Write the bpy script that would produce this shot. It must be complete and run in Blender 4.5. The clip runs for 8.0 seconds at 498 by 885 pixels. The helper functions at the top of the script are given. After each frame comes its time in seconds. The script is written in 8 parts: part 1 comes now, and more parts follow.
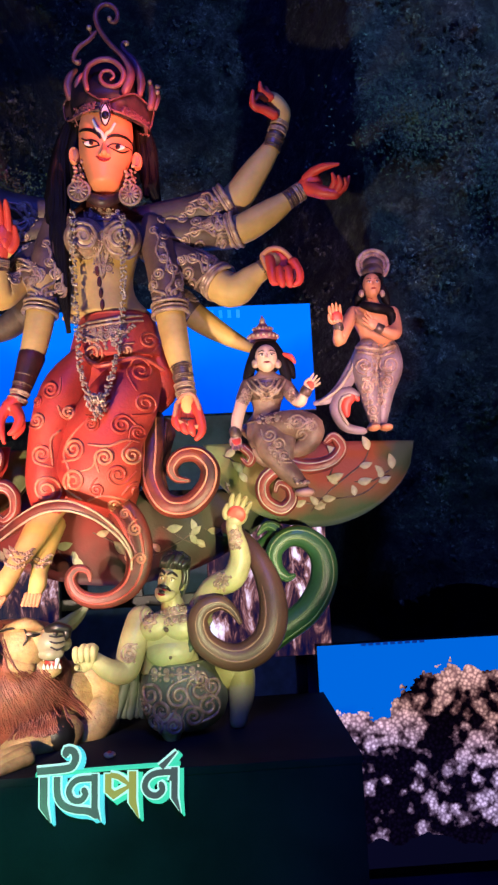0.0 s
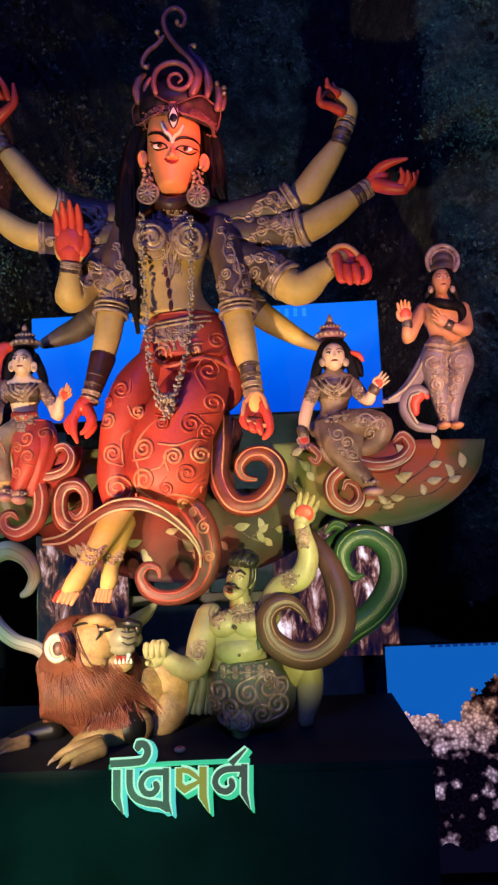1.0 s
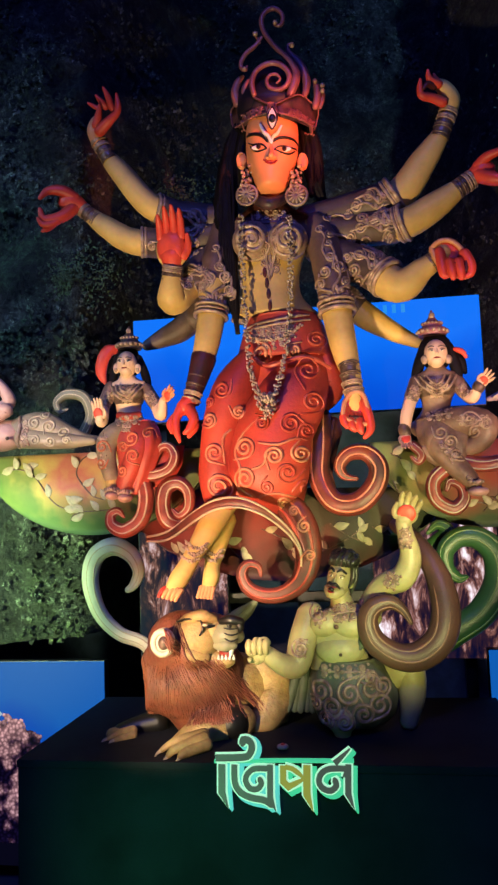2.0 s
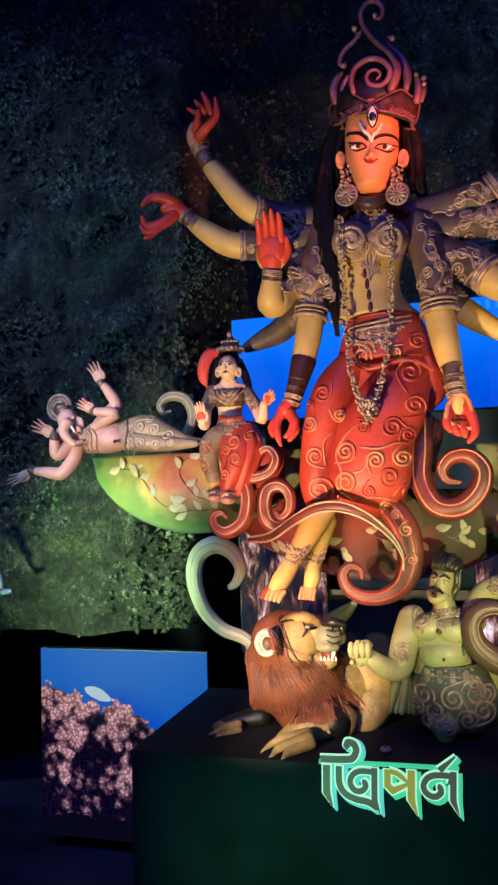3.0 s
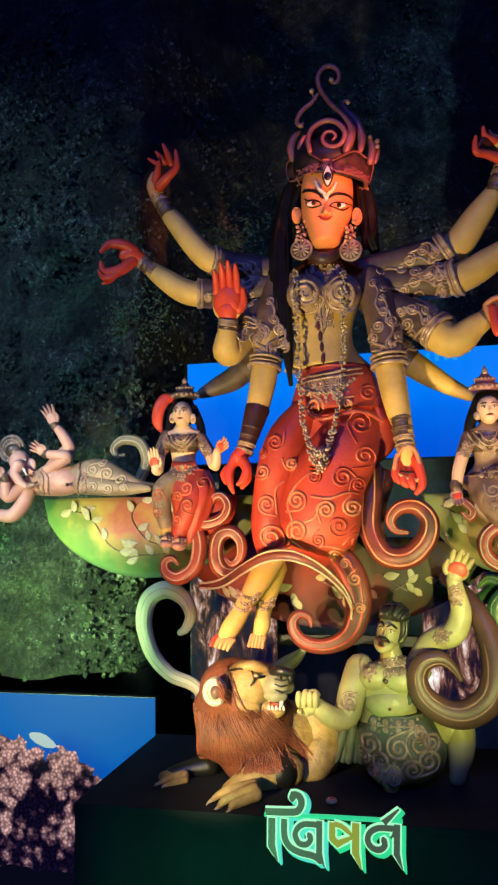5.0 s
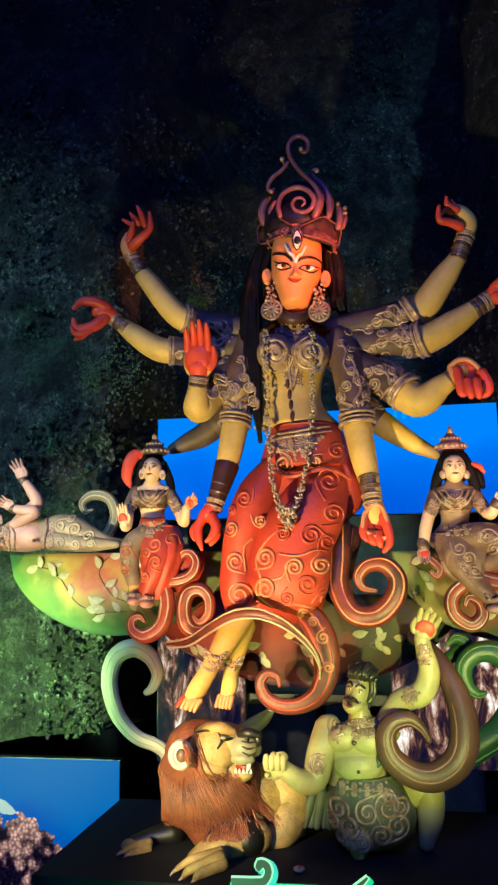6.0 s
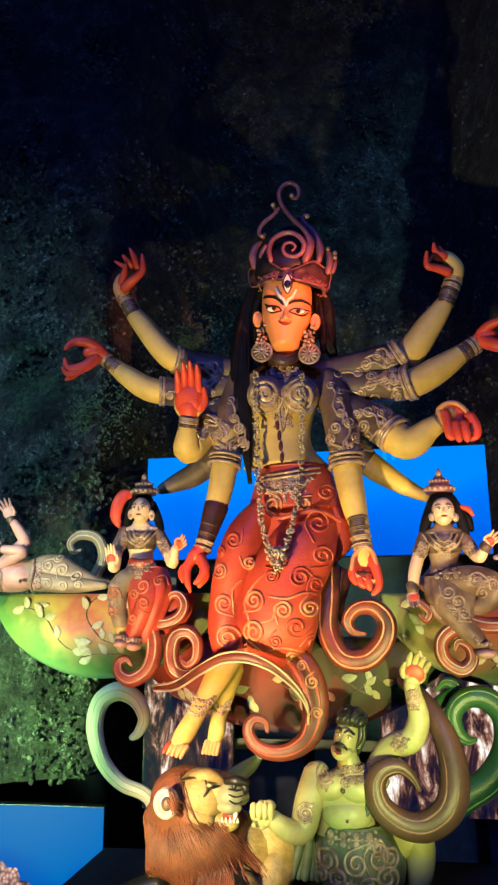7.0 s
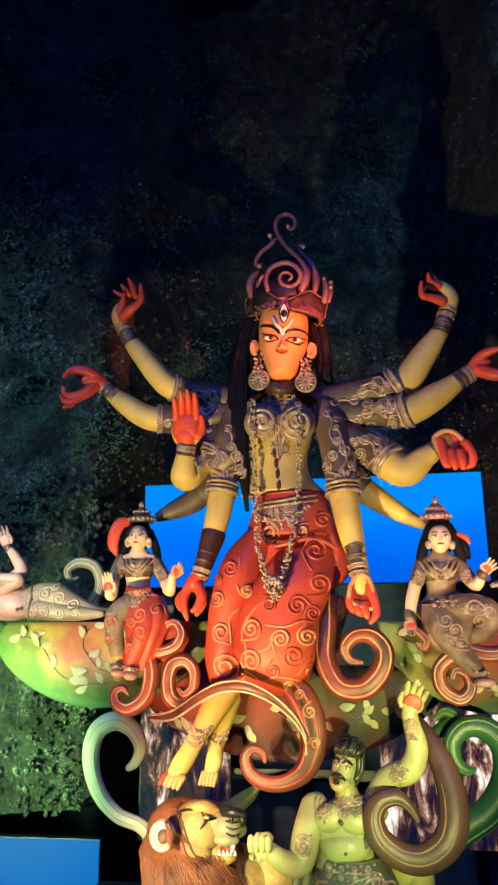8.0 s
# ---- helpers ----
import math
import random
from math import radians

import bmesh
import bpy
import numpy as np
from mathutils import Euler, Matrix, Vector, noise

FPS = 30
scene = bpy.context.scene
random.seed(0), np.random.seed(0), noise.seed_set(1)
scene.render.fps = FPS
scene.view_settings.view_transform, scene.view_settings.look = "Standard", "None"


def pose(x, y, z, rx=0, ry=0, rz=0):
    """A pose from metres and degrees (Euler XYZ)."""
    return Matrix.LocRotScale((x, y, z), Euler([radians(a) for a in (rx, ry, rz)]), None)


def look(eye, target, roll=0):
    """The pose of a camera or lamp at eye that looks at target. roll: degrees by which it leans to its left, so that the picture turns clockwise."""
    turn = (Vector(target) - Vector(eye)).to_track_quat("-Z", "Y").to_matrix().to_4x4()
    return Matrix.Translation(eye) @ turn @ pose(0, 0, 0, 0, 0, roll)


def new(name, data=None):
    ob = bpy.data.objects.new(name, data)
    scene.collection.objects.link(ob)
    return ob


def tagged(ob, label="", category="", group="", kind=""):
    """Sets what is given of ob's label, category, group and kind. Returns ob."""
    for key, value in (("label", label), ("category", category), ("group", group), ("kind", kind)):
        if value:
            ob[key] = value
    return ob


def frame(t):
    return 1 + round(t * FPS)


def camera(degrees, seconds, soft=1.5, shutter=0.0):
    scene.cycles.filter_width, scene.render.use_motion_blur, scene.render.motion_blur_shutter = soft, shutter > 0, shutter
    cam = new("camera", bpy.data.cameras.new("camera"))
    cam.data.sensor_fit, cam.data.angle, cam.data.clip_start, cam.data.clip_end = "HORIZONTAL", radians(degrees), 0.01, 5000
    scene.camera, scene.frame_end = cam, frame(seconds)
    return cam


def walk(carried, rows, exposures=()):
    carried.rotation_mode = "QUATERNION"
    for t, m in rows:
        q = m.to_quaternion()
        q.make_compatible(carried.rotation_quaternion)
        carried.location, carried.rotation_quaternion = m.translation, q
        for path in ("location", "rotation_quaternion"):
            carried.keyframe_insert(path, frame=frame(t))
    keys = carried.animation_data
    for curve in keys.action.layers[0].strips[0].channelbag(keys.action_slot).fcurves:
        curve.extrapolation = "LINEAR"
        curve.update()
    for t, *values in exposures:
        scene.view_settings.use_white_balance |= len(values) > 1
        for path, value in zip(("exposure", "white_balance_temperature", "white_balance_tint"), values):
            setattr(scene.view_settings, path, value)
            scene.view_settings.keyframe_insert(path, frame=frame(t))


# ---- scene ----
cam = camera(37.0, 8.0, soft=2.5)
PATH = [
    (0, (0.266, 0.633, 1.653), (0.36, 2.621, 1.859), -2.9),
    (0.5, (0.254, 0.627, 1.664), (0.276, 2.617, 1.866), -2.8),
    (1, (0.236, 0.629, 1.66), (0.166, 2.617, 1.867), -2.5),
    (1.5, (0.21, 0.621, 1.674), (0.037, 2.603, 1.877), -2.3),
    (2, (0.178, 0.612, 1.677), (-0.125, 2.579, 1.882), -2.0),
    (2.2, (0.134, 0.604, 1.676), (-0.211, 2.563, 1.886), -2.1),
    (3.3, (0.124, 0.54, 1.84), (-0.436, 2.455, 1.97), -1.6),
    (3.5, (0.118, 0.54, 1.831), (-0.439, 2.456, 1.966), -1.6),
    (4, (0.142, 0.535, 1.827), (-0.42, 2.45, 1.967), -1.3),
    (4.5, (0.159, 0.533, 1.839), (-0.349, 2.459, 2.02), -1.0),
    (5, (0.161, 0.512, 1.889), (-0.258, 2.455, 2.112), -0.9),
    (5.2, (0.164, 0.502, 1.895), (-0.23, 2.447, 2.142), -0.9),
    (6.5, (0.184, 0.488, 1.934), (-0.14, 2.419, 2.345), -0.6),
    (7, (0.188, 0.48, 1.944), (-0.124, 2.404, 2.392), -0.5),
    (7.5, (0.186, 0.468, 1.951), (-0.117, 2.386, 2.431), -0.6),
    (8, (0.195, 0.458, 1.959), (-0.108, 2.368, 2.469), -0.6),
]
walk(cam, [(t, look(eye, target, roll)) for t, eye, target, roll in PATH], exposures=[(0.0, 0.70, 5450, 29), (0.5, 0.46, 5800, 24), (1.0, 0.36, 6050, 18), (1.6, 0.34, 6450, 13), (2.2, 0.35, 6250, 14), (4.0, 0.40, 6100, 18), (5.0, 0.50, 6600, -6), (6.3, 0.68, 6650, -17), (8.0, 0.82, 6600, -17)])

# ---- world and lights ----
world = bpy.data.worlds.new("night")
scene.world = world
world.use_nodes = True
world.node_tree.nodes["Background"].inputs[0].default_value = (0.10, 0.16, 0.5, 1)
world.node_tree.nodes["Background"].inputs[1].default_value = 0.03


def spot(name, at, target, color, watts, degrees, blend=0.6, size=0.08):
    lamp = bpy.data.lights.new(name, "SPOT")
    lamp.color, lamp.energy, lamp.spot_size, lamp.spot_blend, lamp.shadow_soft_size = color, watts, radians(degrees), blend, size
    ob = new(name, lamp)
    ob.matrix_world = look(at, target)
    return ob


# stage spotlights on the floor in front of the stage and high on the front truss
spot("spot_warm", (-0.95, 2.15, 0.95), (-0.25, 4.25, 2.7), (1.0, 0.72, 0.36), 310, 58, 0.9, 0.03)
spot("spot_warm_low", (-1.25, 1.5, 1.35), (-0.62, 4.1, 1.08), (1.0, 0.76, 0.42), 570, 24, 0.8, 0.03)
spot("spot_warm_east", (1.35, 2.0, 1.0), (0.62, 4.2, 2.05), (1.0, 0.72, 0.40), 190, 38, 0.9, 0.03)
spot("spot_red_face", (2.3, 1.3, 2.6), (-0.16, 4.1, 3.56), (1.0, 0.20, 0.10), 1000, 10.5, 0.7, 0.03)
spot("spot_red_skirt", (-1.35, 2.2, 0.95), (-0.4, 4.2, 1.75), (1.0, 0.26, 0.16), 150, 40, 0.9, 0.03)
spot("spot_lime", (0.70, 1.8, 1.15), (0.12, 4.1, 1.44), (1.0, 0.97, 0.36), 215, 34, 1.0, 0.03)
spot("spot_green", (-2.4, 2.7, 0.9), (-1.85, 4.8, 1.35), (0.64, 1.0, 0.42), 720, 52, 0.9)
# added unseen lamp: boosts the sign's green glow on the stage front
spot("sign_glow_fill", (-0.9, 2.3, 0.05), (-0.45, 3.62, 0.35), (0.12, 1.0, 0.32), 32, 80, 1.0)
spot("spot_rose", (1.5, 1.6, 1.6), (1.0, 4.3, 2.5), (1.0, 0.52, 0.40), 260, 26, 0.8, 0.03)
spot("spot_ivory_west", (-2.0, 1.2, 1.7), (-1.52, 4.2, 2.12), (1.0, 0.82, 0.62), 430, 22, 0.8, 0.03)
spot("spot_blue_east", (3.6, 1.8, 5.8), (2.5, 5.3, 4.6), (0.30, 0.58, 0.95), 410, 74, 0.9)
spot("spot_blue_west", (-3.8, 1.2, 4.4), (-3.0, 4.8, 2.9), (0.36, 0.60, 0.90), 520, 72, 0.9)
# added blue fill from behind the viewer, no stage lamp: tints the dark areas
spot("fill_blue_wash", (0.4, -3.0, 7.5), (-0.2, 5.0, 3.0), (0.08, 0.12, 1.0), 760, 96, 0.9, 0.6)

# ---- materials ----
def mat(name, color, rough=0.5, metal=0.0, vary=0.25, scale=9.0, bump=0.15, fine=70.0, second=None, coat=0.0):
    """Painted or natural surface: base colour broken up at two scales, with fine relief."""
    m = bpy.data.materials.new(name)
    m.use_nodes = True
    nt = m.node_tree
    b = nt.nodes["Principled BSDF"]
    tc = nt.nodes.new("ShaderNodeTexCoord")
    big, small = nt.nodes.new("ShaderNodeTexNoise"), nt.nodes.new("ShaderNodeTexNoise")
    big.inputs["Scale"].default_value, small.inputs["Scale"].default_value = scale, fine
    big.inputs["Detail"].default_value, small.inputs["Detail"].default_value = 5, 3
    for nz in (big, small):
        nt.links.new(tc.outputs["Object"], nz.inputs["Vector"])
    ramp = nt.nodes.new("ShaderNodeValToRGB")
    c2 = second or tuple(c * (1 - vary) for c in color)
    c1 = color if second else tuple(min(1, c * (1 + vary * 0.5)) for c in color)
    ramp.color_ramp.elements[0].color, ramp.color_ramp.elements[1].color = (*c2, 1), (*c1, 1)
    ramp.color_ramp.elements[0].position, ramp.color_ramp.elements[1].position = 0.36, 0.62
    nt.links.new(big.outputs["Fac"], ramp.inputs["Fac"])
    mix = nt.nodes.new("ShaderNodeMix")
    mix.data_type, mix.blend_type = "RGBA", "MULTIPLY"
    mix.inputs[0].default_value = min(1, vary)
    nt.links.new(ramp.outputs["Color"], mix.inputs[6])
    nt.links.new(small.outputs["Color"], mix.inputs[7])
    nt.links.new(mix.outputs[2], b.inputs["Base Color"])
    b.inputs["Roughness"].default_value, b.inputs["Metallic"].default_value = rough, metal
    b.inputs["Coat Weight"].default_value = coat
    bp = nt.nodes.new("ShaderNodeBump")
    bp.inputs["Strength"].default_value, bp.inputs["Distance"].default_value = bump, 0.01
    nt.links.new(small.outputs["Fac"], bp.inputs["Height"])
    nt.links.new(bp.outputs["Normal"], b.inputs["Normal"])
    return m


def bands(name, stops, axis, scale, rough=0.5, warp=0.25, low=None):
    """Paint blended from colour to colour along one axis of the object, warped by noise."""
    m = mat(name, (0.5, 0.5, 0.5), rough)
    nt = m.node_tree
    b = nt.nodes["Principled BSDF"]
    tc, sep = nt.nodes.new("ShaderNodeTexCoord"), nt.nodes.new("ShaderNodeSeparateXYZ")
    nz, ad, ma = nt.nodes.new("ShaderNodeTexNoise"), nt.nodes.new("ShaderNodeMath"), nt.nodes.new("ShaderNodeMath")
    nz.inputs["Scale"].default_value = scale
    nz.inputs["Detail"].default_value = 3
    nt.links.new(tc.outputs["Generated"], sep.inputs[0])
    nt.links.new(tc.outputs["Object"], nz.inputs["Vector"])
    ma.operation, ma.inputs[1].default_value = "MULTIPLY_ADD", warp * 2
    ma.inputs[2].default_value = -warp
    nt.links.new(nz.outputs["Fac"], ma.inputs[0])
    nt.links.new(ma.outputs[0], ad.inputs[0])
    nt.links.new(sep.outputs[axis], ad.inputs[1])
    ramp = nt.nodes.new("ShaderNodeValToRGB")
    els = ramp.color_ramp.elements
    while len(els) < len(stops):
        els.new(0.5)
    for e, (pos, col) in zip(els, stops):
        e.position, e.color = pos, (*col, 1)
    nt.links.new(ad.outputs[0], ramp.inputs["Fac"])
    col = ramp.outputs["Color"]
    if low:
        # the lower rim is painted in another colour, brushed into the rest
        rim, ad2, mx = nt.nodes.new("ShaderNodeMapRange"), nt.nodes.new("ShaderNodeMath"), nt.nodes.new("ShaderNodeMix")
        nt.links.new(ma.outputs[0], ad2.inputs[0])
        nt.links.new(sep.outputs[2], ad2.inputs[1])
        nt.links.new(ad2.outputs[0], rim.inputs["Value"])
        rim.inputs["From Min"].default_value, rim.inputs["From Max"].default_value = 0.15, 0.5
        mx.data_type = "RGBA"
        nt.links.new(rim.outputs[0], mx.inputs[0])
        mx.inputs[6].default_value = (*low, 1)
        nt.links.new(col, mx.inputs[7])
        col = mx.outputs[2]
    nt.links.new(col, b.inputs["Base Color"])
    return m


SKIN = mat("ochre_paint", (0.68, 0.45, 0.13), 0.58, vary=0.24, scale=5, bump=0.12, fine=45)
FACE = mat("face_paint", (0.76, 0.29, 0.11), 0.45, vary=0.08, bump=0.03)
PALM = mat("vermilion_paint", (0.72, 0.07, 0.035), 0.45, vary=0.2)
SARI = mat("red_sari_paint", (0.56, 0.07, 0.035), 0.52, vary=0.35, scale=4, second=(0.30, 0.028, 0.02))
SARI_EDGE = mat("coral_trim_paint", (0.62, 0.17, 0.075), 0.4, vary=0.4, scale=14)
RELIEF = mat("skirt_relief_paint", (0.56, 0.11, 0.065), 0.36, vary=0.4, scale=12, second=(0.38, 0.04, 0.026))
MAROON = mat("maroon_paint", (0.11, 0.018, 0.016), 0.5, vary=0.5, scale=7, second=(0.03, 0.012, 0.010))
HAIR = mat("black_hair_paint", (0.010, 0.008, 0.009), 0.55, vary=0.4, bump=0.5, fine=40)
HAIR.node_tree.nodes["Principled BSDF"].inputs["Specular IOR Level"].default_value = 0.12
METAL = mat("tarnished_ornament", (0.62, 0.44, 0.31), 0.36, 0.15, vary=0.5, scale=30, second=(0.32, 0.20, 0.14))
GARLAND = mat("silvery_bead_garland", (0.66, 0.56, 0.44), 0.30, 0.2, vary=0.4, scale=60, second=(0.34, 0.27, 0.20))
BRONZE = mat("dark_bronze_ornament", (0.20, 0.13, 0.10), 0.4, 0.4, vary=0.5, scale=20)
CROWN = mat("plum_crown_paint", (0.40, 0.15, 0.15), 0.36, 0.0, vary=0.5, scale=8, second=(0.17, 0.07, 0.085))
CROWN_BAND = mat("dark_plum_crown_band", (0.13, 0.06, 0.06), 0.45, vary=0.5, scale=20, second=(0.045, 0.025, 0.03))
# lighter copy of the relief paint, with the light on it in its colour
RELIEF_LIT = mat("cream_lit_relief_paint", (0.68, 0.30, 0.16), 0.4, vary=0.5, scale=9, second=(0.52, 0.10, 0.06))
SLEEVE_SHADE = mat("plum_sleeve_and_shade_paint", (0.22, 0.13, 0.085), 0.55, vary=0.4, scale=7, second=(0.11, 0.06, 0.045))
CROWN_DARK = mat("crown_backing", (0.012, 0.010, 0.016), 0.5, vary=0.4)
GOLDCLOTH = mat("gold_patterned_cloth", (0.40, 0.31, 0.19), 0.45, vary=0.35, scale=10, second=(0.22, 0.16, 0.10))
TROUSERS = mat("lavender_grey_cloth", (0.36, 0.27, 0.28), 0.45, vary=0.35, scale=10, second=(0.22, 0.16, 0.16))
YOKE = mat("dark_wine_neck_paint", (0.10, 0.03, 0.022), 0.45, vary=0.4, scale=12)
LILAC = mat("pale_lilac_plaster", (0.06, 0.08, 0.17), 0.6, vary=0.3)
BLOUSE = mat("dark_violet_sleeve", (0.12, 0.075, 0.058), 0.55, vary=0.4, scale=12)
WHITE = mat("white_paint", (0.8, 0.78, 0.72), 0.5, vary=0.08)
BLACK = mat("black_paint", (0.008, 0.008, 0.008), 0.4, vary=0.2)
LIP = mat("lip_red", (0.24, 0.012, 0.010), 0.4, vary=0.1)
IRIS = mat("brown_eye_paint", (0.05, 0.015, 0.008), 0.3, vary=0.1)
STAGE = mat("black_stage_cloth", (0.020, 0.023, 0.026), 0.75, vary=0.4, scale=3, bump=0.15, fine=180)
STAGE.node_tree.nodes["Principled BSDF"].inputs["Specular IOR Level"].default_value = 0.15
FLOOR = mat("black_floor_vinyl", (0.045, 0.045, 0.085), 0.45, vary=0.5, scale=2)
DARKWALL = mat("dark_masking_cloth", (0.045, 0.045, 0.10), 0.9, vary=0.3)
ASURA = mat("olive_demon_skin", (0.52, 0.46, 0.21), 0.42, vary=0.28, scale=5)
ASURA_CLOTH = mat("grey_green_cloth", (0.14, 0.15, 0.10), 0.55, vary=0.4)
DEMON_HAIR = mat("grey_black_wavy_hair", (0.035, 0.038, 0.026), 0.35, vary=0.5, scale=20)
CAPE = mat("dark_green_cape", (0.09, 0.12, 0.075), 0.6, vary=0.4)
FUR = mat("chestnut_mane", (0.31, 0.095, 0.05), 0.5, vary=0.5, scale=9, bump=0.6, fine=50, second=(0.17, 0.05, 0.03))
LION = mat("tawny_lion_paint", (0.50, 0.34, 0.13), 0.55, vary=0.4, scale=13, bump=0.4, second=(0.26, 0.17, 0.06))
MUZZLE = mat("pale_muzzle_paint", (0.27, 0.26, 0.16), 0.45, vary=0.3)
PALE = mat("pale_face_paint", (0.78, 0.52, 0.34), 0.45, vary=0.08)
PINK = mat("pink_elephant_skin", (0.62, 0.36, 0.28), 0.45, vary=0.15)
FLESH = mat("orange_flesh_paint", (0.70, 0.30, 0.13), 0.45, vary=0.15)
GREYCLOTH = mat("mauve_brown_cloth", (0.33, 0.20, 0.13), 0.46, vary=0.4, scale=11, second=(0.15, 0.085, 0.06))
COIL_RED = mat("red_orange_scroll_paint", (0.36, 0.07, 0.035), 0.4, vary=0.4, scale=8, second=(0.15, 0.025, 0.018))
TAIL = mat("brown_red_cloth_paint", (0.20, 0.038, 0.022), 0.45, vary=0.45, scale=7, second=(0.06, 0.018, 0.013))
COIL_BROWN = mat("brown_scroll_paint", (0.17, 0.075, 0.05), 0.45, vary=0.35, scale=4, second=(0.09, 0.042, 0.034))
COIL_GREEN = mat("green_scroll_paint", (0.05, 0.155, 0.045), 0.38, vary=0.35, scale=4, second=(0.04, 0.10, 0.035))
COIL_OLIVE = mat("grey_olive_scroll_paint", (0.17, 0.16, 0.10), 0.4, vary=0.35, scale=6)
COIL_PALE = mat("pale_cream_scroll_paint", (0.58, 0.56, 0.42), 0.36, vary=0.15, scale=4)
RIDGE = mat("cream_ridge_paint", (0.50, 0.40, 0.26), 0.42, vary=0.3)
RIDGE_BROWN = mat("tan_ridge_paint", (0.36, 0.17, 0.11), 0.4, vary=0.3)
RIDGE_GREEN = mat("light_green_ridge_paint", (0.20, 0.30, 0.10), 0.4, vary=0.3)
LEAF_L = bands("left_leaf_paint", [(0.0, (0.08, 0.15, 0.03)), (0.14, (0.16, 0.20, 0.045)), (0.27, (0.46, 0.35, 0.08)), (0.42, (0.42, 0.12, 0.07)), (0.55, (0.48, 0.37, 0.08)), (0.75, (0.40, 0.10, 0.05)), (1.0, (0.12, 0.14, 0.04))], 0, 5, 0.7, 0.3, (0.07, 0.135, 0.03))
LEAF_R = bands("right_leaf_paint", [(0.0, (0.14, 0.17, 0.05)), (0.3, (0.22, 0.15, 0.04)), (0.5, (0.30, 0.05, 0.025)), (0.8, (0.28, 0.07, 0.03)), (1.0, (0.06, 0.08, 0.035))], 0, 5, 0.7, 0.3, (0.05, 0.09, 0.03))
LEAF_C = bands("dark_red_leaf_paint", [(0.0, (0.08, 0.035, 0.015)), (0.2, (0.24, 0.03, 0.02)), (0.45, (0.18, 0.02, 0.016)), (0.6, (0.035, 0.022, 0.011)), (1.0, (0.03, 0.035, 0.012))], 0, 6, 0.65, 0.35, (0.05, 0.015, 0.011))
LEAFLET = mat("cream_leaflet_paint", (0.50, 0.44, 0.26), 0.42, vary=0.3, scale=20)
STEEL = mat("black_steel", (0.02, 0.02, 0.022), 0.45, 0.6, vary=0.3)


def foliage(name, gain, dim):
    """Moss and small leaves on plaster: green, grey and brown tufts, the shade between them coloured near-black."""
    m = mat(name, (0.1, 0.1, 0.1), 0.85)
    nt = m.node_tree
    b = nt.nodes["Principled BSDF"]
    tc = nt.nodes.new("ShaderNodeTexCoord")

    def tex(kind, scale, detail=2.0, rough=0.5, warp=0.0):
        n = nt.nodes.new(kind)
        n.inputs["Scale"].default_value = scale
        if kind == "ShaderNodeTexNoise":
            n.inputs["Detail"].default_value, n.inputs["Roughness"].default_value, n.inputs["Distortion"].default_value = detail, rough, warp
        nt.links.new(tc.outputs["Object"], n.inputs["Vector"])
        return n

    def ramp(src, stops):
        r = nt.nodes.new("ShaderNodeValToRGB")
        while len(r.color_ramp.elements) < len(stops):
            r.color_ramp.elements.new(0.5)
        for e, (p, c) in zip(r.color_ramp.elements, stops):
            e.position, e.color = p, (*c, 1)
        nt.links.new(src, r.inputs["Fac"])
        return r.outputs["Color"]

    def times(a, c):
        n = nt.nodes.new("ShaderNodeMix")
        n.data_type, n.blend_type = "RGBA", "MULTIPLY"
        n.inputs[0].default_value = 1
        nt.links.new(a, n.inputs[6])
        nt.links.new(c, n.inputs[7])
        return n.outputs[2]

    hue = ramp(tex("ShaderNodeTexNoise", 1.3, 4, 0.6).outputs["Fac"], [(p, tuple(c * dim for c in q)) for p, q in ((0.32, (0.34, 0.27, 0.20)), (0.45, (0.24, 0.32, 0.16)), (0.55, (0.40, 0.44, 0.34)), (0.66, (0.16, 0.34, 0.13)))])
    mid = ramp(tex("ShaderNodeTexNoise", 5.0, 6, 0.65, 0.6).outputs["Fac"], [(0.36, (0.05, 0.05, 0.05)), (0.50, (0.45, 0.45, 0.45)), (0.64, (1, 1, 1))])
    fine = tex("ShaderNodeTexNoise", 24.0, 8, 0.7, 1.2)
    # hollows of the relief shaded dark and its tufts highlighted, in the base colour
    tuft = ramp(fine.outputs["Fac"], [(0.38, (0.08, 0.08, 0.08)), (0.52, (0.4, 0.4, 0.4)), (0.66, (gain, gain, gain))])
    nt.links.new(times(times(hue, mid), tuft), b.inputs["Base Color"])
    bp = nt.nodes.new("ShaderNodeBump")
    bp.inputs["Strength"].default_value, bp.inputs["Distance"].default_value = 1.0, 0.06
    nt.links.new(fine.outputs["Fac"], bp.inputs["Height"])
    nt.links.new(bp.outputs["Normal"], b.inputs["Normal"])
    return m


LEAVES = mat("green_artificial_leaves", (0.065, 0.115, 0.035), 0.75, vary=0.5, scale=6, second=(0.02, 0.04, 0.02))
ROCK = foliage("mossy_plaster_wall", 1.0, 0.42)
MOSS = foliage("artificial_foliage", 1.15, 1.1)


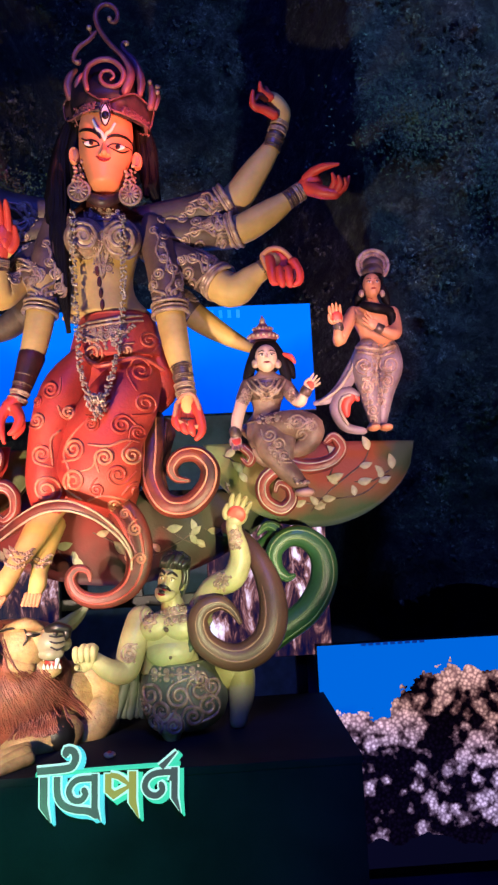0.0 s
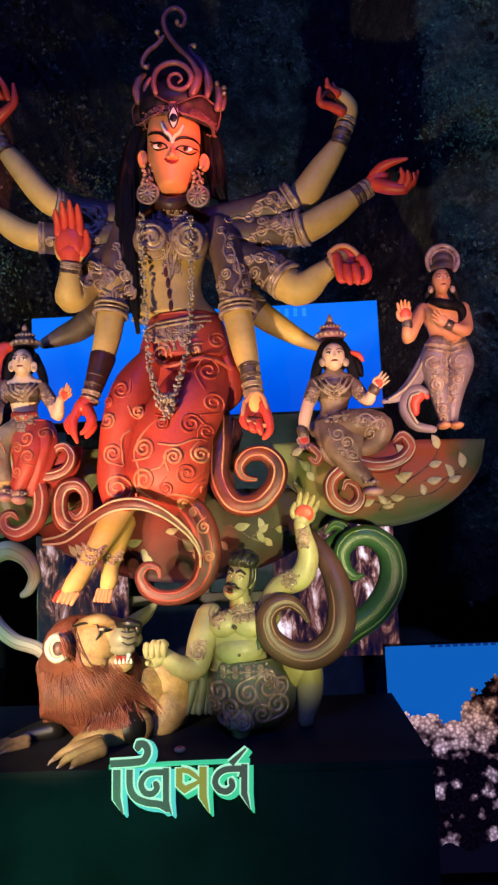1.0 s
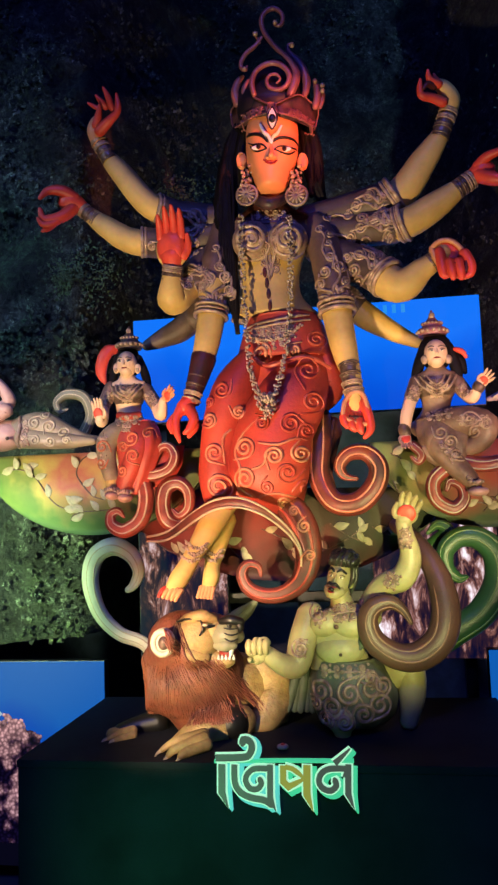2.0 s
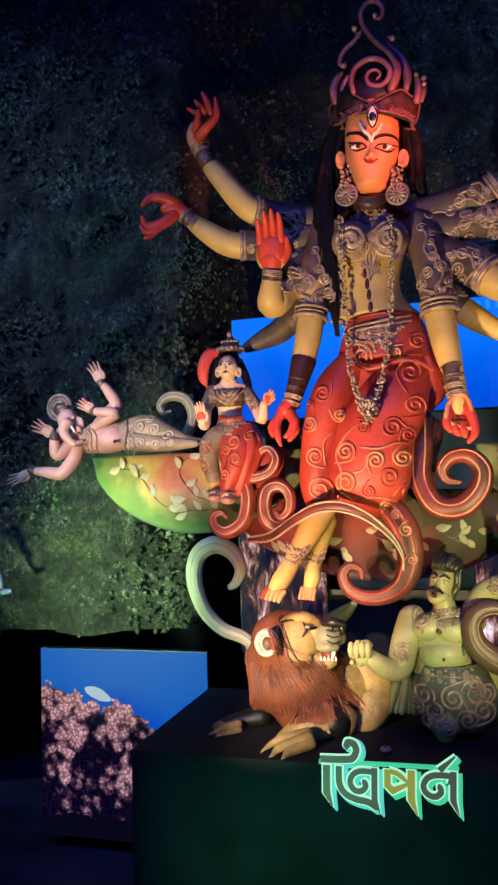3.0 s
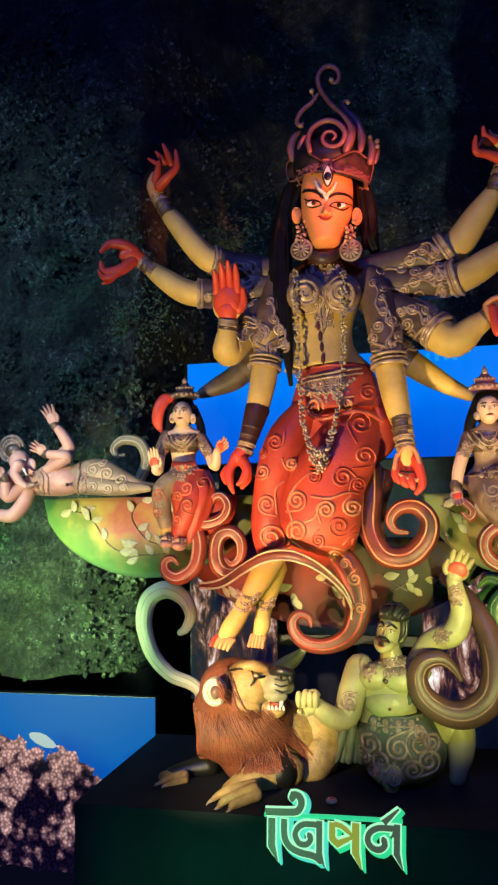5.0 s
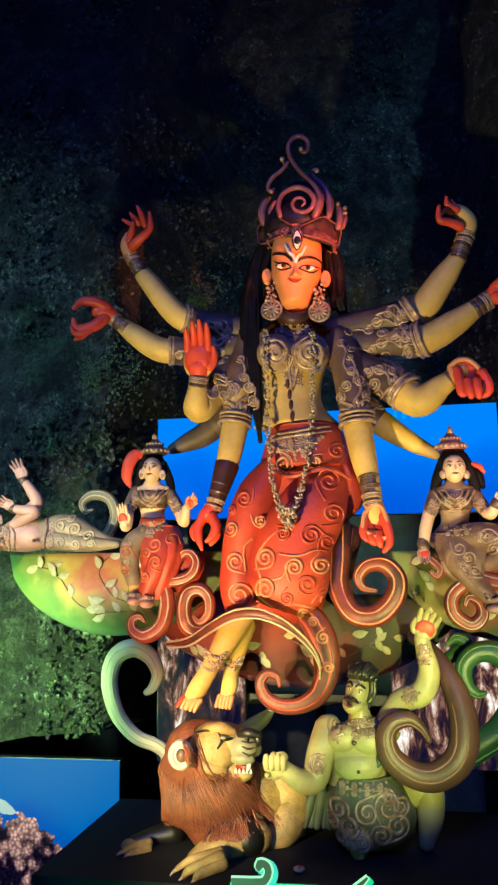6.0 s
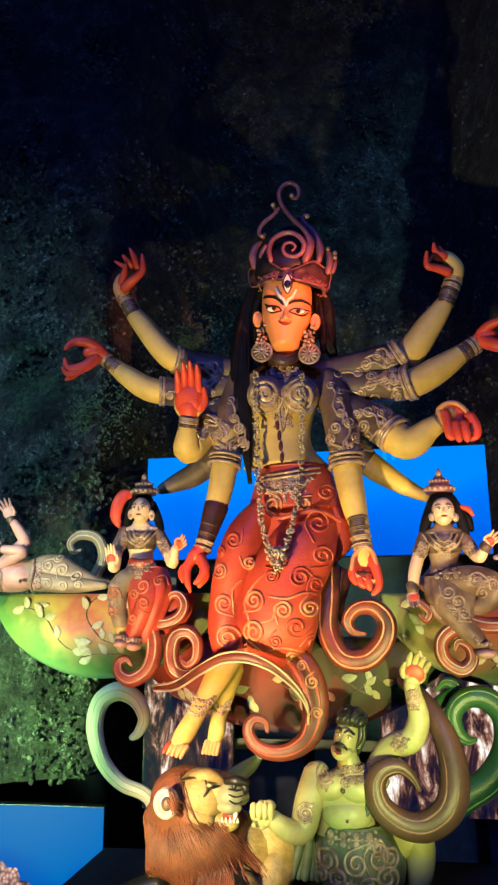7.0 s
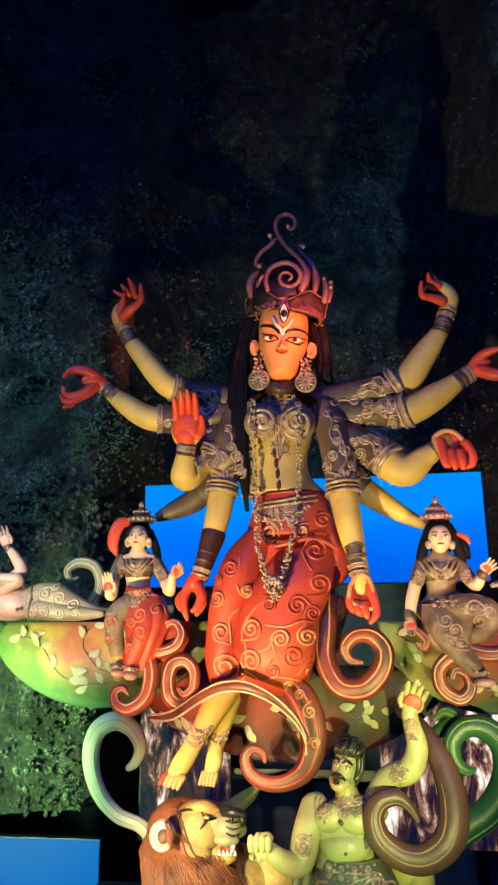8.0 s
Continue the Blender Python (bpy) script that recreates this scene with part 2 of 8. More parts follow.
# ---- mesh building ----
def smooth_path(pts, vals, k):
    """Catmull-Rom through pts (and the values that go with them), k steps a span."""
    pts, vals = [Vector(p) for p in pts], list(vals)
    out, rad = [], []
    n = len(pts)
    for i in range(n - 1):
        p0, p1, p2, p3 = pts[max(i - 1, 0)], pts[i], pts[i + 1], pts[min(i + 2, n - 1)]
        r0, r1, r2, r3 = vals[max(i - 1, 0)], vals[i], vals[i + 1], vals[min(i + 2, n - 1)]
        for j in range(k):
            u = j / k
            a, b, c, d = -u ** 3 + 2 * u * u - u, 3 * u ** 3 - 5 * u * u + 2, -3 * u ** 3 + 4 * u * u + u, u ** 3 - u * u
            out.append((p0 * a + p1 * b + p2 * c + p3 * d) * 0.5)
            rad.append(max(0.0008, (r0 * a + r1 * b + r2 * c + r3 * d) * 0.5))
    out.append(pts[-1])
    rad.append(vals[-1])
    return out, rad


class Sculpt:
    """Gathers one mesh, piece by piece, with a material for each piece."""

    def __init__(self):
        self.v, self.f, self.m, self.mats, self.tree = [], [], [], [], None

    def slot(self, material):
        if material not in self.mats:
            self.mats.append(material)
        return self.mats.index(material)

    def add(self, verts, faces, material):
        s, o = self.slot(material), len(self.v)
        self.v += [tuple(p) for p in verts]
        self.f += [tuple(i + o for i in q) for q in faces]
        self.m += [s] * len(faces)

    def freeze(self):
        """Keep the surface as it now is, to lay relief on."""
        from mathutils.bvhtree import BVHTree
        self.tree = BVHTree.FromPolygons([Vector(p) for p in self.v], self.f)

    def tube(self, pts, radii, material, n=10, k=4, flat=1.0, ridge=0.0):
        """A round limb along pts; flat: its depth (y) against its width; ridge: flutes along it."""
        pts, rad = smooth_path(pts, radii, k)
        r0, r1 = rad[0], rad[-1]
        d0, d1 = (pts[0] - pts[1]).normalized(), (pts[-1] - pts[-2]).normalized()
        pts = [pts[0] + d0 * r0 * 0.8, pts[0] + d0 * r0 * 0.45] + pts + [pts[-1] + d1 * r1 * 0.45, pts[-1] + d1 * r1 * 0.8]
        rad = [r0 * 0.3, r0 * 0.8] + rad + [r1 * 0.8, r1 * 0.3]
        verts, faces, side = [], [], None
        for i, p in enumerate(pts):
            t = (pts[min(i + 1, len(pts) - 1)] - pts[max(i - 1, 0)])
            t = t.normalized() if t.length > 1e-9 else Vector((0, 0, 1))
            if side is None:
                side = t.cross(Vector((0, 1, 0)))
                if side.length < 0.2:
                    side = t.cross(Vector((1, 0, 0)))
            side = (side - t * side.dot(t)).normalized()
            up = t.cross(side)
            for j in range(n):
                a = 2 * math.pi * j / n
                r = rad[i] * (1 + ridge * (1 if j % 2 else -1))
                off = side * math.cos(a) * r + up * math.sin(a) * r
                off.y *= flat
                verts.append(p + off)
        for i in range(len(pts) - 1):
            for j in range(n):
                q = (j + 1) % n
                faces.append((i * n + j, i * n + q, (i + 1) * n + q, (i + 1) * n + j))
        faces.append(tuple(range(n))[::-1])
        faces.append(tuple((len(pts) - 1) * n + j for j in range(n)))
        self.add(verts, faces, material)

    def loft(self, rings, material, n=20, k=4, fold=0.0, folds=9):
        """Level oval rings ((x, y, z), half width, half depth), joined; fold: drapery folds."""
        c, rx = smooth_path([r[0] for r in rings], [r[1] for r in rings], k)
        _, ry = smooth_path([r[0] for r in rings], [r[2] for r in rings], k)
        verts, faces = [], []
        for i, p in enumerate(c):
            for j in range(n):
                a = 2 * math.pi * j / n
                w = 1 + fold * math.sin(folds * a + i * 0.25)
                verts.append(p + Vector((math.cos(a) * rx[i] * w, math.sin(a) * ry[i] * w, 0)))
        for i in range(len(c) - 1):
            for j in range(n):
                q = (j + 1) % n
                faces.append((i * n + j, i * n + q, (i + 1) * n + q, (i + 1) * n + j))
        faces += [tuple(range(n)), tuple((len(c) - 1) * n + j for j in range(n))]
        self.add(verts, faces, material)

    def ball(self, at, size, material, nu=14, nv=9, turn=None):
        size = (size,) * 3 if isinstance(size, (int, float)) else size
        verts, faces = [], []
        for i in range(nv + 1):
            b = math.pi * i / nv
            for j in range(nu):
                a = 2 * math.pi * j / nu
                p = Vector((math.cos(a) * math.sin(b) * size[0], math.sin(a) * math.sin(b) * size[1], math.cos(b) * size[2]))
                if turn:
                    p = turn @ p
                verts.append(Vector(at) + p)
        for i in range(nv):
            for j in range(nu):
                q = (j + 1) % nu
                faces.append((i * nu + j, (i + 1) * nu + j, (i + 1) * nu + q, i * nu + q))
        self.add(verts, faces, material)

    def front(self, x, z, miss=None):
        """Depth of the frozen surface as met from the front at (x, z)."""
        hit = self.tree.ray_cast(Vector((x, 2.5, z)), Vector((0, 1, 0)))[0] if self.tree else None
        return hit.y if hit else miss

    def lay(self, xz, r, material, lift=0.3, k=3, n=6, miss=None, taper=True):
        """Relief cord laid on the frozen surface along (x, z) points."""
        pts, _ = smooth_path([(x, 0, z) for x, z in xz], [r] * len(xz), k)
        run = []
        for p in pts + [None]:
            y = self.front(p.x, p.z, miss) if p is not None else None
            if y is None or (run and abs(run[-1].y - y) > 0.08):
                if len(run) > 2:
                    rr = [r * (0.55 + 0.45 * math.sin(math.pi * (i + 1) / (len(run) + 1))) if taper else r for i in range(len(run))]
                    self.tube(run, rr, material, n, 1)
                run = []
            if y is not None:
                run.append(Vector((p.x, y - r * lift, p.z)))

    def curl(self, x, z, size, r, material, turns=1.6, start=0.0, way=1, miss=None, tail=0.0):
        """Relief spiral laid on the frozen surface."""
        steps = int(turns * 9)
        xz = []
        for i in range(steps + 1):
            u = i / steps
            a = start + way * u * turns * 2 * math.pi
            q = size * (1 - u * 0.86)
            xz.append((x + q * math.cos(a), z + q * math.sin(a)))
        if tail:
            a = start - way * 0.6
            xz.insert(0, (x + size * (1 + tail) * math.cos(a), z + size * (1 + tail) * math.sin(a)))
        self.lay(xz, r, material, k=2, miss=miss)

    def scrollwork(self, a, b, w, r, material, count=3, seed=0):
        """Filigree from a to b, w wide, laid on the surface: mirrored pairs of curls on a spine, with buds between."""
        a, b = Vector(a), Vector(b)
        d = b - a
        along, across = d.normalized(), Vector((-d.y, d.x)).normalized()
        base = math.atan2(across.y, across.x)
        w *= 0.86
        self.lay([tuple(a.lerp(b, u)) for u in (0, 0.35, 0.7, 1)], r * 0.7, material, 0.3, 3)
        for i in range(count):
            q = min(w * 0.24, d.length / count * 0.52) * (1.0 - 0.12 * ((i + seed) % 3))
            c = a + d * ((i + 0.5) / count)
            for side in (-1, 1):
                p = c + across * w * 0.25 * side
                self.curl(p.x, p.y, q, r * 0.85, material, 1.7, base + (math.pi if side > 0 else 0), side, tail=0.35)
                e = c + along * d.length / count * 0.5 + across * w * 0.43 * side
                y = self.front(e.x, e.y)
                if y is not None:
                    self.ball((e.x, y, e.y), r * 1.1, material, 6, 4)
            e = c + along * d.length / count * 0.45
            y = self.front(e.x, e.y)
            if y is not None:
                self.ball((e.x, y, e.y), (r * 1.6, r, r * 1.6), material, 8, 5)

    def spray(self, a, b, w, r, material):
        """Acanthus spray laid on a sleeve: tendrils that fan out from b towards a, each ending in a curl."""
        a, b = Vector(a), Vector(b)
        d = a - b
        along, across = d.normalized(), Vector((-d.y, d.x)).normalized()
        for side, far in ((-1.0, 0.45), (-0.62, 0.80), (-0.12, 1.05), (0.42, 0.72), (0.95, 0.5)):
            q = w * (0.21 if far < 1 else 0.17)
            way = 1 if side > 0 else -1
            tip = b + d * far + across * side * w * 0.46
            root = b + across * side * w * 0.22
            start, mid = root.lerp(tip, 0.12), root.lerp(tip, 0.55) + across * (way * q * 1.3)
            self.lay([tuple(start), tuple(root.lerp(tip, 0.3) - across * way * q * 0.3), tuple(mid), tuple(tip + across * way * q)], r, material, 0.4, 4)
            self.curl(tip.x, tip.y, q, r * 0.95, material, 2.0, math.atan2(across.y * way, across.x * way), way)
            leaf = root.lerp(tip, 0.3) + across * way * w * 0.05
            y = self.front(leaf.x, leaf.y)
            if y is not None:
                self.ball((leaf.x, y, leaf.y), (r * 1.5, r, r * 2.2), material, 8, 5)

    def beads(self, pts, r, material, gap=1.7, jitter=0.0, seed=1):
        rnd = random.Random(seed)
        path, _ = smooth_path(pts, [r] * len(pts), 12)
        last = None
        for p in path:
            if last is None or (p - last).length > r * gap:
                last = p
                for _ in range(3 if jitter else 1):
                    o = Vector([rnd.uniform(-jitter, jitter) for _ in range(3)])
                    self.ball(p + o, r * rnd.uniform(0.75, 1.1), material, 7, 5)

    def ring(self, a, b, ra, rb, material, n=20):
        """A moulded cuff round a limb: two round rims and a flat band between."""
        a, b = Vector(a), Vector(b)
        d = (b - a).normalized()
        u = d.cross(Vector((0, 1, 0))).normalized()
        w = d.cross(u)
        for c, r, t in ((a, ra, 0.10), (b, rb, 0.13), (a.lerp(b, 0.5), (ra + rb) / 2, 0.07)):
            self.tube([c + (u * math.cos(i * 0.3142) + w * math.sin(i * 0.3142)) * r * 0.97 for i in range(21)], [r * t] * 21, material, 7, 1)

    def ridged(self, pts, radii, material, ridge, n=16, k=6, flat=0.8):
        """A scroll of cloth with two raised ridges along its front."""
        self.tube(pts, radii, material, n, k, flat)
        path, rad = smooth_path(pts, radii, k)
        for side, wide in ((0.6, 0.13), (-0.35, 0.11)):
            line, rr = [], []
            for i, p in enumerate(path):
                t = (path[min(i + 1, len(path) - 1)] - path[max(i - 1, 0)]).normalized()
                q = rad[i] * 0.95
                line.append(p + Vector((0, 1, 0)).cross(t).normalized() * side * q - Vector((0, flat * q * math.sqrt(1 - side * side), 0)))
                rr.append(max(0.0012, rad[i] * wide))
            self.tube(line, rr, ridge, 7, 1)

    def hand(self, wrist, tip, width, material, thumb=1, spread=0.12, bend=0.4, fold=0.0, inner=None):
        """Palm, four jointed fingers and thumb from wrist to tip; bend: curl of the fingers to the front; fold: how far they close; inner: paint of the palm."""
        w, t = Vector(wrist), Vector(tip)
        d = t - w
        length = d.length
        d = d / length
        side = d.cross(Vector((0, -1, 0))).normalized() * thumb
        front = Vector((0, -1, 0))
        palm = w + d * length * 0.30
        rot = Matrix((side, d.cross(side), d)).transposed()
        self.ball(palm, (width * 0.50, width * 0.24, length * 0.31), material, 14, 9, rot)
        self.ball(palm + side * width * 0.22 - d * length * 0.06, (width * 0.22, width * 0.24, length * 0.18), material, 12, 8, rot)
        self.tube([w - d * length * 0.06, w + d * length * 0.18], [width * 0.28, width * 0.40], material, 12, 2, 0.75)
        if inner:
            self.ball(palm + front * width * 0.17, (width * 0.40, width * 0.10, length * 0.25), inner, 12, 8, rot)
        for i in range(4):
            s = (i - 1.5) / 1.5
            root = w + d * length * (0.50 - 0.03 * abs(s)) - side * s * width * 0.35
            reach = length * (0.46, 0.50, 0.47, 0.37)[i]
            out = (d - side * s * spread).normalized()
            b = bend * (0.8 + 0.12 * i)
            mid = root + out * reach * 0.42 + front * b * reach * 0.16
            far = root + out * reach * (0.75 - 0.5 * fold) + front * reach * (b * 0.45 + fold * 0.3)
            end = root + out * reach * (0.98 - 1.0 * fold) + front * reach * (b * 0.85 + fold * 0.25)
            self.tube([root, mid, far, end], [width * 0.135, width * 0.125, width * 0.105, width * 0.055], material, 8, 3)
        root = w + d * length * 0.16 + side * width * 0.36
        self.tube([root, root + (d * 0.7 + side * 0.55) * length * 0.18, root + (d * 0.95 + side * 0.28) * length * 0.36 + front * bend * length * 0.16],
                  [width * 0.17, width * 0.14, width * 0.07], material, 8, 3)

    def plate(self, outline, material, thick=0.02, bulge=0.012):
        """A moulded plate from its outline (x, y, z), swelling to the front."""
        o = [Vector(p) for p in outline]
        c = sum(o, Vector()) / len(o)
        n, k = len(o), Vector((0, thick, 0))
        mid = [p.lerp(c, 0.35) - Vector((0, bulge * 0.8, 0)) for p in o]
        verts = o + mid + [c - Vector((0, bulge, 0))] + [p + k for p in o]
        faces = []
        for i in range(n):
            j = (i + 1) % n
            faces += [(i, j, n + j, n + i), (n + i, n + j, 2 * n), (i, 2 * n + 1 + i, 2 * n + 1 + j, j)]
        faces.append(tuple(2 * n + 1 + i for i in range(n)))
        self.add(verts, faces, material)

    def turned(self, start, pivot, m):
        """Turn all that was added since vertex number start about a pivot."""
        pivot = Vector(pivot)
        self.v[start:] = [tuple(pivot + m @ (Vector(p) - pivot)) for p in self.v[start:]]

    def make(self, name, parent=None):
        me = bpy.data.meshes.new(name)
        me.from_pydata(self.v, [], self.f)
        for m in self.mats:
            me.materials.append(m)
        me.polygons.foreach_set("material_index", self.m)
        me.polygons.foreach_set("use_smooth", [True] * len(self.f))
        me.update()
        ob = new(name, me)
        if parent:
            ob.parent = parent
        return ob


def box(name, x0, x1, y0, y1, z0, z1, material, parent=None, bevel=0.006):
    bm = bmesh.new()
    bmesh.ops.create_cube(bm, size=1)
    for v in bm.verts:
        v.co = Vector(((x0 + x1) / 2 + v.co.x * (x1 - x0), (y0 + y1) / 2 + v.co.y * (y1 - y0), (z0 + z1) / 2 + v.co.z * (z1 - z0)))
    if bevel:
        bmesh.ops.bevel(bm, geom=bm.edges[:], offset=bevel, segments=2, affect="EDGES", profile=0.7)
    me = bpy.data.meshes.new(name)
    bm.to_mesh(me)
    bm.free()
    me.materials.append(material)
    ob = new(name, me)
    if parent:
        ob.parent = parent
    return ob


def thing(name, at, label, category, group=""):
    """An Empty at a thing's base, to carry its parts."""
    ob = new(name)
    ob.empty_display_size = 0.1
    ob.location = at
    bpy.context.view_layer.update()
    return tagged(ob, label, category, group)


def hang(ob, parent):
    """Make ob a part of parent and leave it where it stands."""
    ob.parent = parent
    ob.matrix_parent_inverse = parent.matrix_basis.inverted()
    return ob


# ---- hall ----
tagged(box("ground", -14, 14, -9, 9, -0.4, -0.3, FLOOR, bevel=0), "black vinyl floor of a dark hall", "floor", kind="structure")
tagged(box("wall_north", -9, 9, 7.6, 7.8, -0.3, 9, DARKWALL, bevel=0), "black masking cloth behind the stage", "wall", kind="structure")
tagged(box("wall_south", -9, 9, -7.2, -7.0, -0.3, 9, DARKWALL, bevel=0), "black back wall of the hall", "wall", kind="structure")
tagged(box("wall_west", -9.2, -9, -7, 7.6, -0.3, 9, DARKWALL, bevel=0), "black side wall of the hall", "wall", kind="structure")
tagged(box("wall_east", 9, 9.2, -7, 7.6, -0.3, 9, DARKWALL, bevel=0), "black side wall of the hall", "wall", kind="structure")
tagged(box("ceiling", -9.2, 9.2, -7.2, 7.8, 9, 9.2, DARKWALL, bevel=0), "black hall ceiling", "ceiling", kind="structure")


def mossy_wall(name, x0, x1, z0, z1, y_of, seed, label, thick=1250, step=0.035):
    """A plaster rock face with an uneven front and a thickness."""
    nx, nz = int((x1 - x0) / step), int((z1 - z0) / step)
    verts, faces = [], []
    for back in (0, 1):
        for i in range(nx + 1):
            for j in range(nz + 1):
                x, z = x0 + (x1 - x0) * i / nx, z0 + (z1 - z0) * j / nz
                y = y_of(x, z)
                if back:
                    y += 0.35
                else:
                    p = Vector((x, seed, z))
                    y -= 0.12 * noise.fractal(p * 1.3, 1.0, 2.0, 3) + 0.055 * noise.fractal(p * 6, 0.7, 2.0, 5)
                zz = z + (0.07 * noise.noise(Vector((x * 2.5, seed, 0))) if j == 0 else 0)
                verts.append((x, y, zz))
    o = (nx + 1) * (nz + 1)
    for i in range(nx):
        for j in range(nz):
            a, b, c, d = i * (nz + 1) + j, (i + 1) * (nz + 1) + j, (i + 1) * (nz + 1) + j + 1, i * (nz + 1) + j + 1
            faces += [(a, b, c, d), (a + o, d + o, c + o, b + o)]
    for i in range(nx):
        for j in (0, nz):
            a, b = i * (nz + 1) + j, (i + 1) * (nz + 1) + j
            faces.append((a, a + o, b + o, b))
    for j in range(nz):
        for i in (0, nx):
            a, b = i * (nz + 1) + j, i * (nz + 1) + j + 1
            faces.append((a, b, b + o, a + o))
    me = bpy.data.meshes.new(name)
    me.from_pydata(verts, [], faces)
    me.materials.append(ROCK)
    me.polygons.foreach_set("use_smooth", [True] * len(faces))
    ob = new(name, me)
    tagged(ob, label, "wall", kind="structure")
    # foliage: small crumpled leaves in tufts, too many to count
    rnd = random.Random(seed)
    lv, lf = [], []
    for _ in range(int((x1 - x0) * (z1 - z0) * thick)):
        i, j = rnd.randrange(nx), rnd.randrange(nz)
        p = Vector(verts[i * (nz + 1) + j]) + Vector((rnd.uniform(0, step), 0.01, rnd.uniform(0, step)))
        tuft = noise.fractal(Vector((p.x * 1.7, seed + 3, p.z * 1.7)), 1.0, 2.0, 4)
        if tuft < (-0.25 if p.z < 2.3 else -0.06) + 0.5 * (rnd.random() - 0.5):
            continue
        if p.z < 2.5 and y_of(p.x, p.z) > y_of((x0 + x1) / 2, p.z) + 0.36:
            continue
        p.y -= rnd.uniform(0, 0.02 + 0.16 * max(0, tuft))
        s = rnd.uniform(0.014, 0.046)
        m = Euler((rnd.uniform(-0.9, 0.5), rnd.uniform(0, 6.3), rnd.uniform(-0.7, 0.7))).to_matrix()
        b = len(lv)
        for q in ((0, 0, 0), (0.40, 0.15, 0.5), (0, -0.15, 1.15), (-0.40, 0.15, 0.5)):
            lv.append(p + m @ (Vector(q) * s))
        lf += [(b, b + 1, b + 2), (b, b + 2, b + 3)]
    me = bpy.data.meshes.new("wall_foliage")
    me.from_pydata(lv, [], lf)
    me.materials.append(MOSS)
    tagged(new("wall_foliage", me), "small crumpled artificial leaves covering the mossy wall", "foliage", kind="stuff")
    return ob


mossy_wall("wall_1", -5.2, -0.85, 1.0, 7.6, lambda x, z: 4.86 + 2.8 * max(0, x + 1.5) - 0.5 * max(0, -x - 2.6) + 0.10 * max(0, z - 3.5), 2.3, "mossy plaster rock wall with dull green foliage")
mossy_wall("wall_2", 0.75, 5.2, 1.15, 7.6, lambda x, z: 5.3 + 2.4 * max(0, 1.35 - x) - 0.55 * max(0, x - 2.6) + 0.08 * max(0, z - 3.5), 7.9, "dark mossy rock wall with bluish foliage", 1000)
mossy_wall("wall_3", -2.2, 2.0, 2.6, 7.8, lambda x, z: 6.7 - 0.12 * max(0, z - 4), 5.1, "dark mossy rock wall behind the statue", 700)


def leaf_clump(x, y, z, r, seed, label):
    """A loose spray of pointed leaves fixed to the rock, thinning out at its edge."""
    rnd = random.Random(seed)
    lv, lf = [], []
    for _ in range(int(4200 * r)):
        d, a = abs(rnd.gauss(0, 0.5)) * r, rnd.uniform(0, 6.283)
        p = Vector((x + d * math.cos(a) * 1.2, y - 0.10 * max(0, 1 - d / r) + rnd.uniform(-0.05, 0.05), z + d * math.sin(a)))
        m, s, b = Euler((rnd.uniform(-0.8, 0.6), rnd.uniform(0, 6.3), rnd.uniform(-0.6, 0.6))).to_matrix(), rnd.uniform(0.012, 0.028), len(lv)
        for q in ((0, 0, 0), (0.24, 0.1, 0.35), (0.17, 0, 0.75), (0, -0.12, 1.1), (-0.17, 0, 0.75), (-0.24, 0.1, 0.35)):
            lv.append(p + m @ (Vector(q) * s))
        lf += [(b, b + 1, b + 5), (b + 1, b + 2, b + 4, b + 5), (b + 2, b + 3, b + 4)]
    me = bpy.data.meshes.new("leaf_clump")
    me.from_pydata(lv, [], lf)
    me.materials.append(LEAVES)
    tagged(new("leaf_clump", me), label, "foliage", kind="stuff")


leaf_clump(-1.12, 5.78, 3.98, 0.30, 41, "spray of green artificial leaves on the dark rock wall")
leaf_clump(-1.55, 4.92, 3.2, 0.30, 42, "spray of green artificial leaves on the mossy wall")
leaf_clump(1.62, 5.18, 4.15, 0.40, 43, "spray of bluish green artificial leaves on the dark rock wall")
leaf_clump(2.3, 5.16, 3.7, 0.40, 44, "loose artificial leaves on the dark rock wall")

# ---- stage ----
stage = thing("stage", (-0.265, 4.16, -0.3), "black cloth-covered stage block standing on the floor", "stage")
hang(box("stage_body", -1.300, 0.785, 3.62, 4.70, -0.3, 0.69, STAGE), stage)
hang(box("stage_top", -1.304, 0.789, 3.616, 4.704, 0.69, 0.72, STAGE, bevel=0.004), stage)


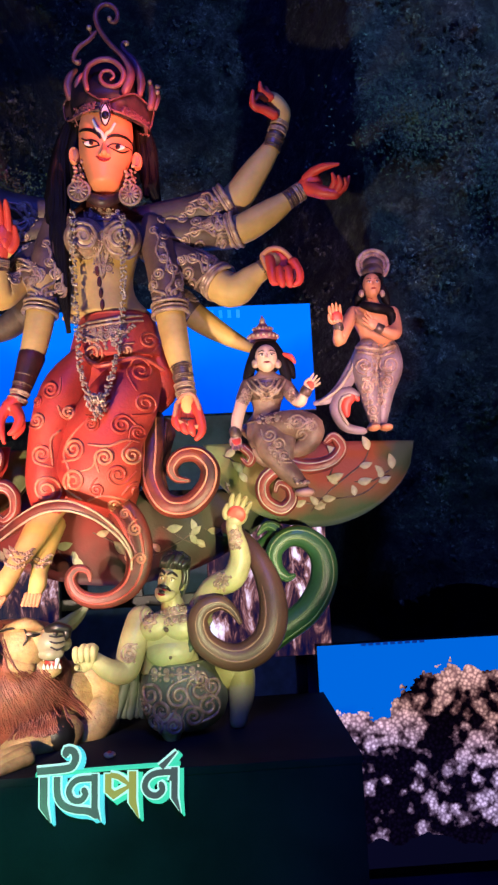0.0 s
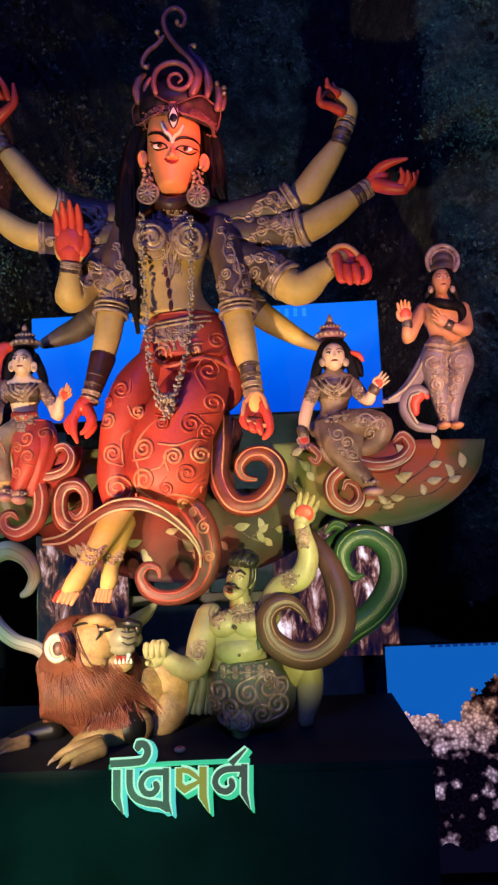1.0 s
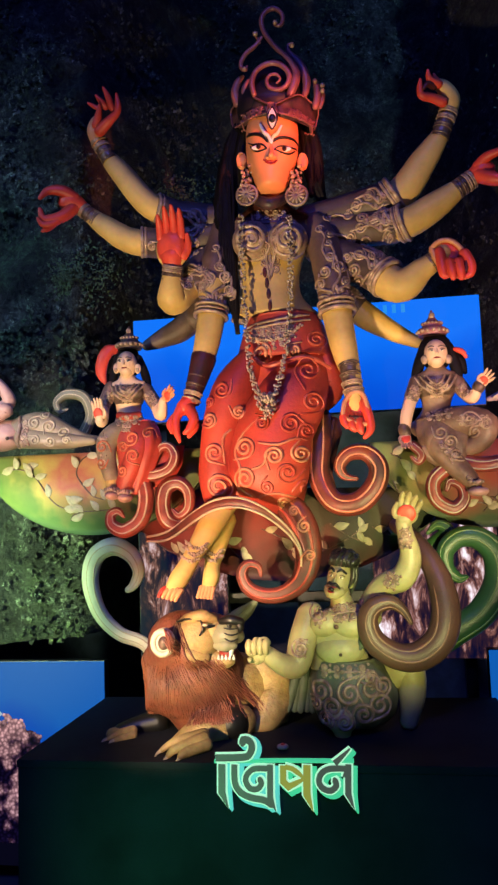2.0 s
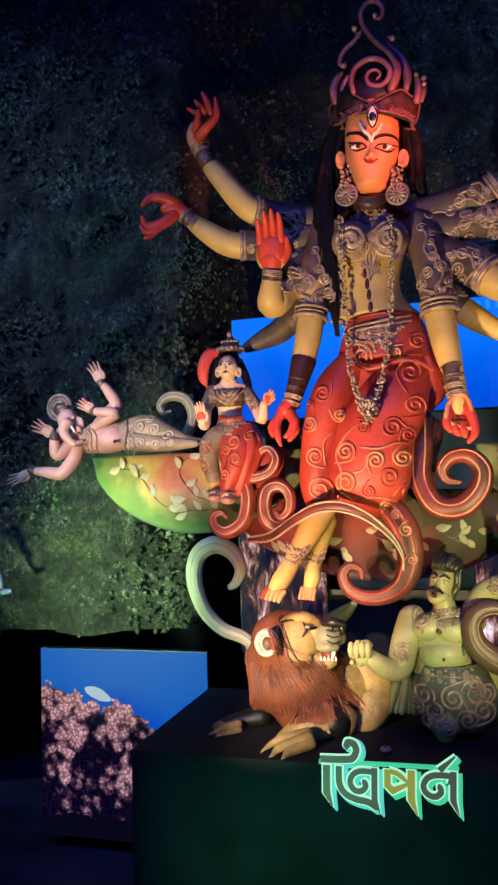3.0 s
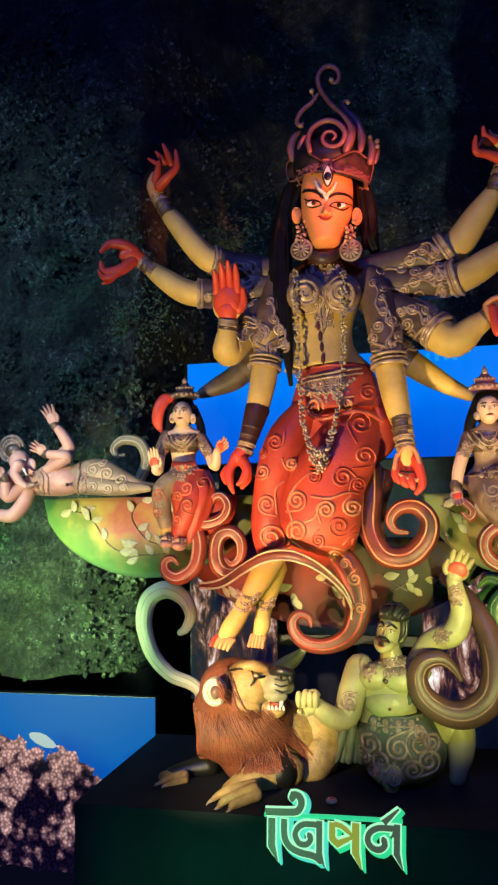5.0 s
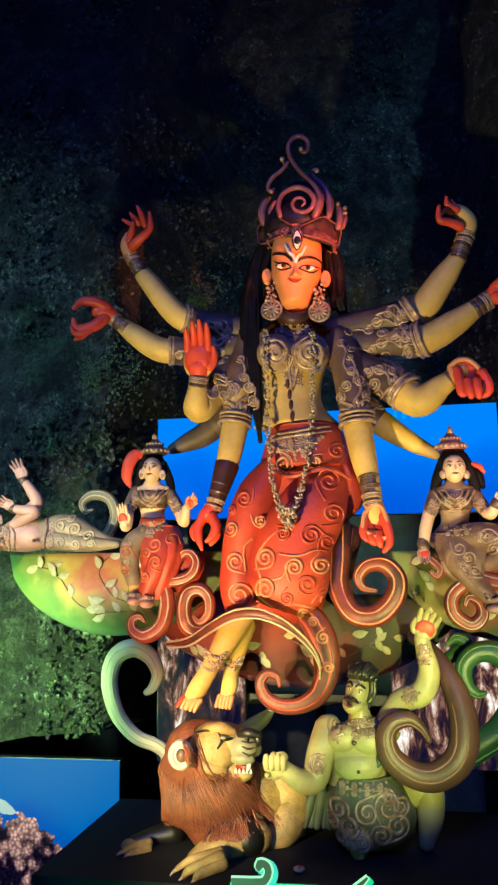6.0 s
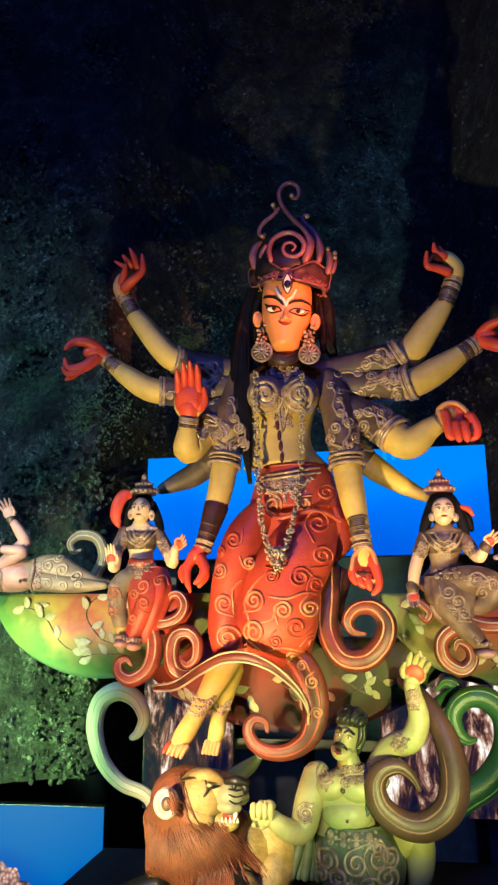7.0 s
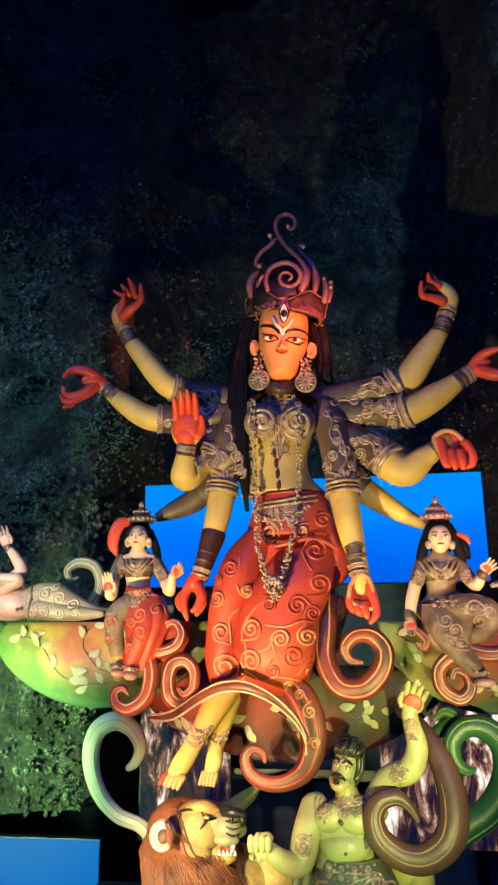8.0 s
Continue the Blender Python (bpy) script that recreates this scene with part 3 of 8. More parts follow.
# ---- light screens ----
def screen_picture(name, kind, power=1.0):
    """What a lit screen shows: deep water, with coral below in some."""
    m = bpy.data.materials.new(name)
    m.use_nodes = True
    nt = m.node_tree
    b = nt.nodes["Principled BSDF"]
    b.inputs["Base Color"].default_value, b.inputs["Roughness"].default_value = (0.001, 0.001, 0.0012, 1), 0.6
    b.inputs["Specular IOR Level"].default_value = 0.06
    tc, sep = nt.nodes.new("ShaderNodeTexCoord"), nt.nodes.new("ShaderNodeSeparateXYZ")
    nt.links.new(tc.outputs["Generated"], sep.inputs[0])

    def tex(t, scale, detail=4):
        n = nt.nodes.new(t)
        n.inputs["Scale"].default_value = scale
        if t == "ShaderNodeTexNoise":
            n.inputs["Detail"].default_value = detail
        nt.links.new(tc.outputs["Object"], n.inputs["Vector"])
        return n

    def ramp(src, stops):
        r = nt.nodes.new("ShaderNodeValToRGB")
        while len(r.color_ramp.elements) < len(stops):
            r.color_ramp.elements.new(0.5)
        for e, (p, c) in zip(r.color_ramp.elements, stops):
            e.position, e.color = p, (*c, 1)
        nt.links.new(src, r.inputs["Fac"])
        return r.outputs["Color"]

    def math2(op, a, c, d=None):
        n = nt.nodes.new("ShaderNodeMath")
        n.operation = op
        for i, v in enumerate((a, c, d)):
            if v is None:
                continue
            if isinstance(v, (int, float)):
                n.inputs[i].default_value = v
            else:
                nt.links.new(v, n.inputs[i])
        return n.outputs[0]

    def mix(f, a, c):
        n = nt.nodes.new("ShaderNodeMix")
        n.data_type = "RGBA"
        nt.links.new(f, n.inputs[0])
        nt.links.new(a, n.inputs[6])
        nt.links.new(c, n.inputs[7])
        return n.outputs[2]

    soft = tex("ShaderNodeTexNoise", 3.0, 2)
    level = math2("MULTIPLY_ADD", soft.outputs["Fac"], 0.5, sep.outputs[2])
    if kind == "rapids":
        n = tex("ShaderNodeTexNoise", 5.5, 9)
        mp = nt.nodes.new("ShaderNodeMapping")
        mp.inputs["Scale"].default_value = (1.8, 1, 0.6)
        nt.links.new(tc.outputs["Object"], mp.inputs["Vector"])
        nt.links.new(mp.outputs["Vector"], n.inputs["Vector"])
        n.inputs["Distortion"].default_value = 0.5
        n.inputs["Roughness"].default_value = 0.68
        col = ramp(n.outputs["Fac"], [(0.42, (0.002, 0.003, 0.02)), (0.50, (0.03, 0.012, 0.02)), (0.55, (0.22, 0.09, 0.07)), (0.60, (0.6, 0.42, 0.42)), (0.66, (1.0, 0.92, 1.0))])
    else:
        col = ramp(level, [(0.25, (0.002, 0.075, 0.62)), (0.7, (0.003, 0.115, 0.74)), (1.0, (0.006, 0.165, 0.86))])
    if kind.startswith("coral"):
        col = ramp(level, [(0.5, (0.001, 0.045, 0.40)), (0.9, (0.003, 0.075, 0.42)), (1.3, (0.006, 0.11, 0.44))])
        knob, clump = tex("ShaderNodeTexVoronoi", 52.0), tex("ShaderNodeTexVoronoi", 13.0)
        gaps, rough, bend = tex("ShaderNodeTexNoise", 4.6, 3), tex("ShaderNodeTexNoise", 26.0, 5), tex("ShaderNodeTexNoise", 16.0, 3)
        for cells, much in ((knob, 0.018), (clump, 0.07)):
            warp = nt.nodes.new("ShaderNodeVectorMath")
            warp.operation = "MULTIPLY_ADD"
            warp.inputs[1].default_value = (much, 0.0, much)
            nt.links.new(bend.outputs["Color"], warp.inputs[0])
            nt.links.new(tc.outputs["Object"], warp.inputs[2])
            nt.links.new(warp.outputs[0], cells.inputs["Vector"])
        # skyline of the reef, knobbly along its edge
        line = [(0.0, 0.70), (0.28, 0.68), (0.34, 0.78), (0.42, 0.84), (0.55, 0.89), (0.75, 0.86), (1.0, 0.80)] if kind == "coral_east" else [(0.0, 0.81), (0.14, 0.80), (0.38, 0.70), (0.50, 0.73), (0.60, 0.67), (0.70, 0.57), (1.0, 0.45)]
        top = ramp(sep.outputs[0], [(p, (h, h, h)) for p, h in line])
        edge = math2("SUBTRACT", math2("ADD", top, 0.05), math2("MULTIPLY_ADD", clump.outputs["Distance"], 0.09, math2("MULTIPLY", knob.outputs["Distance"], 0.03)))
        reef = math2("GREATER_THAN", edge, sep.outputs[2])
        foot = math2("GREATER_THAN", sep.outputs[2], math2("MULTIPLY_ADD", gaps.outputs["Fac"], 0.22, 0.0))
        # dark hollows between the heads, deeper down in the picture
        tone = math2("ADD", math2("MULTIPLY_ADD", clump.outputs["Distance"], -0.42, gaps.outputs["Fac"]), math2("MULTIPLY_ADD", rough.outputs["Fac"], 0.30, math2("MULTIPLY", sep.outputs[2], 0.20)))
        if kind == "coral_east":
            hue = ramp(math2("MULTIPLY_ADD", sep.outputs[0], 0.25, sep.outputs[2]), [(0.55, (0.66, 0.50, 0.62)), (0.80, (0.66, 0.36, 0.24))])
            shade = ramp(tone, [(0.50, (0.004, 0.003, 0.010)), (0.56, (0.16, 0.13, 0.15)), (0.64, (0.75, 0.75, 0.75)), (0.84, (1.25, 1.25, 1.25))])
        else:
            hue = ramp(sep.outputs[2], [(0.2, (0.64, 0.36, 0.40)), (0.7, (0.62, 0.33, 0.32))])
            shade = ramp(tone, [(0.44, (0.008, 0.008, 0.05)), (0.52, (0.14, 0.11, 0.20)), (0.60, (0.75, 0.75, 0.75)), (0.82, (1.25, 1.25, 1.25))])

        def times(a, c):
            n = nt.nodes.new("ShaderNodeMix")
            n.data_type, n.blend_type = "RGBA", "MULTIPLY"
            n.inputs[0].default_value = 1
            nt.links.new(a, n.inputs[6])
            nt.links.new(c, n.inputs[7])
            return n.outputs[2]

        coral = times(times(hue, shade), ramp(knob.outputs["Distance"], [(0.08, (1.35, 1.35, 1.35)), (0.40, (0.80, 0.78, 0.78)), (0.66, (0.34, 0.30, 0.34))]))
        col = mix(reef, col, coral)
        dark = nt.nodes.new("ShaderNodeRGB")
        dark.outputs[0].default_value = (0.002, 0.002, 0.008, 1)
        col = mix(foot, dark.outputs[0], col)
    nt.links.new(col, b.inputs["Emission Color"])
    b.inputs["Emission Strength"].default_value = power
    return m


def led_screen(x0, x1, z0, z1, y, kind, label, power=1.0):
    s = thing("light_screen", ((x0 + x1) / 2, y, z0), label, "screen")
    hang(box("screen_case", x0 - 0.004, x1 + 0.004, y + 0.006, y + 0.07, z0 - 0.004, z1 + 0.004, STEEL, bevel=0.003), s)
    hang(box("display", x0, x1, y, y + 0.012, z0, z1, screen_picture("picture_" + kind, kind, power), bevel=0), s)
    return s


upper = led_screen(-1.14, 0.853, 2.26, 2.875, 4.80, "water", "wide lit screen showing plain blue water", 0.85)
led_screen(-1.13, -0.62, 0.90, 1.62, 4.80, "rapids", "lit screen showing white and brown rapids", 0.9)
led_screen(0.20, 0.862, 0.90, 1.62, 4.80, "rapids", "lit screen showing white and brown rapids", 0.9)
west = led_screen(-2.41, -1.325, -0.2, 0.91, 4.72, "coral_west", "lit screen showing pink coral and blue water", 0.78)
east = led_screen(0.77, 2.05, -0.2, 0.955, 4.72, "coral_east", "lit screen showing pale coral under blue water", 0.78)
# steel gantry that carries the screens, the leaves and the scrolls
gantry = thing("screen_gantry", (-0.2, 4.97, -0.3), "black steel frame behind the stage carrying screens", "frame")
for gx in (-2.3, -1.0, -0.2, 0.7, 1.95):
    hang(box("post", gx - 0.03, gx + 0.03, 4.88, 4.94, -0.3, 2.8 if -1.5 < gx < 1 else 0.85, STEEL), gantry)
for gz in (0.4, 1.2, 2.5):
    w = (-2.4, 2.05) if gz < 0.5 else (-1.05, 0.78)
    hang(box("beam", w[0], w[1], 4.872, 4.932, gz, gz + 0.06, STEEL), gantry)
for gx in (-1.0, -0.2, 0.6):
    hang(box("bracket", gx - 0.02, gx + 0.02, 4.4, 4.872, 1.98, 2.02, STEEL), gantry)


def flat_glow(name, color, strength):
    m = bpy.data.materials.new(name)
    m.use_nodes = True
    b = m.node_tree.nodes["Principled BSDF"]
    b.inputs["Base Color"].default_value = (0.002, 0.002, 0.002, 1)
    b.inputs["Emission Color"].default_value, b.inputs["Emission Strength"].default_value = (*color, 1), strength
    return m


FISH = flat_glow("screen_fish_grey", (0.26, 0.30, 0.38), 1.0)
CAPTION = flat_glow("screen_caption_pale", (0.01, 0.22, 0.62), 1.0)
CAPTION_DARK = flat_glow("screen_caption_dark", (0.004, 0.02, 0.12), 1.0)
# the fish shown on the west screen
fish = Sculpt()
outline = [(-0.5, 0.03), (-0.42, 0.10), (-0.2, 0.17), (0.05, 0.17), (0.3, 0.09), (0.48, 0.0), (0.36, -0.09), (0.1, -0.15), (-0.2, -0.13), (-0.42, -0.06)]
fish_x, fish_z = (-2.02, 0.645)
turn = Matrix.Rotation(radians(-17), 2)
verts = [turn @ Vector((x * 0.20, z * 0.22)) for x, z in outline]
fish.add([(fish_x + v.x, 4.717, fish_z + v.y) for v in verts], [tuple(range(10))], FISH)
hang(fish.make("shown_fish"), west)
for i in range(9):
    cx, cz = (1.009, 0.95)
    hang(box("caption_bar", cx + i * 0.040, cx + i * 0.040 + 0.026, 4.7165, 4.7195, cz - 0.006, cz + 0.008, CAPTION_DARK, bevel=0), east)
for i in range(4):
    cx, cz = (0.276, 2.828)
    hang(box("caption_bar", cx + i * 0.05, cx + i * 0.05 + 0.022, 4.7965, 4.7995, cz - 0.022, cz + 0.026, CAPTION, bevel=0), upper)


# ---- the great statue ----
def goddess_statue():
    s = Sculpt()
    # torso and skirt
    s.loft([((-0.235, 4.22, 3.292), 0.066, 0.066), ((-0.24, 4.24, 3.229), 0.094, 0.078), ((-0.245, 4.26, 3.172), 0.244, 0.105), ((-0.248, 4.26, 3.071), 0.216, 0.133), ((-0.25, 4.26, 2.959), 0.172, 0.122), ((-0.25, 4.26, 2.856), 0.15, 0.116),
            ((-0.248, 4.26, 2.768), 0.166, 0.127), ((-0.229, 4.27, 2.682), 0.227, 0.15)], SKIN, 28)
    # skirt: a core, the rear leg, the forward leg and the hip, under a short upper wrap
    s.loft([((-0.184, 4.27, 2.684), 0.1674, 0.145), ((-0.185, 4.27, 2.603), 0.189, 0.16), ((-0.192, 4.27, 2.488), 0.2268, 0.175), ((-0.220, 4.28, 2.319), 0.2646, 0.18), ((-0.314, 4.28, 2.181), 0.2592, 0.18), ((-0.346, 4.28, 2.012), 0.2592, 0.18), ((-0.363, 4.28, 1.843), 0.2592, 0.18), ((-0.373, 4.28, 1.732), 0.2376, 0.15)], SARI, 40, 5, 0.012, 13)
    s.tube([(-0.300, 4.2, 2.494), (-0.418, 4.13, 2.320), (-0.479, 4.1, 2.153), (-0.506, 4.1, 2.004), (-0.517, 4.11, 1.870), (-0.511, 4.14, 1.746)], [0.0702, 0.1026, 0.0972, 0.0918, 0.0918, 0.0729], SARI, 22)
    s.tube([(-0.085, 4.2, 2.409), (-0.146, 4.13, 2.248), (-0.234, 4.09, 2.084), (-0.262, 4.08, 1.964), (-0.275, 4.09, 1.872), (-0.297, 4.12, 1.802)], [0.1296, 0.1674, 0.1836, 0.1944, 0.189, 0.135], SARI, 26, 5, 0.72)
    s.tube([(-0.037, 4.24, 2.556), (0.007, 4.23, 2.409), (0.024, 4.23, 2.301), (-0.025, 4.24, 2.202)], [0.054, 0.0864, 0.081, 0.0378], SARI, 18)
    s.loft([((-0.184, 4.26, 2.670), 0.1782, 0.155), ((-0.184, 4.26, 2.600), 0.2052, 0.178), ((-0.184, 4.255, 2.507), 0.2322, 0.20), ((-0.181, 4.255, 2.455), 0.2376, 0.205)], SARI, 40, 4, 0.014, 11)
    s.tube([(-0.347, 4.1, 2.467), (-0.260, 4.045, 2.395), (-0.145, 4.03, 2.411), (-0.051, 4.05, 2.425), (0.042, 4.12, 2.379)], [0.0081, 0.0108, 0.0108, 0.0108, 0.0081], RELIEF, 8, 5)
    # folds of cloth drawn from the hip and down the rear leg
    for pts, rr in (([(0.056, 4.17, 2.344), (-0.003, 4.12, 2.278), (-0.051, 4.06, 2.191)], 0.0108), ([(-0.336, 4.12, 2.396), (-0.380, 4.06, 2.264), (-0.391, 4.03, 2.126)], 0.0108)):
        s.tube(pts, [rr * 0.5] + [rr] * (len(pts) - 2) + [rr * 0.3], SARI, 10, 6)
    # head: broad flat cheeks, wide chin
    s.loft([((-0.191, 4.16, 3.723), 0.081, 0.10), ((-0.193, 4.155, 3.672), 0.1161, 0.125), ((-0.195, 4.15, 3.601), 0.131, 0.13), ((-0.198, 4.15, 3.521), 0.131, 0.128), ((-0.200, 4.145, 3.442), 0.1242, 0.125), ((-0.204, 4.135, 3.379), 0.0999, 0.112), ((-0.205, 4.125, 3.322), 0.081, 0.10), ((-0.206, 4.12, 3.288), 0.0675, 0.088), ((-0.208, 4.13, 3.266), 0.0378, 0.06)], FACE, 32)
    s.tube([(-0.187, 4.035, 3.490), (-0.190, 4.018, 3.436), (-0.189, 4.006, 3.407)], [0.0081, 0.0122, 0.0162], FACE, 12)
    for d in (-1, 1):
        s.ball((-0.190 + d * 0.0162, 4.02, 3.406), (0.0122, 0.012, 0.0095), FACE, 10, 7)
    for ear, d in (((-0.354, 4.15, 3.468), -1), ((-0.049, 4.15, 3.430), 1)):
        s.ball(ear, (0.027, 0.02, 0.0459), FACE, 14, 9)
        s.tube([(ear[0] + d * 0.0189 * math.cos(i * 0.35 - 1.6), ear[1] - 0.016, ear[2] + 0.0351 * math.sin(i * 0.35 - 1.6)) for i in range(11)], [0.0054] * 11, FACE, 8, 1)
    s.tube([(-0.229, 4.2, 3.372), (-0.238, 4.22, 3.209)], [0.066, 0.078], YOKE, 16)
    # hair: a cap and long wavy locks
    rnd = random.Random(8)
    s.ball((-0.205, 4.29, 3.568), (0.168, 0.13, 0.235), HAIR, 24, 14)
    for pts, rr in (([(-0.370, 4.22, 3.699), (-0.419, 4.24, 3.583), (-0.448, 4.24, 3.419), (-0.456, 4.22, 3.229), (-0.444, 4.18, 3.006), (-0.424, 4.16, 2.794), (-0.407, 4.17, 2.589)], [0.0243, 0.0405, 0.054, 0.0594, 0.0459, 0.0324, 0.0054]),
                    ([(-0.398, 4.27, 3.642), (-0.457, 4.28, 3.469), (-0.491, 4.27, 3.284), (-0.497, 4.24, 3.092), (-0.477, 4.22, 2.934)], [0.0216, 0.0351, 0.0432, 0.0351, 0.0081]),
                    ([(-0.019, 4.22, 3.656), (0.005, 4.25, 3.539), (0.004, 4.28, 3.418), (0.021, 4.3, 3.320), (0.057, 4.32, 3.243)], [0.0243, 0.0405, 0.0459, 0.0324, 0.0081]),
                    ([(-0.371, 4.3, 3.531), (-0.226, 4.34, 3.472), (-0.054, 4.32, 3.511)], [0.0918, 0.1242, 0.0918])):
        s.tube(pts, rr, HAIR, 16, 5, 0.7, 0.05)
        for k in range(13):
            ph = rnd.uniform(0, 6.3)
            o = [Vector((rnd.uniform(-0.75, 0.75) * q + 0.0081 * math.sin(ph + 2.2 * n), -0.62 * q * rnd.uniform(0.7, 1), 0)) for n, q in enumerate(rr)]
            s.tube([Vector(p) + v for p, v in zip(pts, o)], [q * 0.14 + 0.002 for q in rr], HAIR, 6, 5)
    for pts in ([(-0.331, 4.2, 3.701), (-0.363, 4.23, 3.599), (-0.388, 4.25, 3.478), (-0.414, 4.25, 3.343)], [(-0.063, 4.2, 3.669), (-0.038, 4.23, 3.561), (-0.026, 4.26, 3.442), (-0.018, 4.28, 3.315)]):
        for k in range(5):
            s.tube([Vector(p) + Vector((rnd.uniform(-1, 1) * 0.0108 + 0.0054 * math.sin(2 * n + k), rnd.uniform(-0.01, 0.02), 0)) for n, p in enumerate(pts)], [0.0162, 0.0189, 0.0189, 0.0135], HAIR, 9, 4)
    # arms: each from shoulder to wrist
    arms = (
        ([(-0.069, 4.3, 3.184), (0.165, 4.28, 3.214), (0.393, 4.22, 3.227), (0.541, 4.2, 3.396), (0.641, 4.18, 3.535), (0.667, 4.17, 3.624)], [0.066, 0.069, 0.078, 0.066, 0.039, 0.036]),
        ([(-0.071, 4.3, 3.124), (0.218, 4.26, 3.096), (0.417, 4.18, 3.072), (0.584, 4.16, 3.148), (0.723, 4.14, 3.237), (0.786, 4.13, 3.275)], [0.066, 0.069, 0.075, 0.066, 0.039, 0.036]),
        ([(-0.015, 4.28, 3.038), (0.223, 4.22, 2.897), (0.382, 4.12, 2.754), (0.495, 4.08, 2.811), (0.58, 4.06, 2.858)], [0.066, 0.08, 0.083, 0.055, 0.036]),
        ([(-0.003, 4.26, 3.148), (0.049, 4.2, 2.946), (0.083, 4.16, 2.66), (0.114, 4.12, 2.454), (0.144, 4.08, 2.316), (0.154, 4.07, 2.252)], [0.066, 0.078, 0.072, 0.061, 0.042, 0.036]),
        ([(0.058, 4.34, 2.815), (0.219, 4.34, 2.68), (0.357, 4.32, 2.579), (0.47, 4.3, 2.512)], [0.066, 0.066, 0.047, 0.028]),
        ([(-0.45, 4.3, 3.229), (-0.697, 4.28, 3.27), (-0.849, 4.22, 3.311), (-0.998, 4.2, 3.496), (-1.088, 4.18, 3.616), (-1.113, 4.17, 3.686)], [0.061, 0.064, 0.066, 0.058, 0.036, 0.03]),
        ([(-0.452, 4.3, 3.153), (-0.755, 4.26, 3.121), (-0.944, 4.2, 3.124), (-1.084, 4.18, 3.211), (-1.185, 4.16, 3.294), (-1.222, 4.15, 3.323)], [0.061, 0.064, 0.066, 0.055, 0.033, 0.03]),
        ([(-0.57, 4.28, 3.019), (-0.666, 4.2, 2.865), (-0.716, 4.1, 2.766), (-0.709, 4.06, 2.838), (-0.696, 4.04, 2.915)], [0.066, 0.078, 0.075, 0.055, 0.039]),
        ([(-0.473, 4.26, 3.169), (-0.513, 4.2, 2.957), (-0.535, 4.16, 2.686), (-0.571, 4.12, 2.475), (-0.616, 4.08, 2.31), (-0.632, 4.07, 2.249)], [0.061, 0.069, 0.069, 0.058, 0.039, 0.033]),
        ([(-0.588, 4.34, 2.829), (-0.717, 4.34, 2.693), (-0.827, 4.32, 2.635), (-0.917, 4.3, 2.594)], [0.061, 0.064, 0.047, 0.025]),
    )
    for pts, r in arms:
        s.tube(pts, r, SKIN, 18, 6)
    # sleeves over the upper arms
    for pts, r in (([(-0.069, 4.3, 3.184), (0.165, 4.28, 3.214), (0.365, 4.225, 3.228)], [0.076, 0.082, 0.09]), ([(-0.071, 4.3, 3.124), (0.218, 4.26, 3.096), (0.384, 4.19, 3.076)], [0.076, 0.082, 0.087]), ([(-0.015, 4.28, 3.038), (0.223, 4.22, 2.897), (0.31, 4.165, 2.818)], [0.076, 0.093, 0.093]),
                   ([(-0.45, 4.3, 3.229), (-0.697, 4.28, 3.27), (-0.805, 4.24, 3.292)], [0.073, 0.076, 0.079]), ([(-0.452, 4.3, 3.153), (-0.755, 4.26, 3.121), (-0.877, 4.22, 3.121)], [0.073, 0.076, 0.076]),
                   ([(-0.555, 4.28, 3.032), (-0.645, 4.21, 2.882)], [0.073, 0.087]), ([(0.058, 4.34, 2.815), (0.17, 4.34, 2.719)], [0.076, 0.079]), ([(-0.588, 4.34, 2.829), (-0.666, 4.34, 2.726)], [0.071, 0.076])):
        s.tube(pts, r, BLOUSE, 18, 6)
    s.loft([((-0.233, 4.21, 3.323), 0.075, 0.072), ((-0.239, 4.235, 3.239), 0.111, 0.089), ((-0.244, 4.258, 3.178), 0.222, 0.114), ((-0.247, 4.26, 3.125), 0.194, 0.127)], YOKE, 24)
    # plum shading of chest and left upper arm, as dark shells; sleeve of the right front arm
    s.loft([((-0.245, 4.26, 3.172), 0.248, 0.111), ((-0.248, 4.26, 3.071), 0.222, 0.138), ((-0.251, 4.26, 3.012), 0.194, 0.133), ((-0.249, 4.26, 2.965), 0.166, 0.116)], SLEEVE_SHADE, 28)
    s.tube([(-0.003, 4.26, 3.148), (0.049, 4.2, 2.946), (0.082, 4.165, 2.704)], [0.072, 0.084, 0.079], SLEEVE_SHADE, 18, 6)
    s.tube([(-0.473, 4.26, 3.169), (-0.508, 4.207, 2.983), (-0.522, 4.187, 2.866)], [0.066, 0.075, 0.075], SLEEVE_SHADE, 18, 6)
    s.tube([(-0.588, 4.34, 2.829), (-0.717, 4.34, 2.693), (-0.827, 4.32, 2.635), (-0.911, 4.3, 2.597)], [0.064, 0.066, 0.05, 0.028], BLOUSE, 16, 5)
    s.tube([(-0.571, 4.12, 2.47), (-0.612, 4.085, 2.316), (-0.63, 4.075, 2.26)], [0.064, 0.046, 0.039], MAROON, 14, 4)
    # breast plates
    s.ball((-0.316, 4.15, 3.047), (0.1, 0.094, 0.1), METAL, 20, 12)
    s.ball((-0.139, 4.15, 3.034), (0.1, 0.094, 0.1), METAL, 20, 12)
    s.freeze()
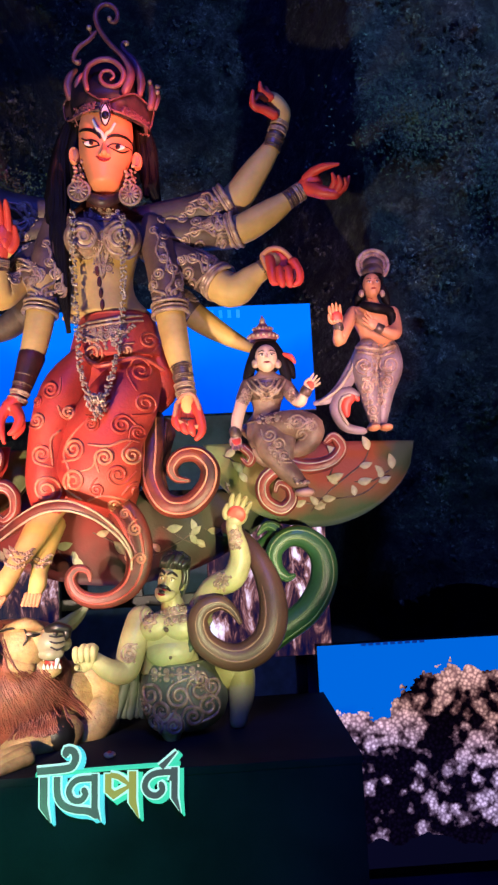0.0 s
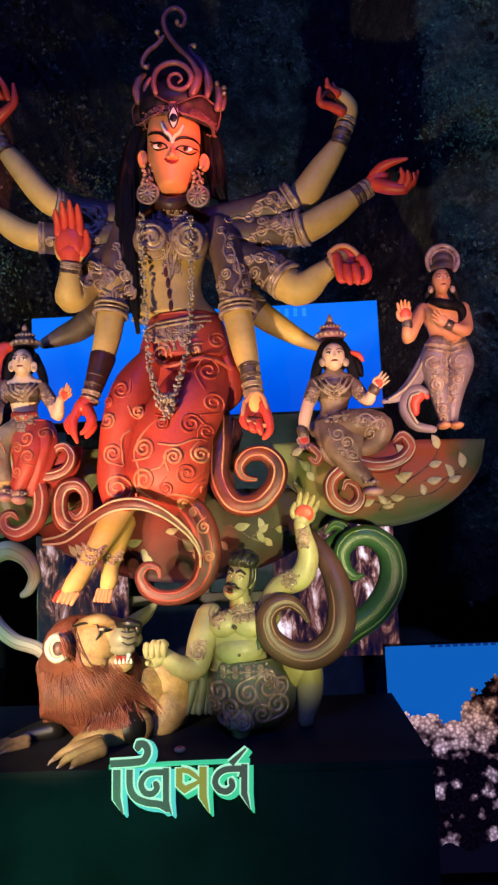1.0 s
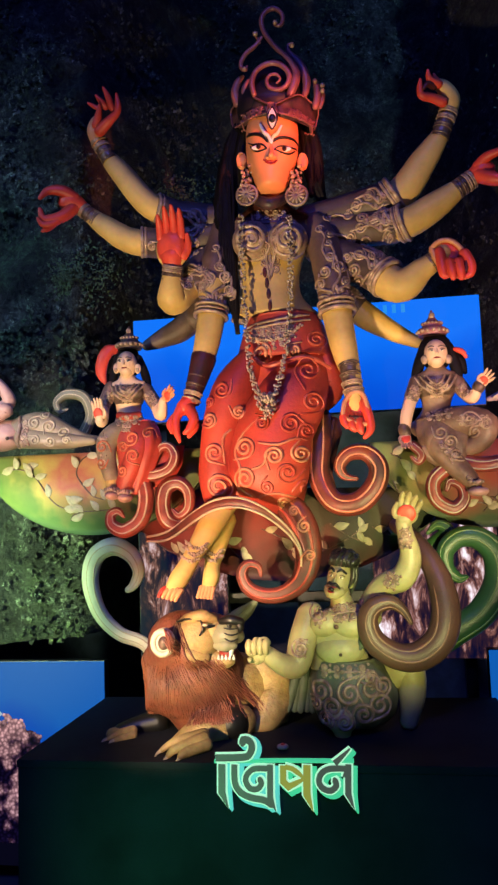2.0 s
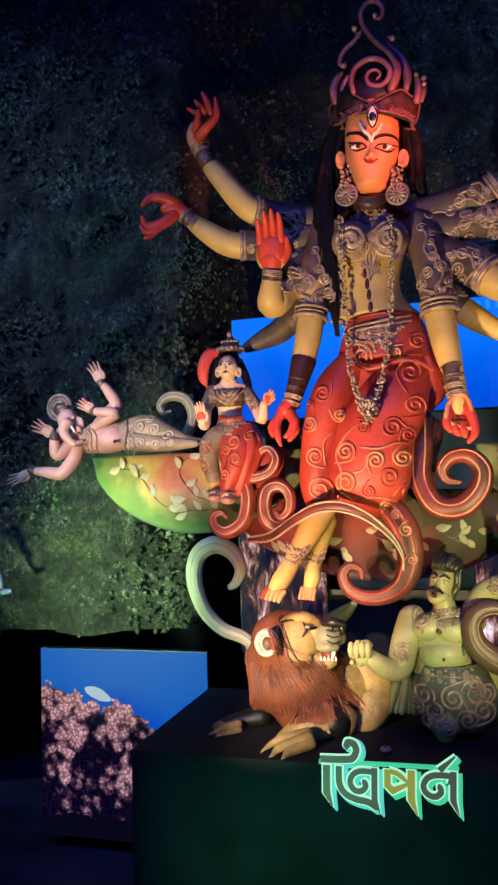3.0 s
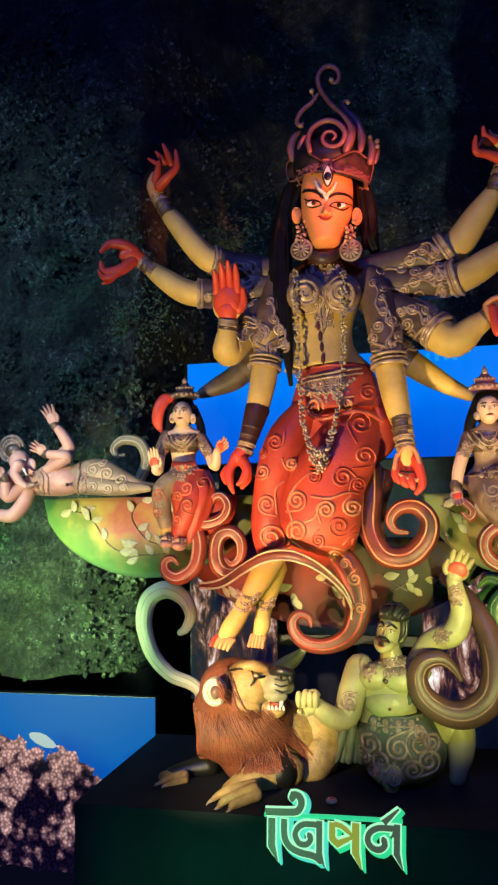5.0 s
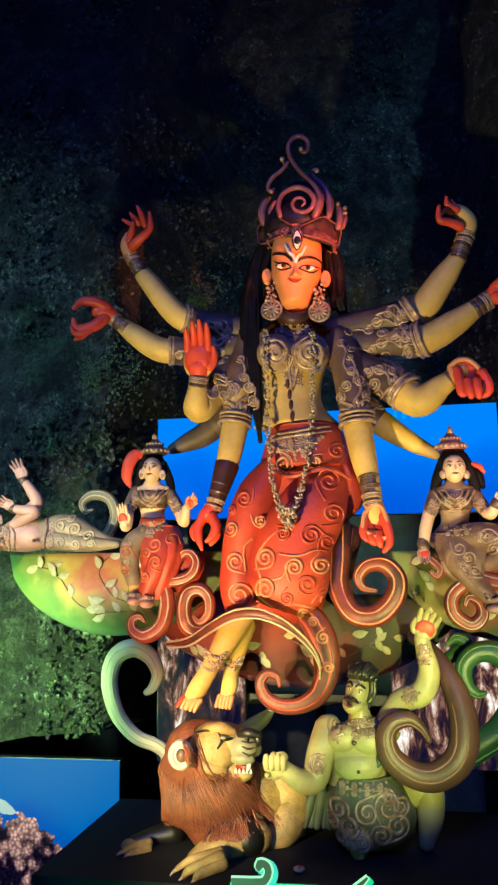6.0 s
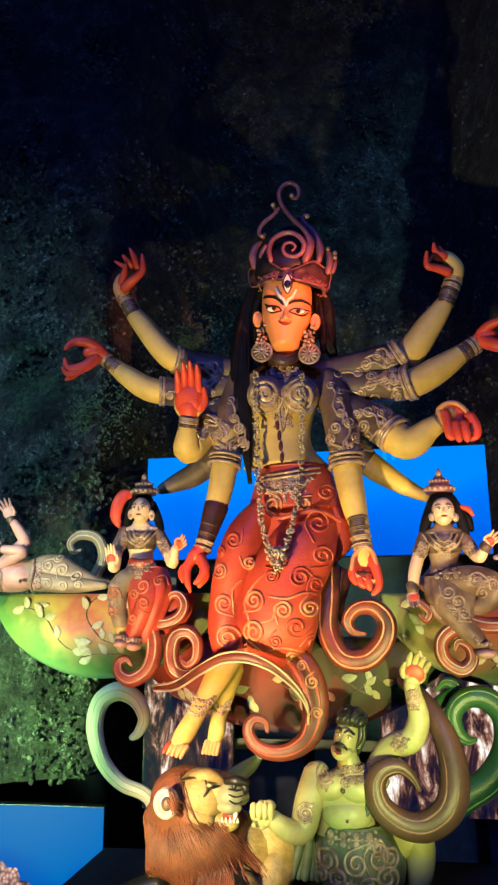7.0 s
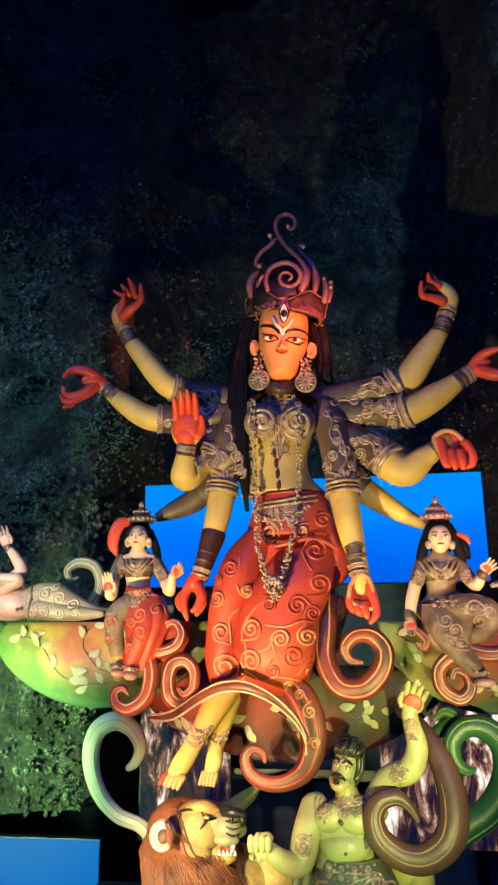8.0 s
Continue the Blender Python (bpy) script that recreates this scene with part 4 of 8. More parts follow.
    # fingers and palms, each in its own gesture
    for pts, r, m in (
        # raised hand with finger and thumb drawn together
        ([(-1.101, 4.17, 3.648), (-1.123, 4.15, 3.713), (-1.109, 4.13, 3.761)], [0.036, 0.042, 0.03], FLESH), ([(-1.105, 4.12, 3.728), (-1.079, 4.09, 3.778), (-1.068, 4.07, 3.811)], [0.025, 0.017, 0.008], PALM), ([(-1.088, 4.12, 3.696), (-1.029, 4.09, 3.725), (-0.981, 4.08, 3.76), (-0.969, 4.07, 3.792), (-0.973, 4.06, 3.853)], [0.03, 0.025, 0.019, 0.017, 0.008], PALM),
        ([(-0.994, 4.11, 3.788), (-1.011, 4.09, 3.802), (-1.02, 4.07, 3.845), (-1.039, 4.05, 3.889)], [0.019, 0.017, 0.017, 0.008], PALM), ([(-1.051, 4.12, 3.823), (-1.067, 4.1, 3.843), (-1.088, 4.08, 3.87)], [0.017, 0.017, 0.008], PALM), ([(-1.096, 4.13, 3.827), (-1.122, 4.12, 3.842), (-1.142, 4.11, 3.853)], [0.014, 0.011, 0.007], PALM),
        # hand held sideways as a ring
        ([(-1.198, 4.15, 3.315), (-1.243, 4.13, 3.339), (-1.275, 4.12, 3.332)], [0.036, 0.05, 0.044], PALM), ([(-1.221, 4.12, 3.348), (-1.269, 4.08, 3.375), (-1.337, 4.05, 3.373), (-1.375, 4.03, 3.329)], [0.03, 0.03, 0.022, 0.011], PALM), ([(-1.234, 4.12, 3.299), (-1.287, 4.08, 3.239), (-1.361, 4.05, 3.226), (-1.375, 4.03, 3.271)], [0.033, 0.03, 0.022, 0.011], PALM),
        ([(-1.261, 4.1, 3.263), (-1.314, 4.06, 3.203), (-1.363, 4.04, 3.193), (-1.382, 4.02, 3.221)], [0.022, 0.019, 0.017, 0.008], PALM), ([(-1.302, 4.1, 3.242), (-1.342, 4.07, 3.186), (-1.373, 4.05, 3.163)], [0.017, 0.017, 0.008], PALM),
        # bent hand with folded fingers
        ([(0.676, 4.17, 3.626), (0.682, 4.15, 3.67), (0.647, 4.13, 3.717), (0.609, 4.12, 3.738)], [0.039, 0.042, 0.036, 0.025], SKIN), ([(0.641, 4.12, 3.636), (0.586, 4.1, 3.656), (0.537, 4.08, 3.663), (0.53, 4.07, 3.699), (0.534, 4.06, 3.732)], [0.025, 0.022, 0.019, 0.014, 0.008], PALM), ([(0.623, 4.1, 3.719), (0.584, 4.08, 3.734), (0.573, 4.07, 3.749), (0.571, 4.06, 3.775)], [0.022, 0.017, 0.014, 0.007], PALM),
        ([(0.641, 4.12, 3.724), (0.614, 4.11, 3.749), (0.601, 4.1, 3.774)], [0.019, 0.014, 0.007], PALM), ([(0.6, 4.1, 3.71), (0.566, 4.07, 3.712), (0.547, 4.06, 3.685)], [0.019, 0.014, 0.008], MAROON),
        # hand held out with the thumb above
        ([(0.749, 4.13, 3.253), (0.793, 4.12, 3.279), (0.823, 4.11, 3.277)], [0.036, 0.047, 0.039], PALM), ([(0.776, 4.11, 3.292), (0.811, 4.08, 3.32), (0.86, 4.05, 3.329), (0.922, 4.02, 3.325)], [0.03, 0.025, 0.019, 0.008], PALM), ([(0.779, 4.11, 3.252), (0.845, 4.07, 3.209), (0.908, 4.05, 3.189)], [0.036, 0.033, 0.025], PALM),
        ([(0.891, 4.07, 3.202), (0.944, 4.04, 3.212), (0.969, 4.02, 3.261)], [0.022, 0.017, 0.008], PALM), ([(0.879, 4.06, 3.204), (0.9, 4.03, 3.238), (0.888, 4.01, 3.274)], [0.019, 0.017, 0.008], PALM), ([(0.903, 4.05, 3.192), (0.926, 4.02, 3.226), (0.916, 4, 3.255)], [0.019, 0.017, 0.008], PALM), ([(0.913, 4.05, 3.191), (0.951, 4.03, 3.223), (0.946, 4.01, 3.247)], [0.019, 0.014, 0.008], PALM),
        # cupped hand, fingers folded in
        ([(0.55, 4.06, 2.865), (0.585, 4.05, 2.868)], [0.040, 0.045], SKIN), ([(0.568, 4.03, 2.87), (0.572, 4, 2.8), (0.576, 3.99, 2.748), (0.592, 3.985, 2.737)], [0.028, 0.025, 0.019, 0.011], PALM), ([(0.608, 4, 2.808), (0.611, 3.98, 2.758), (0.616, 3.975, 2.724)], [0.025, 0.022, 0.014], PALM),
        ([(0.644, 4, 2.805), (0.649, 3.98, 2.756), (0.652, 3.975, 2.722)], [0.025, 0.022, 0.014], PALM), ([(0.675, 4.02, 2.848), (0.697, 4, 2.791), (0.696, 3.99, 2.745), (0.674, 3.985, 2.729)], [0.028, 0.025, 0.019, 0.011], PALM),
        # shade in the creases of both palms, laid in as maroon strips
        ([(0.597, 3.995, 2.807), (0.621, 3.985, 2.791), (0.653, 3.99, 2.801)], [0.008, 0.011, 0.006], MAROON), ([(0.678, 3.99, 2.8), (0.676, 3.985, 2.766), (0.664, 3.982, 2.745)], [0.008, 0.011, 0.006], MAROON), ([(0.114, 4.01, 2.131), (0.144, 4, 2.118), (0.176, 4.005, 2.122)], [0.006, 0.011, 0.006], MAROON),
        # lowered hand, palm to the front
        ([(0.149, 4.07, 2.26), (0.15, 4.06, 2.203), (0.146, 4.06, 2.15)], [0.040, 0.042, 0.036], SKIN), ([(0.109, 4.04, 2.167), (0.098, 4, 2.11), (0.112, 3.98, 2.075)], [0.022, 0.022, 0.011], PALM), ([(0.134, 4.03, 2.133), (0.133, 3.99, 2.081), (0.147, 3.98, 2.058)], [0.022, 0.022, 0.011], PALM), ([(0.16, 4.03, 2.131), (0.166, 3.99, 2.074), (0.175, 3.98, 2.047)], [0.022, 0.022, 0.011], PALM),
        ([(0.189, 4.04, 2.189), (0.209, 4.01, 2.121), (0.214, 3.99, 2.061), (0.187, 3.98, 2.025)], [0.025, 0.022, 0.019, 0.011], PALM),
        # lowered hand as a ring
        ([(-0.631, 4.07, 2.26), (-0.66, 4.05, 2.215)], [0.039, 0.042], PALM), ([(-0.668, 4.04, 2.219), (-0.691, 4.02, 2.164), (-0.688, 4, 2.103), (-0.67, 3.99, 2.048)], [0.028, 0.022, 0.019, 0.008], PALM), ([(-0.636, 4.04, 2.212), (-0.605, 4.01, 2.158), (-0.621, 3.99, 2.109), (-0.645, 3.98, 2.088)], [0.03, 0.025, 0.019, 0.011], PALM), ([(-0.623, 4.05, 2.186), (-0.601, 4.02, 2.122), (-0.629, 4, 2.073)], [0.022, 0.019, 0.011], PALM),
        ([(-0.705, 4.05, 2.179), (-0.727, 4.03, 2.14), (-0.715, 4.02, 2.096)], [0.019, 0.017, 0.008], PALM)):
        s.tube(pts, r, m, 10, 4)
    palm = [(0.103, 4.02, 2.197), (0.135, 4.03, 2.236), (0.176, 4.03, 2.239), (0.198, 4.02, 2.202), (0.207, 4.01, 2.143), (0.213, 4, 2.095), (0.174, 3.99, 2.085), (0.129, 3.99, 2.103), (0.095, 4, 2.132)]
    s.plate(palm, PALM, 0.04, -0.018)
    s.tube(palm + palm[:1], [0.0108] * 10, FLESH, 9, 3)
    palm = [(0.533, 4.03, 2.890), (0.569, 4.02, 2.915), (0.617, 4.02, 2.916), (0.658, 4.02, 2.880), (0.687, 4.02, 2.824), (0.697, 4.01, 2.761), (0.681, 4, 2.733), (0.631, 3.99, 2.740), (0.582, 3.99, 2.749), (0.563, 4, 2.791), (0.545, 4.02, 2.842)]
    s.plate(palm, PALM, 0.045, -0.022)
    s.tube(palm + palm[:1], [0.0122] * 12, FLESH, 9, 3)
    s.ball((-0.694, 4.035, 3.0), (0.083, 0.03, 0.10), SKIN, 16, 10)
    s.hand((-0.696, 4.04, 2.915), (-0.69, 3.98, 3.195), 0.15, PALM, 1, 0.0, 0.35, 0.05)
    # wrist cuffs and arm bands
    for pts, r in (([(0.623, 4.18, 3.502), (0.661, 4.175, 3.598)], [0.044, 0.042]), ([(0.683, 4.14, 3.206), (0.738, 4.135, 3.239)], [0.044, 0.042]), ([(0.538, 4.07, 2.837), (0.57, 4.06, 2.856)], [0.044, 0.042]), ([(0.13, 4.09, 2.373), (0.144, 4.07, 2.266)], [0.047, 0.042]),
                   ([(-1.058, 4.18, 3.573), (-1.101, 4.17, 3.654)], [0.042, 0.039]), ([(-1.134, 4.165, 3.25), (-1.201, 4.155, 3.305)], [0.039, 0.036]), ([(-0.707, 4.055, 2.859), (-0.697, 4.04, 2.904)], [0.047, 0.044]), ([(-0.601, 4.09, 2.36), (-0.627, 4.075, 2.268)], [0.044, 0.039])):
        s.tube(pts, r, BRONZE, 14, 4)
        a, b = Vector(pts[0]), Vector(pts[1])
        for u in (-0.1, 0.35, 0.75, 1.1):
            s.ring(a.lerp(b, u), a.lerp(b, u + 0.14), r[0] * 1.04, r[1] * 1.04, METAL if u > 0.5 else BRONZE)
    for p, q, r in (((0.371, 4.222, 3.232), (0.394, 4.215, 3.245), 0.089), ((0.401, 4.185, 3.075), (0.428, 4.175, 3.081), 0.086), ((0.31, 4.162, 2.823), (0.331, 4.15, 2.801), 0.091), ((0.082, 4.162, 2.703), (0.086, 4.158, 2.656), 0.086),
                    ((-0.532, 4.165, 2.73), (-0.538, 4.16, 2.686), 0.08), ((-0.808, 4.24, 3.298), (-0.823, 4.23, 3.301), 0.075), ((-0.881, 4.215, 3.119), (-0.897, 4.21, 3.119), 0.072)):
        s.ring(p, q, r * 1.03, r * 1.03, METAL)
    # filigree laid over the sleeves
    for a, b, w in (((0.17, 3.149), (0.36, 3.174), 0.15), ((0.18, 3.035), (0.38, 3.04), 0.15), ((0.15, 2.91), (0.301, 2.809), 0.16), ((0.06, 2.91), (0.085, 2.69), 0.15), ((-0.49, 2.92), (-0.518, 2.725), 0.15),
                       ((-0.752, 3.222), (-0.554, 3.178), 0.11), ((-0.826, 3.072), (-0.585, 3.065), 0.11), ((-0.633, 2.832), (-0.546, 2.925), 0.13)):
        s.spray(a, b, w, 0.008, METAL)
        s.scrollwork(b, Vector(b).lerp(Vector(a), 0.22), w * 1.05, 0.006, METAL, 1, 2)
    # long tendrils that run up the sleeves from the filigree
    for pts in ([(0.062, 2.90), (0.03, 2.96), (0.045, 3.03), (0.02, 3.08)], [(0.075, 2.86), (0.085, 2.95), (0.06, 3.0)], [(-0.495, 2.91), (-0.475, 2.97), (-0.50, 3.03)], [(0.17, 3.15), (0.10, 3.17), (0.06, 3.155)], [(0.18, 3.035), (0.12, 3.06), (0.07, 3.05)]):
        s.lay(pts, 0.007, METAL, 0.4)
        s.curl(pts[-1][0], pts[-1][1], 0.024, 0.006, METAL, 1.5, pts[-1][0] * 30, 1)
    # breast plate spirals, necklace and belt
    for bx, way in (((-0.308, 3.027), -1), ((-0.134, 3.014), 1)):
        s.curl(bx[0], bx[1], 0.090, 0.012, METAL, 2.6, 0.4, way)
    for pts in ([(-0.314, 3.188), (-0.297, 3.121), (-0.224, 3.066), (-0.142, 3.109), (-0.123, 3.173)], [(-0.341, 3.153), (-0.304, 3.078), (-0.226, 3.01), (-0.138, 3.066), (-0.096, 3.134)]):
        s.lay(pts, 0.006, METAL, 0.8)
    for px in ([(-0.223, 3.072), (-0.262, 3.004), (-0.229, 2.902), (-0.19, 2.999), (-0.223, 3.072)], [(-0.225, 3.03), (-0.246, 2.974), (-0.232, 2.84), (-0.208, 2.971), (-0.225, 3.03)]):
        s.lay(px, 0.006, METAL, 0.8)
    s.scrollwork((-0.223, 3.086), (-0.23, 2.874), 0.12, 0.006, METAL, 5, 3)
    s.scrollwork((-0.301, 3.178), (-0.134, 3.165), 0.066, 0.005, METAL, 4, 4)
    for pts in ([(-0.458, 2.595), (-0.347, 2.616), (-0.223, 2.622), (-0.099, 2.641), (0.033, 2.674)], [(-0.453, 2.575), (-0.348, 2.593), (-0.224, 2.6), (-0.1, 2.614), (0.048, 2.651)]):
        s.lay(pts, 0.008, METAL, 0.7)
    s.scrollwork((-0.242, 2.617), (-0.214, 2.477), 0.19, 0.0065, METAL, 6, 5)
    for px, py in ((-0.258, 2.882), (-0.249, 2.825), (-0.242, 2.768), (-0.236, 2.706)):
        y = s.front(px, py, 4.1)
        s.ball((px, y - 0.002, py), (0.011, 0.008, 0.028), MAROON, 10, 7)
    s.scrollwork((-0.335, 2.557), (-0.116, 2.565), 0.10, 0.006, METAL, 6, 6)
    s.beads([(x, s.front(x, z, 4.0) - 0.006, z) for x, z in [(-0.37, 2.589), (-0.316, 2.544), (-0.262, 2.524), (-0.199, 2.526), (-0.135, 2.55), (-0.085, 2.591)]], 0.007, METAL, 0.9, 0.006, 12)
    # swirl relief of the skirt: lit folds coloured in with a cream copy, dark red elsewhere
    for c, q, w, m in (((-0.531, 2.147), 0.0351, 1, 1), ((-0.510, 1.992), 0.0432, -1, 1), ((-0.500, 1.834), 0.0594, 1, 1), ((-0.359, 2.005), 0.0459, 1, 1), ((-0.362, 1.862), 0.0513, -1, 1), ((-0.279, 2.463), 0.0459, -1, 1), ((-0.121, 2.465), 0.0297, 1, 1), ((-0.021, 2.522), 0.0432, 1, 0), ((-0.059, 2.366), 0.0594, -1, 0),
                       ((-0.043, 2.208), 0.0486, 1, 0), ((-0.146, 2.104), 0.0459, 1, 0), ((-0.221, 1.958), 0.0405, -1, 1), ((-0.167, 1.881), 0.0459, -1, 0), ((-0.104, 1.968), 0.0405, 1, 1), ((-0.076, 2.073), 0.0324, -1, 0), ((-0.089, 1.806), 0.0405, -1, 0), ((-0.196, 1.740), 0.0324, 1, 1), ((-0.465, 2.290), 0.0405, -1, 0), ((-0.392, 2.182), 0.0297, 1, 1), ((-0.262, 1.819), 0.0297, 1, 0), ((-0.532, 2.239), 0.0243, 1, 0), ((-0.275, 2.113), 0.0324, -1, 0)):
        s.curl(c[0], c[1], q * 1.1, 0.0085 if m else 0.0075, RELIEF_LIT if m else RELIEF, 2.0, c[0] * 40, w, tail=0.5)
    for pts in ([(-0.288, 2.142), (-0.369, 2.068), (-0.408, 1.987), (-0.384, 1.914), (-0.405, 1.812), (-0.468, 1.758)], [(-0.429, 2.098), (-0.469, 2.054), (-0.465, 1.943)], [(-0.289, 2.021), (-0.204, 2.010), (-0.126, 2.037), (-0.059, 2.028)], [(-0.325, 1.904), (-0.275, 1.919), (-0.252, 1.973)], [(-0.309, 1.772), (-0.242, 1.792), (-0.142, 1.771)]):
        s.lay(pts, 0.007, RELIEF_LIT, 0.4)
    # long garland of small pale beads, hanging clear of the body
    for n, pts in enumerate(([(-0.350, 4.06, 3.139), (-0.353, 4.03, 3.000), (-0.359, 4.07, 2.846), (-0.351, 4.06, 2.647), (-0.338, 4.03, 2.473), (-0.319, 3.98, 2.354), (-0.288, 3.94, 2.240)], [(-0.119, 4.06, 3.118), (-0.118, 4.04, 2.981), (-0.126, 4.09, 2.832), (-0.137, 4.08, 2.663), (-0.153, 4.03, 2.487), (-0.175, 3.97, 2.343), (-0.209, 3.93, 2.233)])):
        s.beads(pts, 0.0068, GARLAND, 0.9, 0.013, n + 1)
    s.beads([(-0.286, 3.93, 2.238), (-0.244, 3.915, 2.212), (-0.208, 3.92, 2.232)], 0.0075, GARLAND, 0.4, 0.022, 3)
    s.beads([(-0.273, 3.92, 2.204), (-0.244, 3.91, 2.186), (-0.217, 3.92, 2.201), (-0.246, 3.91, 2.145)], 0.0075, GARLAND, 0.35, 0.022, 4)
    # choker and earrings
    s.tube([(-0.301, 4.16, 3.271), (-0.216, 4.1, 3.209), (-0.143, 4.16, 3.258)], [0.025, 0.03, 0.025], CROWN_BAND, 10, 4)
    for c in ((-0.326, 4.1, 3.264), (-0.081, 4.1, 3.236)):
        cx, cy, cz = c
        s.ball((cx, cy, cz), (0.053, 0.017, 0.053), BRONZE, 18, 8)
        for i in range(12):
            a = i * math.pi / 6
            s.tube([(cx + 0.011 * math.cos(a), cy - 0.017, cz + 0.011 * math.sin(a)), (cx + 0.039 * math.cos(a), cy - 0.014, cz + 0.039 * math.sin(a))], [0.006, 0.007], METAL, 6, 1)
        s.tube([(cx + 0.05 * math.cos(i * 0.314), cy - 0.006, cz + 0.05 * math.sin(i * 0.314)) for i in range(21)], [0.008] * 21, METAL, 6, 1)
        s.beads([(cx, cy, cz + 0.05), (cx, cy + 0.01, cz + 0.144)], 0.009, METAL, 0.7, 0.025, 5)
    # painted face
    for c in ((-0.253, 3.471), (-0.129, 3.451)):
        y = s.front(c[0], c[1], 4.05)
        s.ball((c[0], y + 0.003, c[1]), (0.0351, 0.008, 0.0135), WHITE, 16, 8)
        s.ball((c[0] + 0.002, y - 0.005, c[1]), (0.0119, 0.005, 0.013), IRIS, 12, 8)
        s.ball((c[0] + 0.002, y - 0.009, c[1]), (0.0054, 0.003, 0.0059), BLACK, 10, 6)
    for pts in ([(-0.304, 3.517), (-0.281, 3.494), (-0.249, 3.485), (-0.224, 3.471), (-0.211, 3.452)], [(-0.296, 3.495), (-0.276, 3.462), (-0.250, 3.448), (-0.211, 3.452)],
                [(-0.072, 3.478), (-0.099, 3.467), (-0.128, 3.466), (-0.156, 3.460), (-0.173, 3.445)], [(-0.081, 3.462), (-0.103, 3.436), (-0.129, 3.431), (-0.173, 3.445)]):
        s.lay(pts, 0.0046, BLACK, 0.3)
    for pts in ([(-0.312, 3.558), (-0.279, 3.546), (-0.244, 3.531), (-0.219, 3.508), (-0.206, 3.487)], [(-0.060, 3.514), (-0.091, 3.514), (-0.126, 3.511), (-0.156, 3.501), (-0.176, 3.486)]):
        s.lay(pts, 0.0081, BLACK, 0.25)
    s.lay([(-0.228, 3.399), (-0.211, 3.388), (-0.194, 3.387), (-0.178, 3.384), (-0.163, 3.392)], 0.0049, LIP, 0.5)
    s.lay([(-0.220, 3.389), (-0.195, 3.376), (-0.171, 3.383)], 0.0054, LIP, 0.5)
    for pts in ([(-0.238, 3.579), (-0.218, 3.531), (-0.199, 3.512), (-0.188, 3.477)], [(-0.136, 3.564), (-0.158, 3.524), (-0.177, 3.509), (-0.186, 3.476)]):
        s.lay(pts, 0.0097, WHITE, 0.6, 5)
    # crown: dark core, a two-peaked tiara and tall scrolls
    s.loft([((-0.197, 4.2, 3.691), 0.1674, 0.15), ((-0.192, 4.2, 3.745), 0.1836, 0.165), ((-0.187, 4.21, 3.845), 0.1836, 0.13), ((-0.183, 4.23, 3.949), 0.1188, 0.09), ((-0.178, 4.24, 4.025), 0.0486, 0.035)], CROWN_DARK, 28)
    for outline in ([(-0.160, 4, 3.657), (-0.125, 4.01, 3.676), (-0.077, 4.04, 3.710), (-0.038, 4.08, 3.737), (-0.001, 4.13, 3.729), (0.039, 4.2, 3.722), (0.031, 4.2, 3.669), (0.016, 4.19, 3.618), (-0.021, 4.11, 3.609), (-0.066, 4.05, 3.604), (-0.113, 4, 3.600), (-0.147, 3.99, 3.610)],
                    [(-0.190, 4, 3.661), (-0.218, 4.01, 3.682), (-0.261, 4.05, 3.731), (-0.307, 4.1, 3.777), (-0.357, 4.16, 3.791), (-0.412, 4.24, 3.795), (-0.413, 4.24, 3.746), (-0.397, 4.22, 3.684), (-0.333, 4.13, 3.657), (-0.283, 4.06, 3.637), (-0.231, 4.01, 3.620), (-0.201, 3.99, 3.617)]):
        s.plate(outline, CROWN_BAND, 0.03, 0.01)
        s.tube([Vector(p) - Vector((0, 0.006, 0)) for p in outline + outline[:1]], [0.0043] * 13, CROWN, 7, 2)
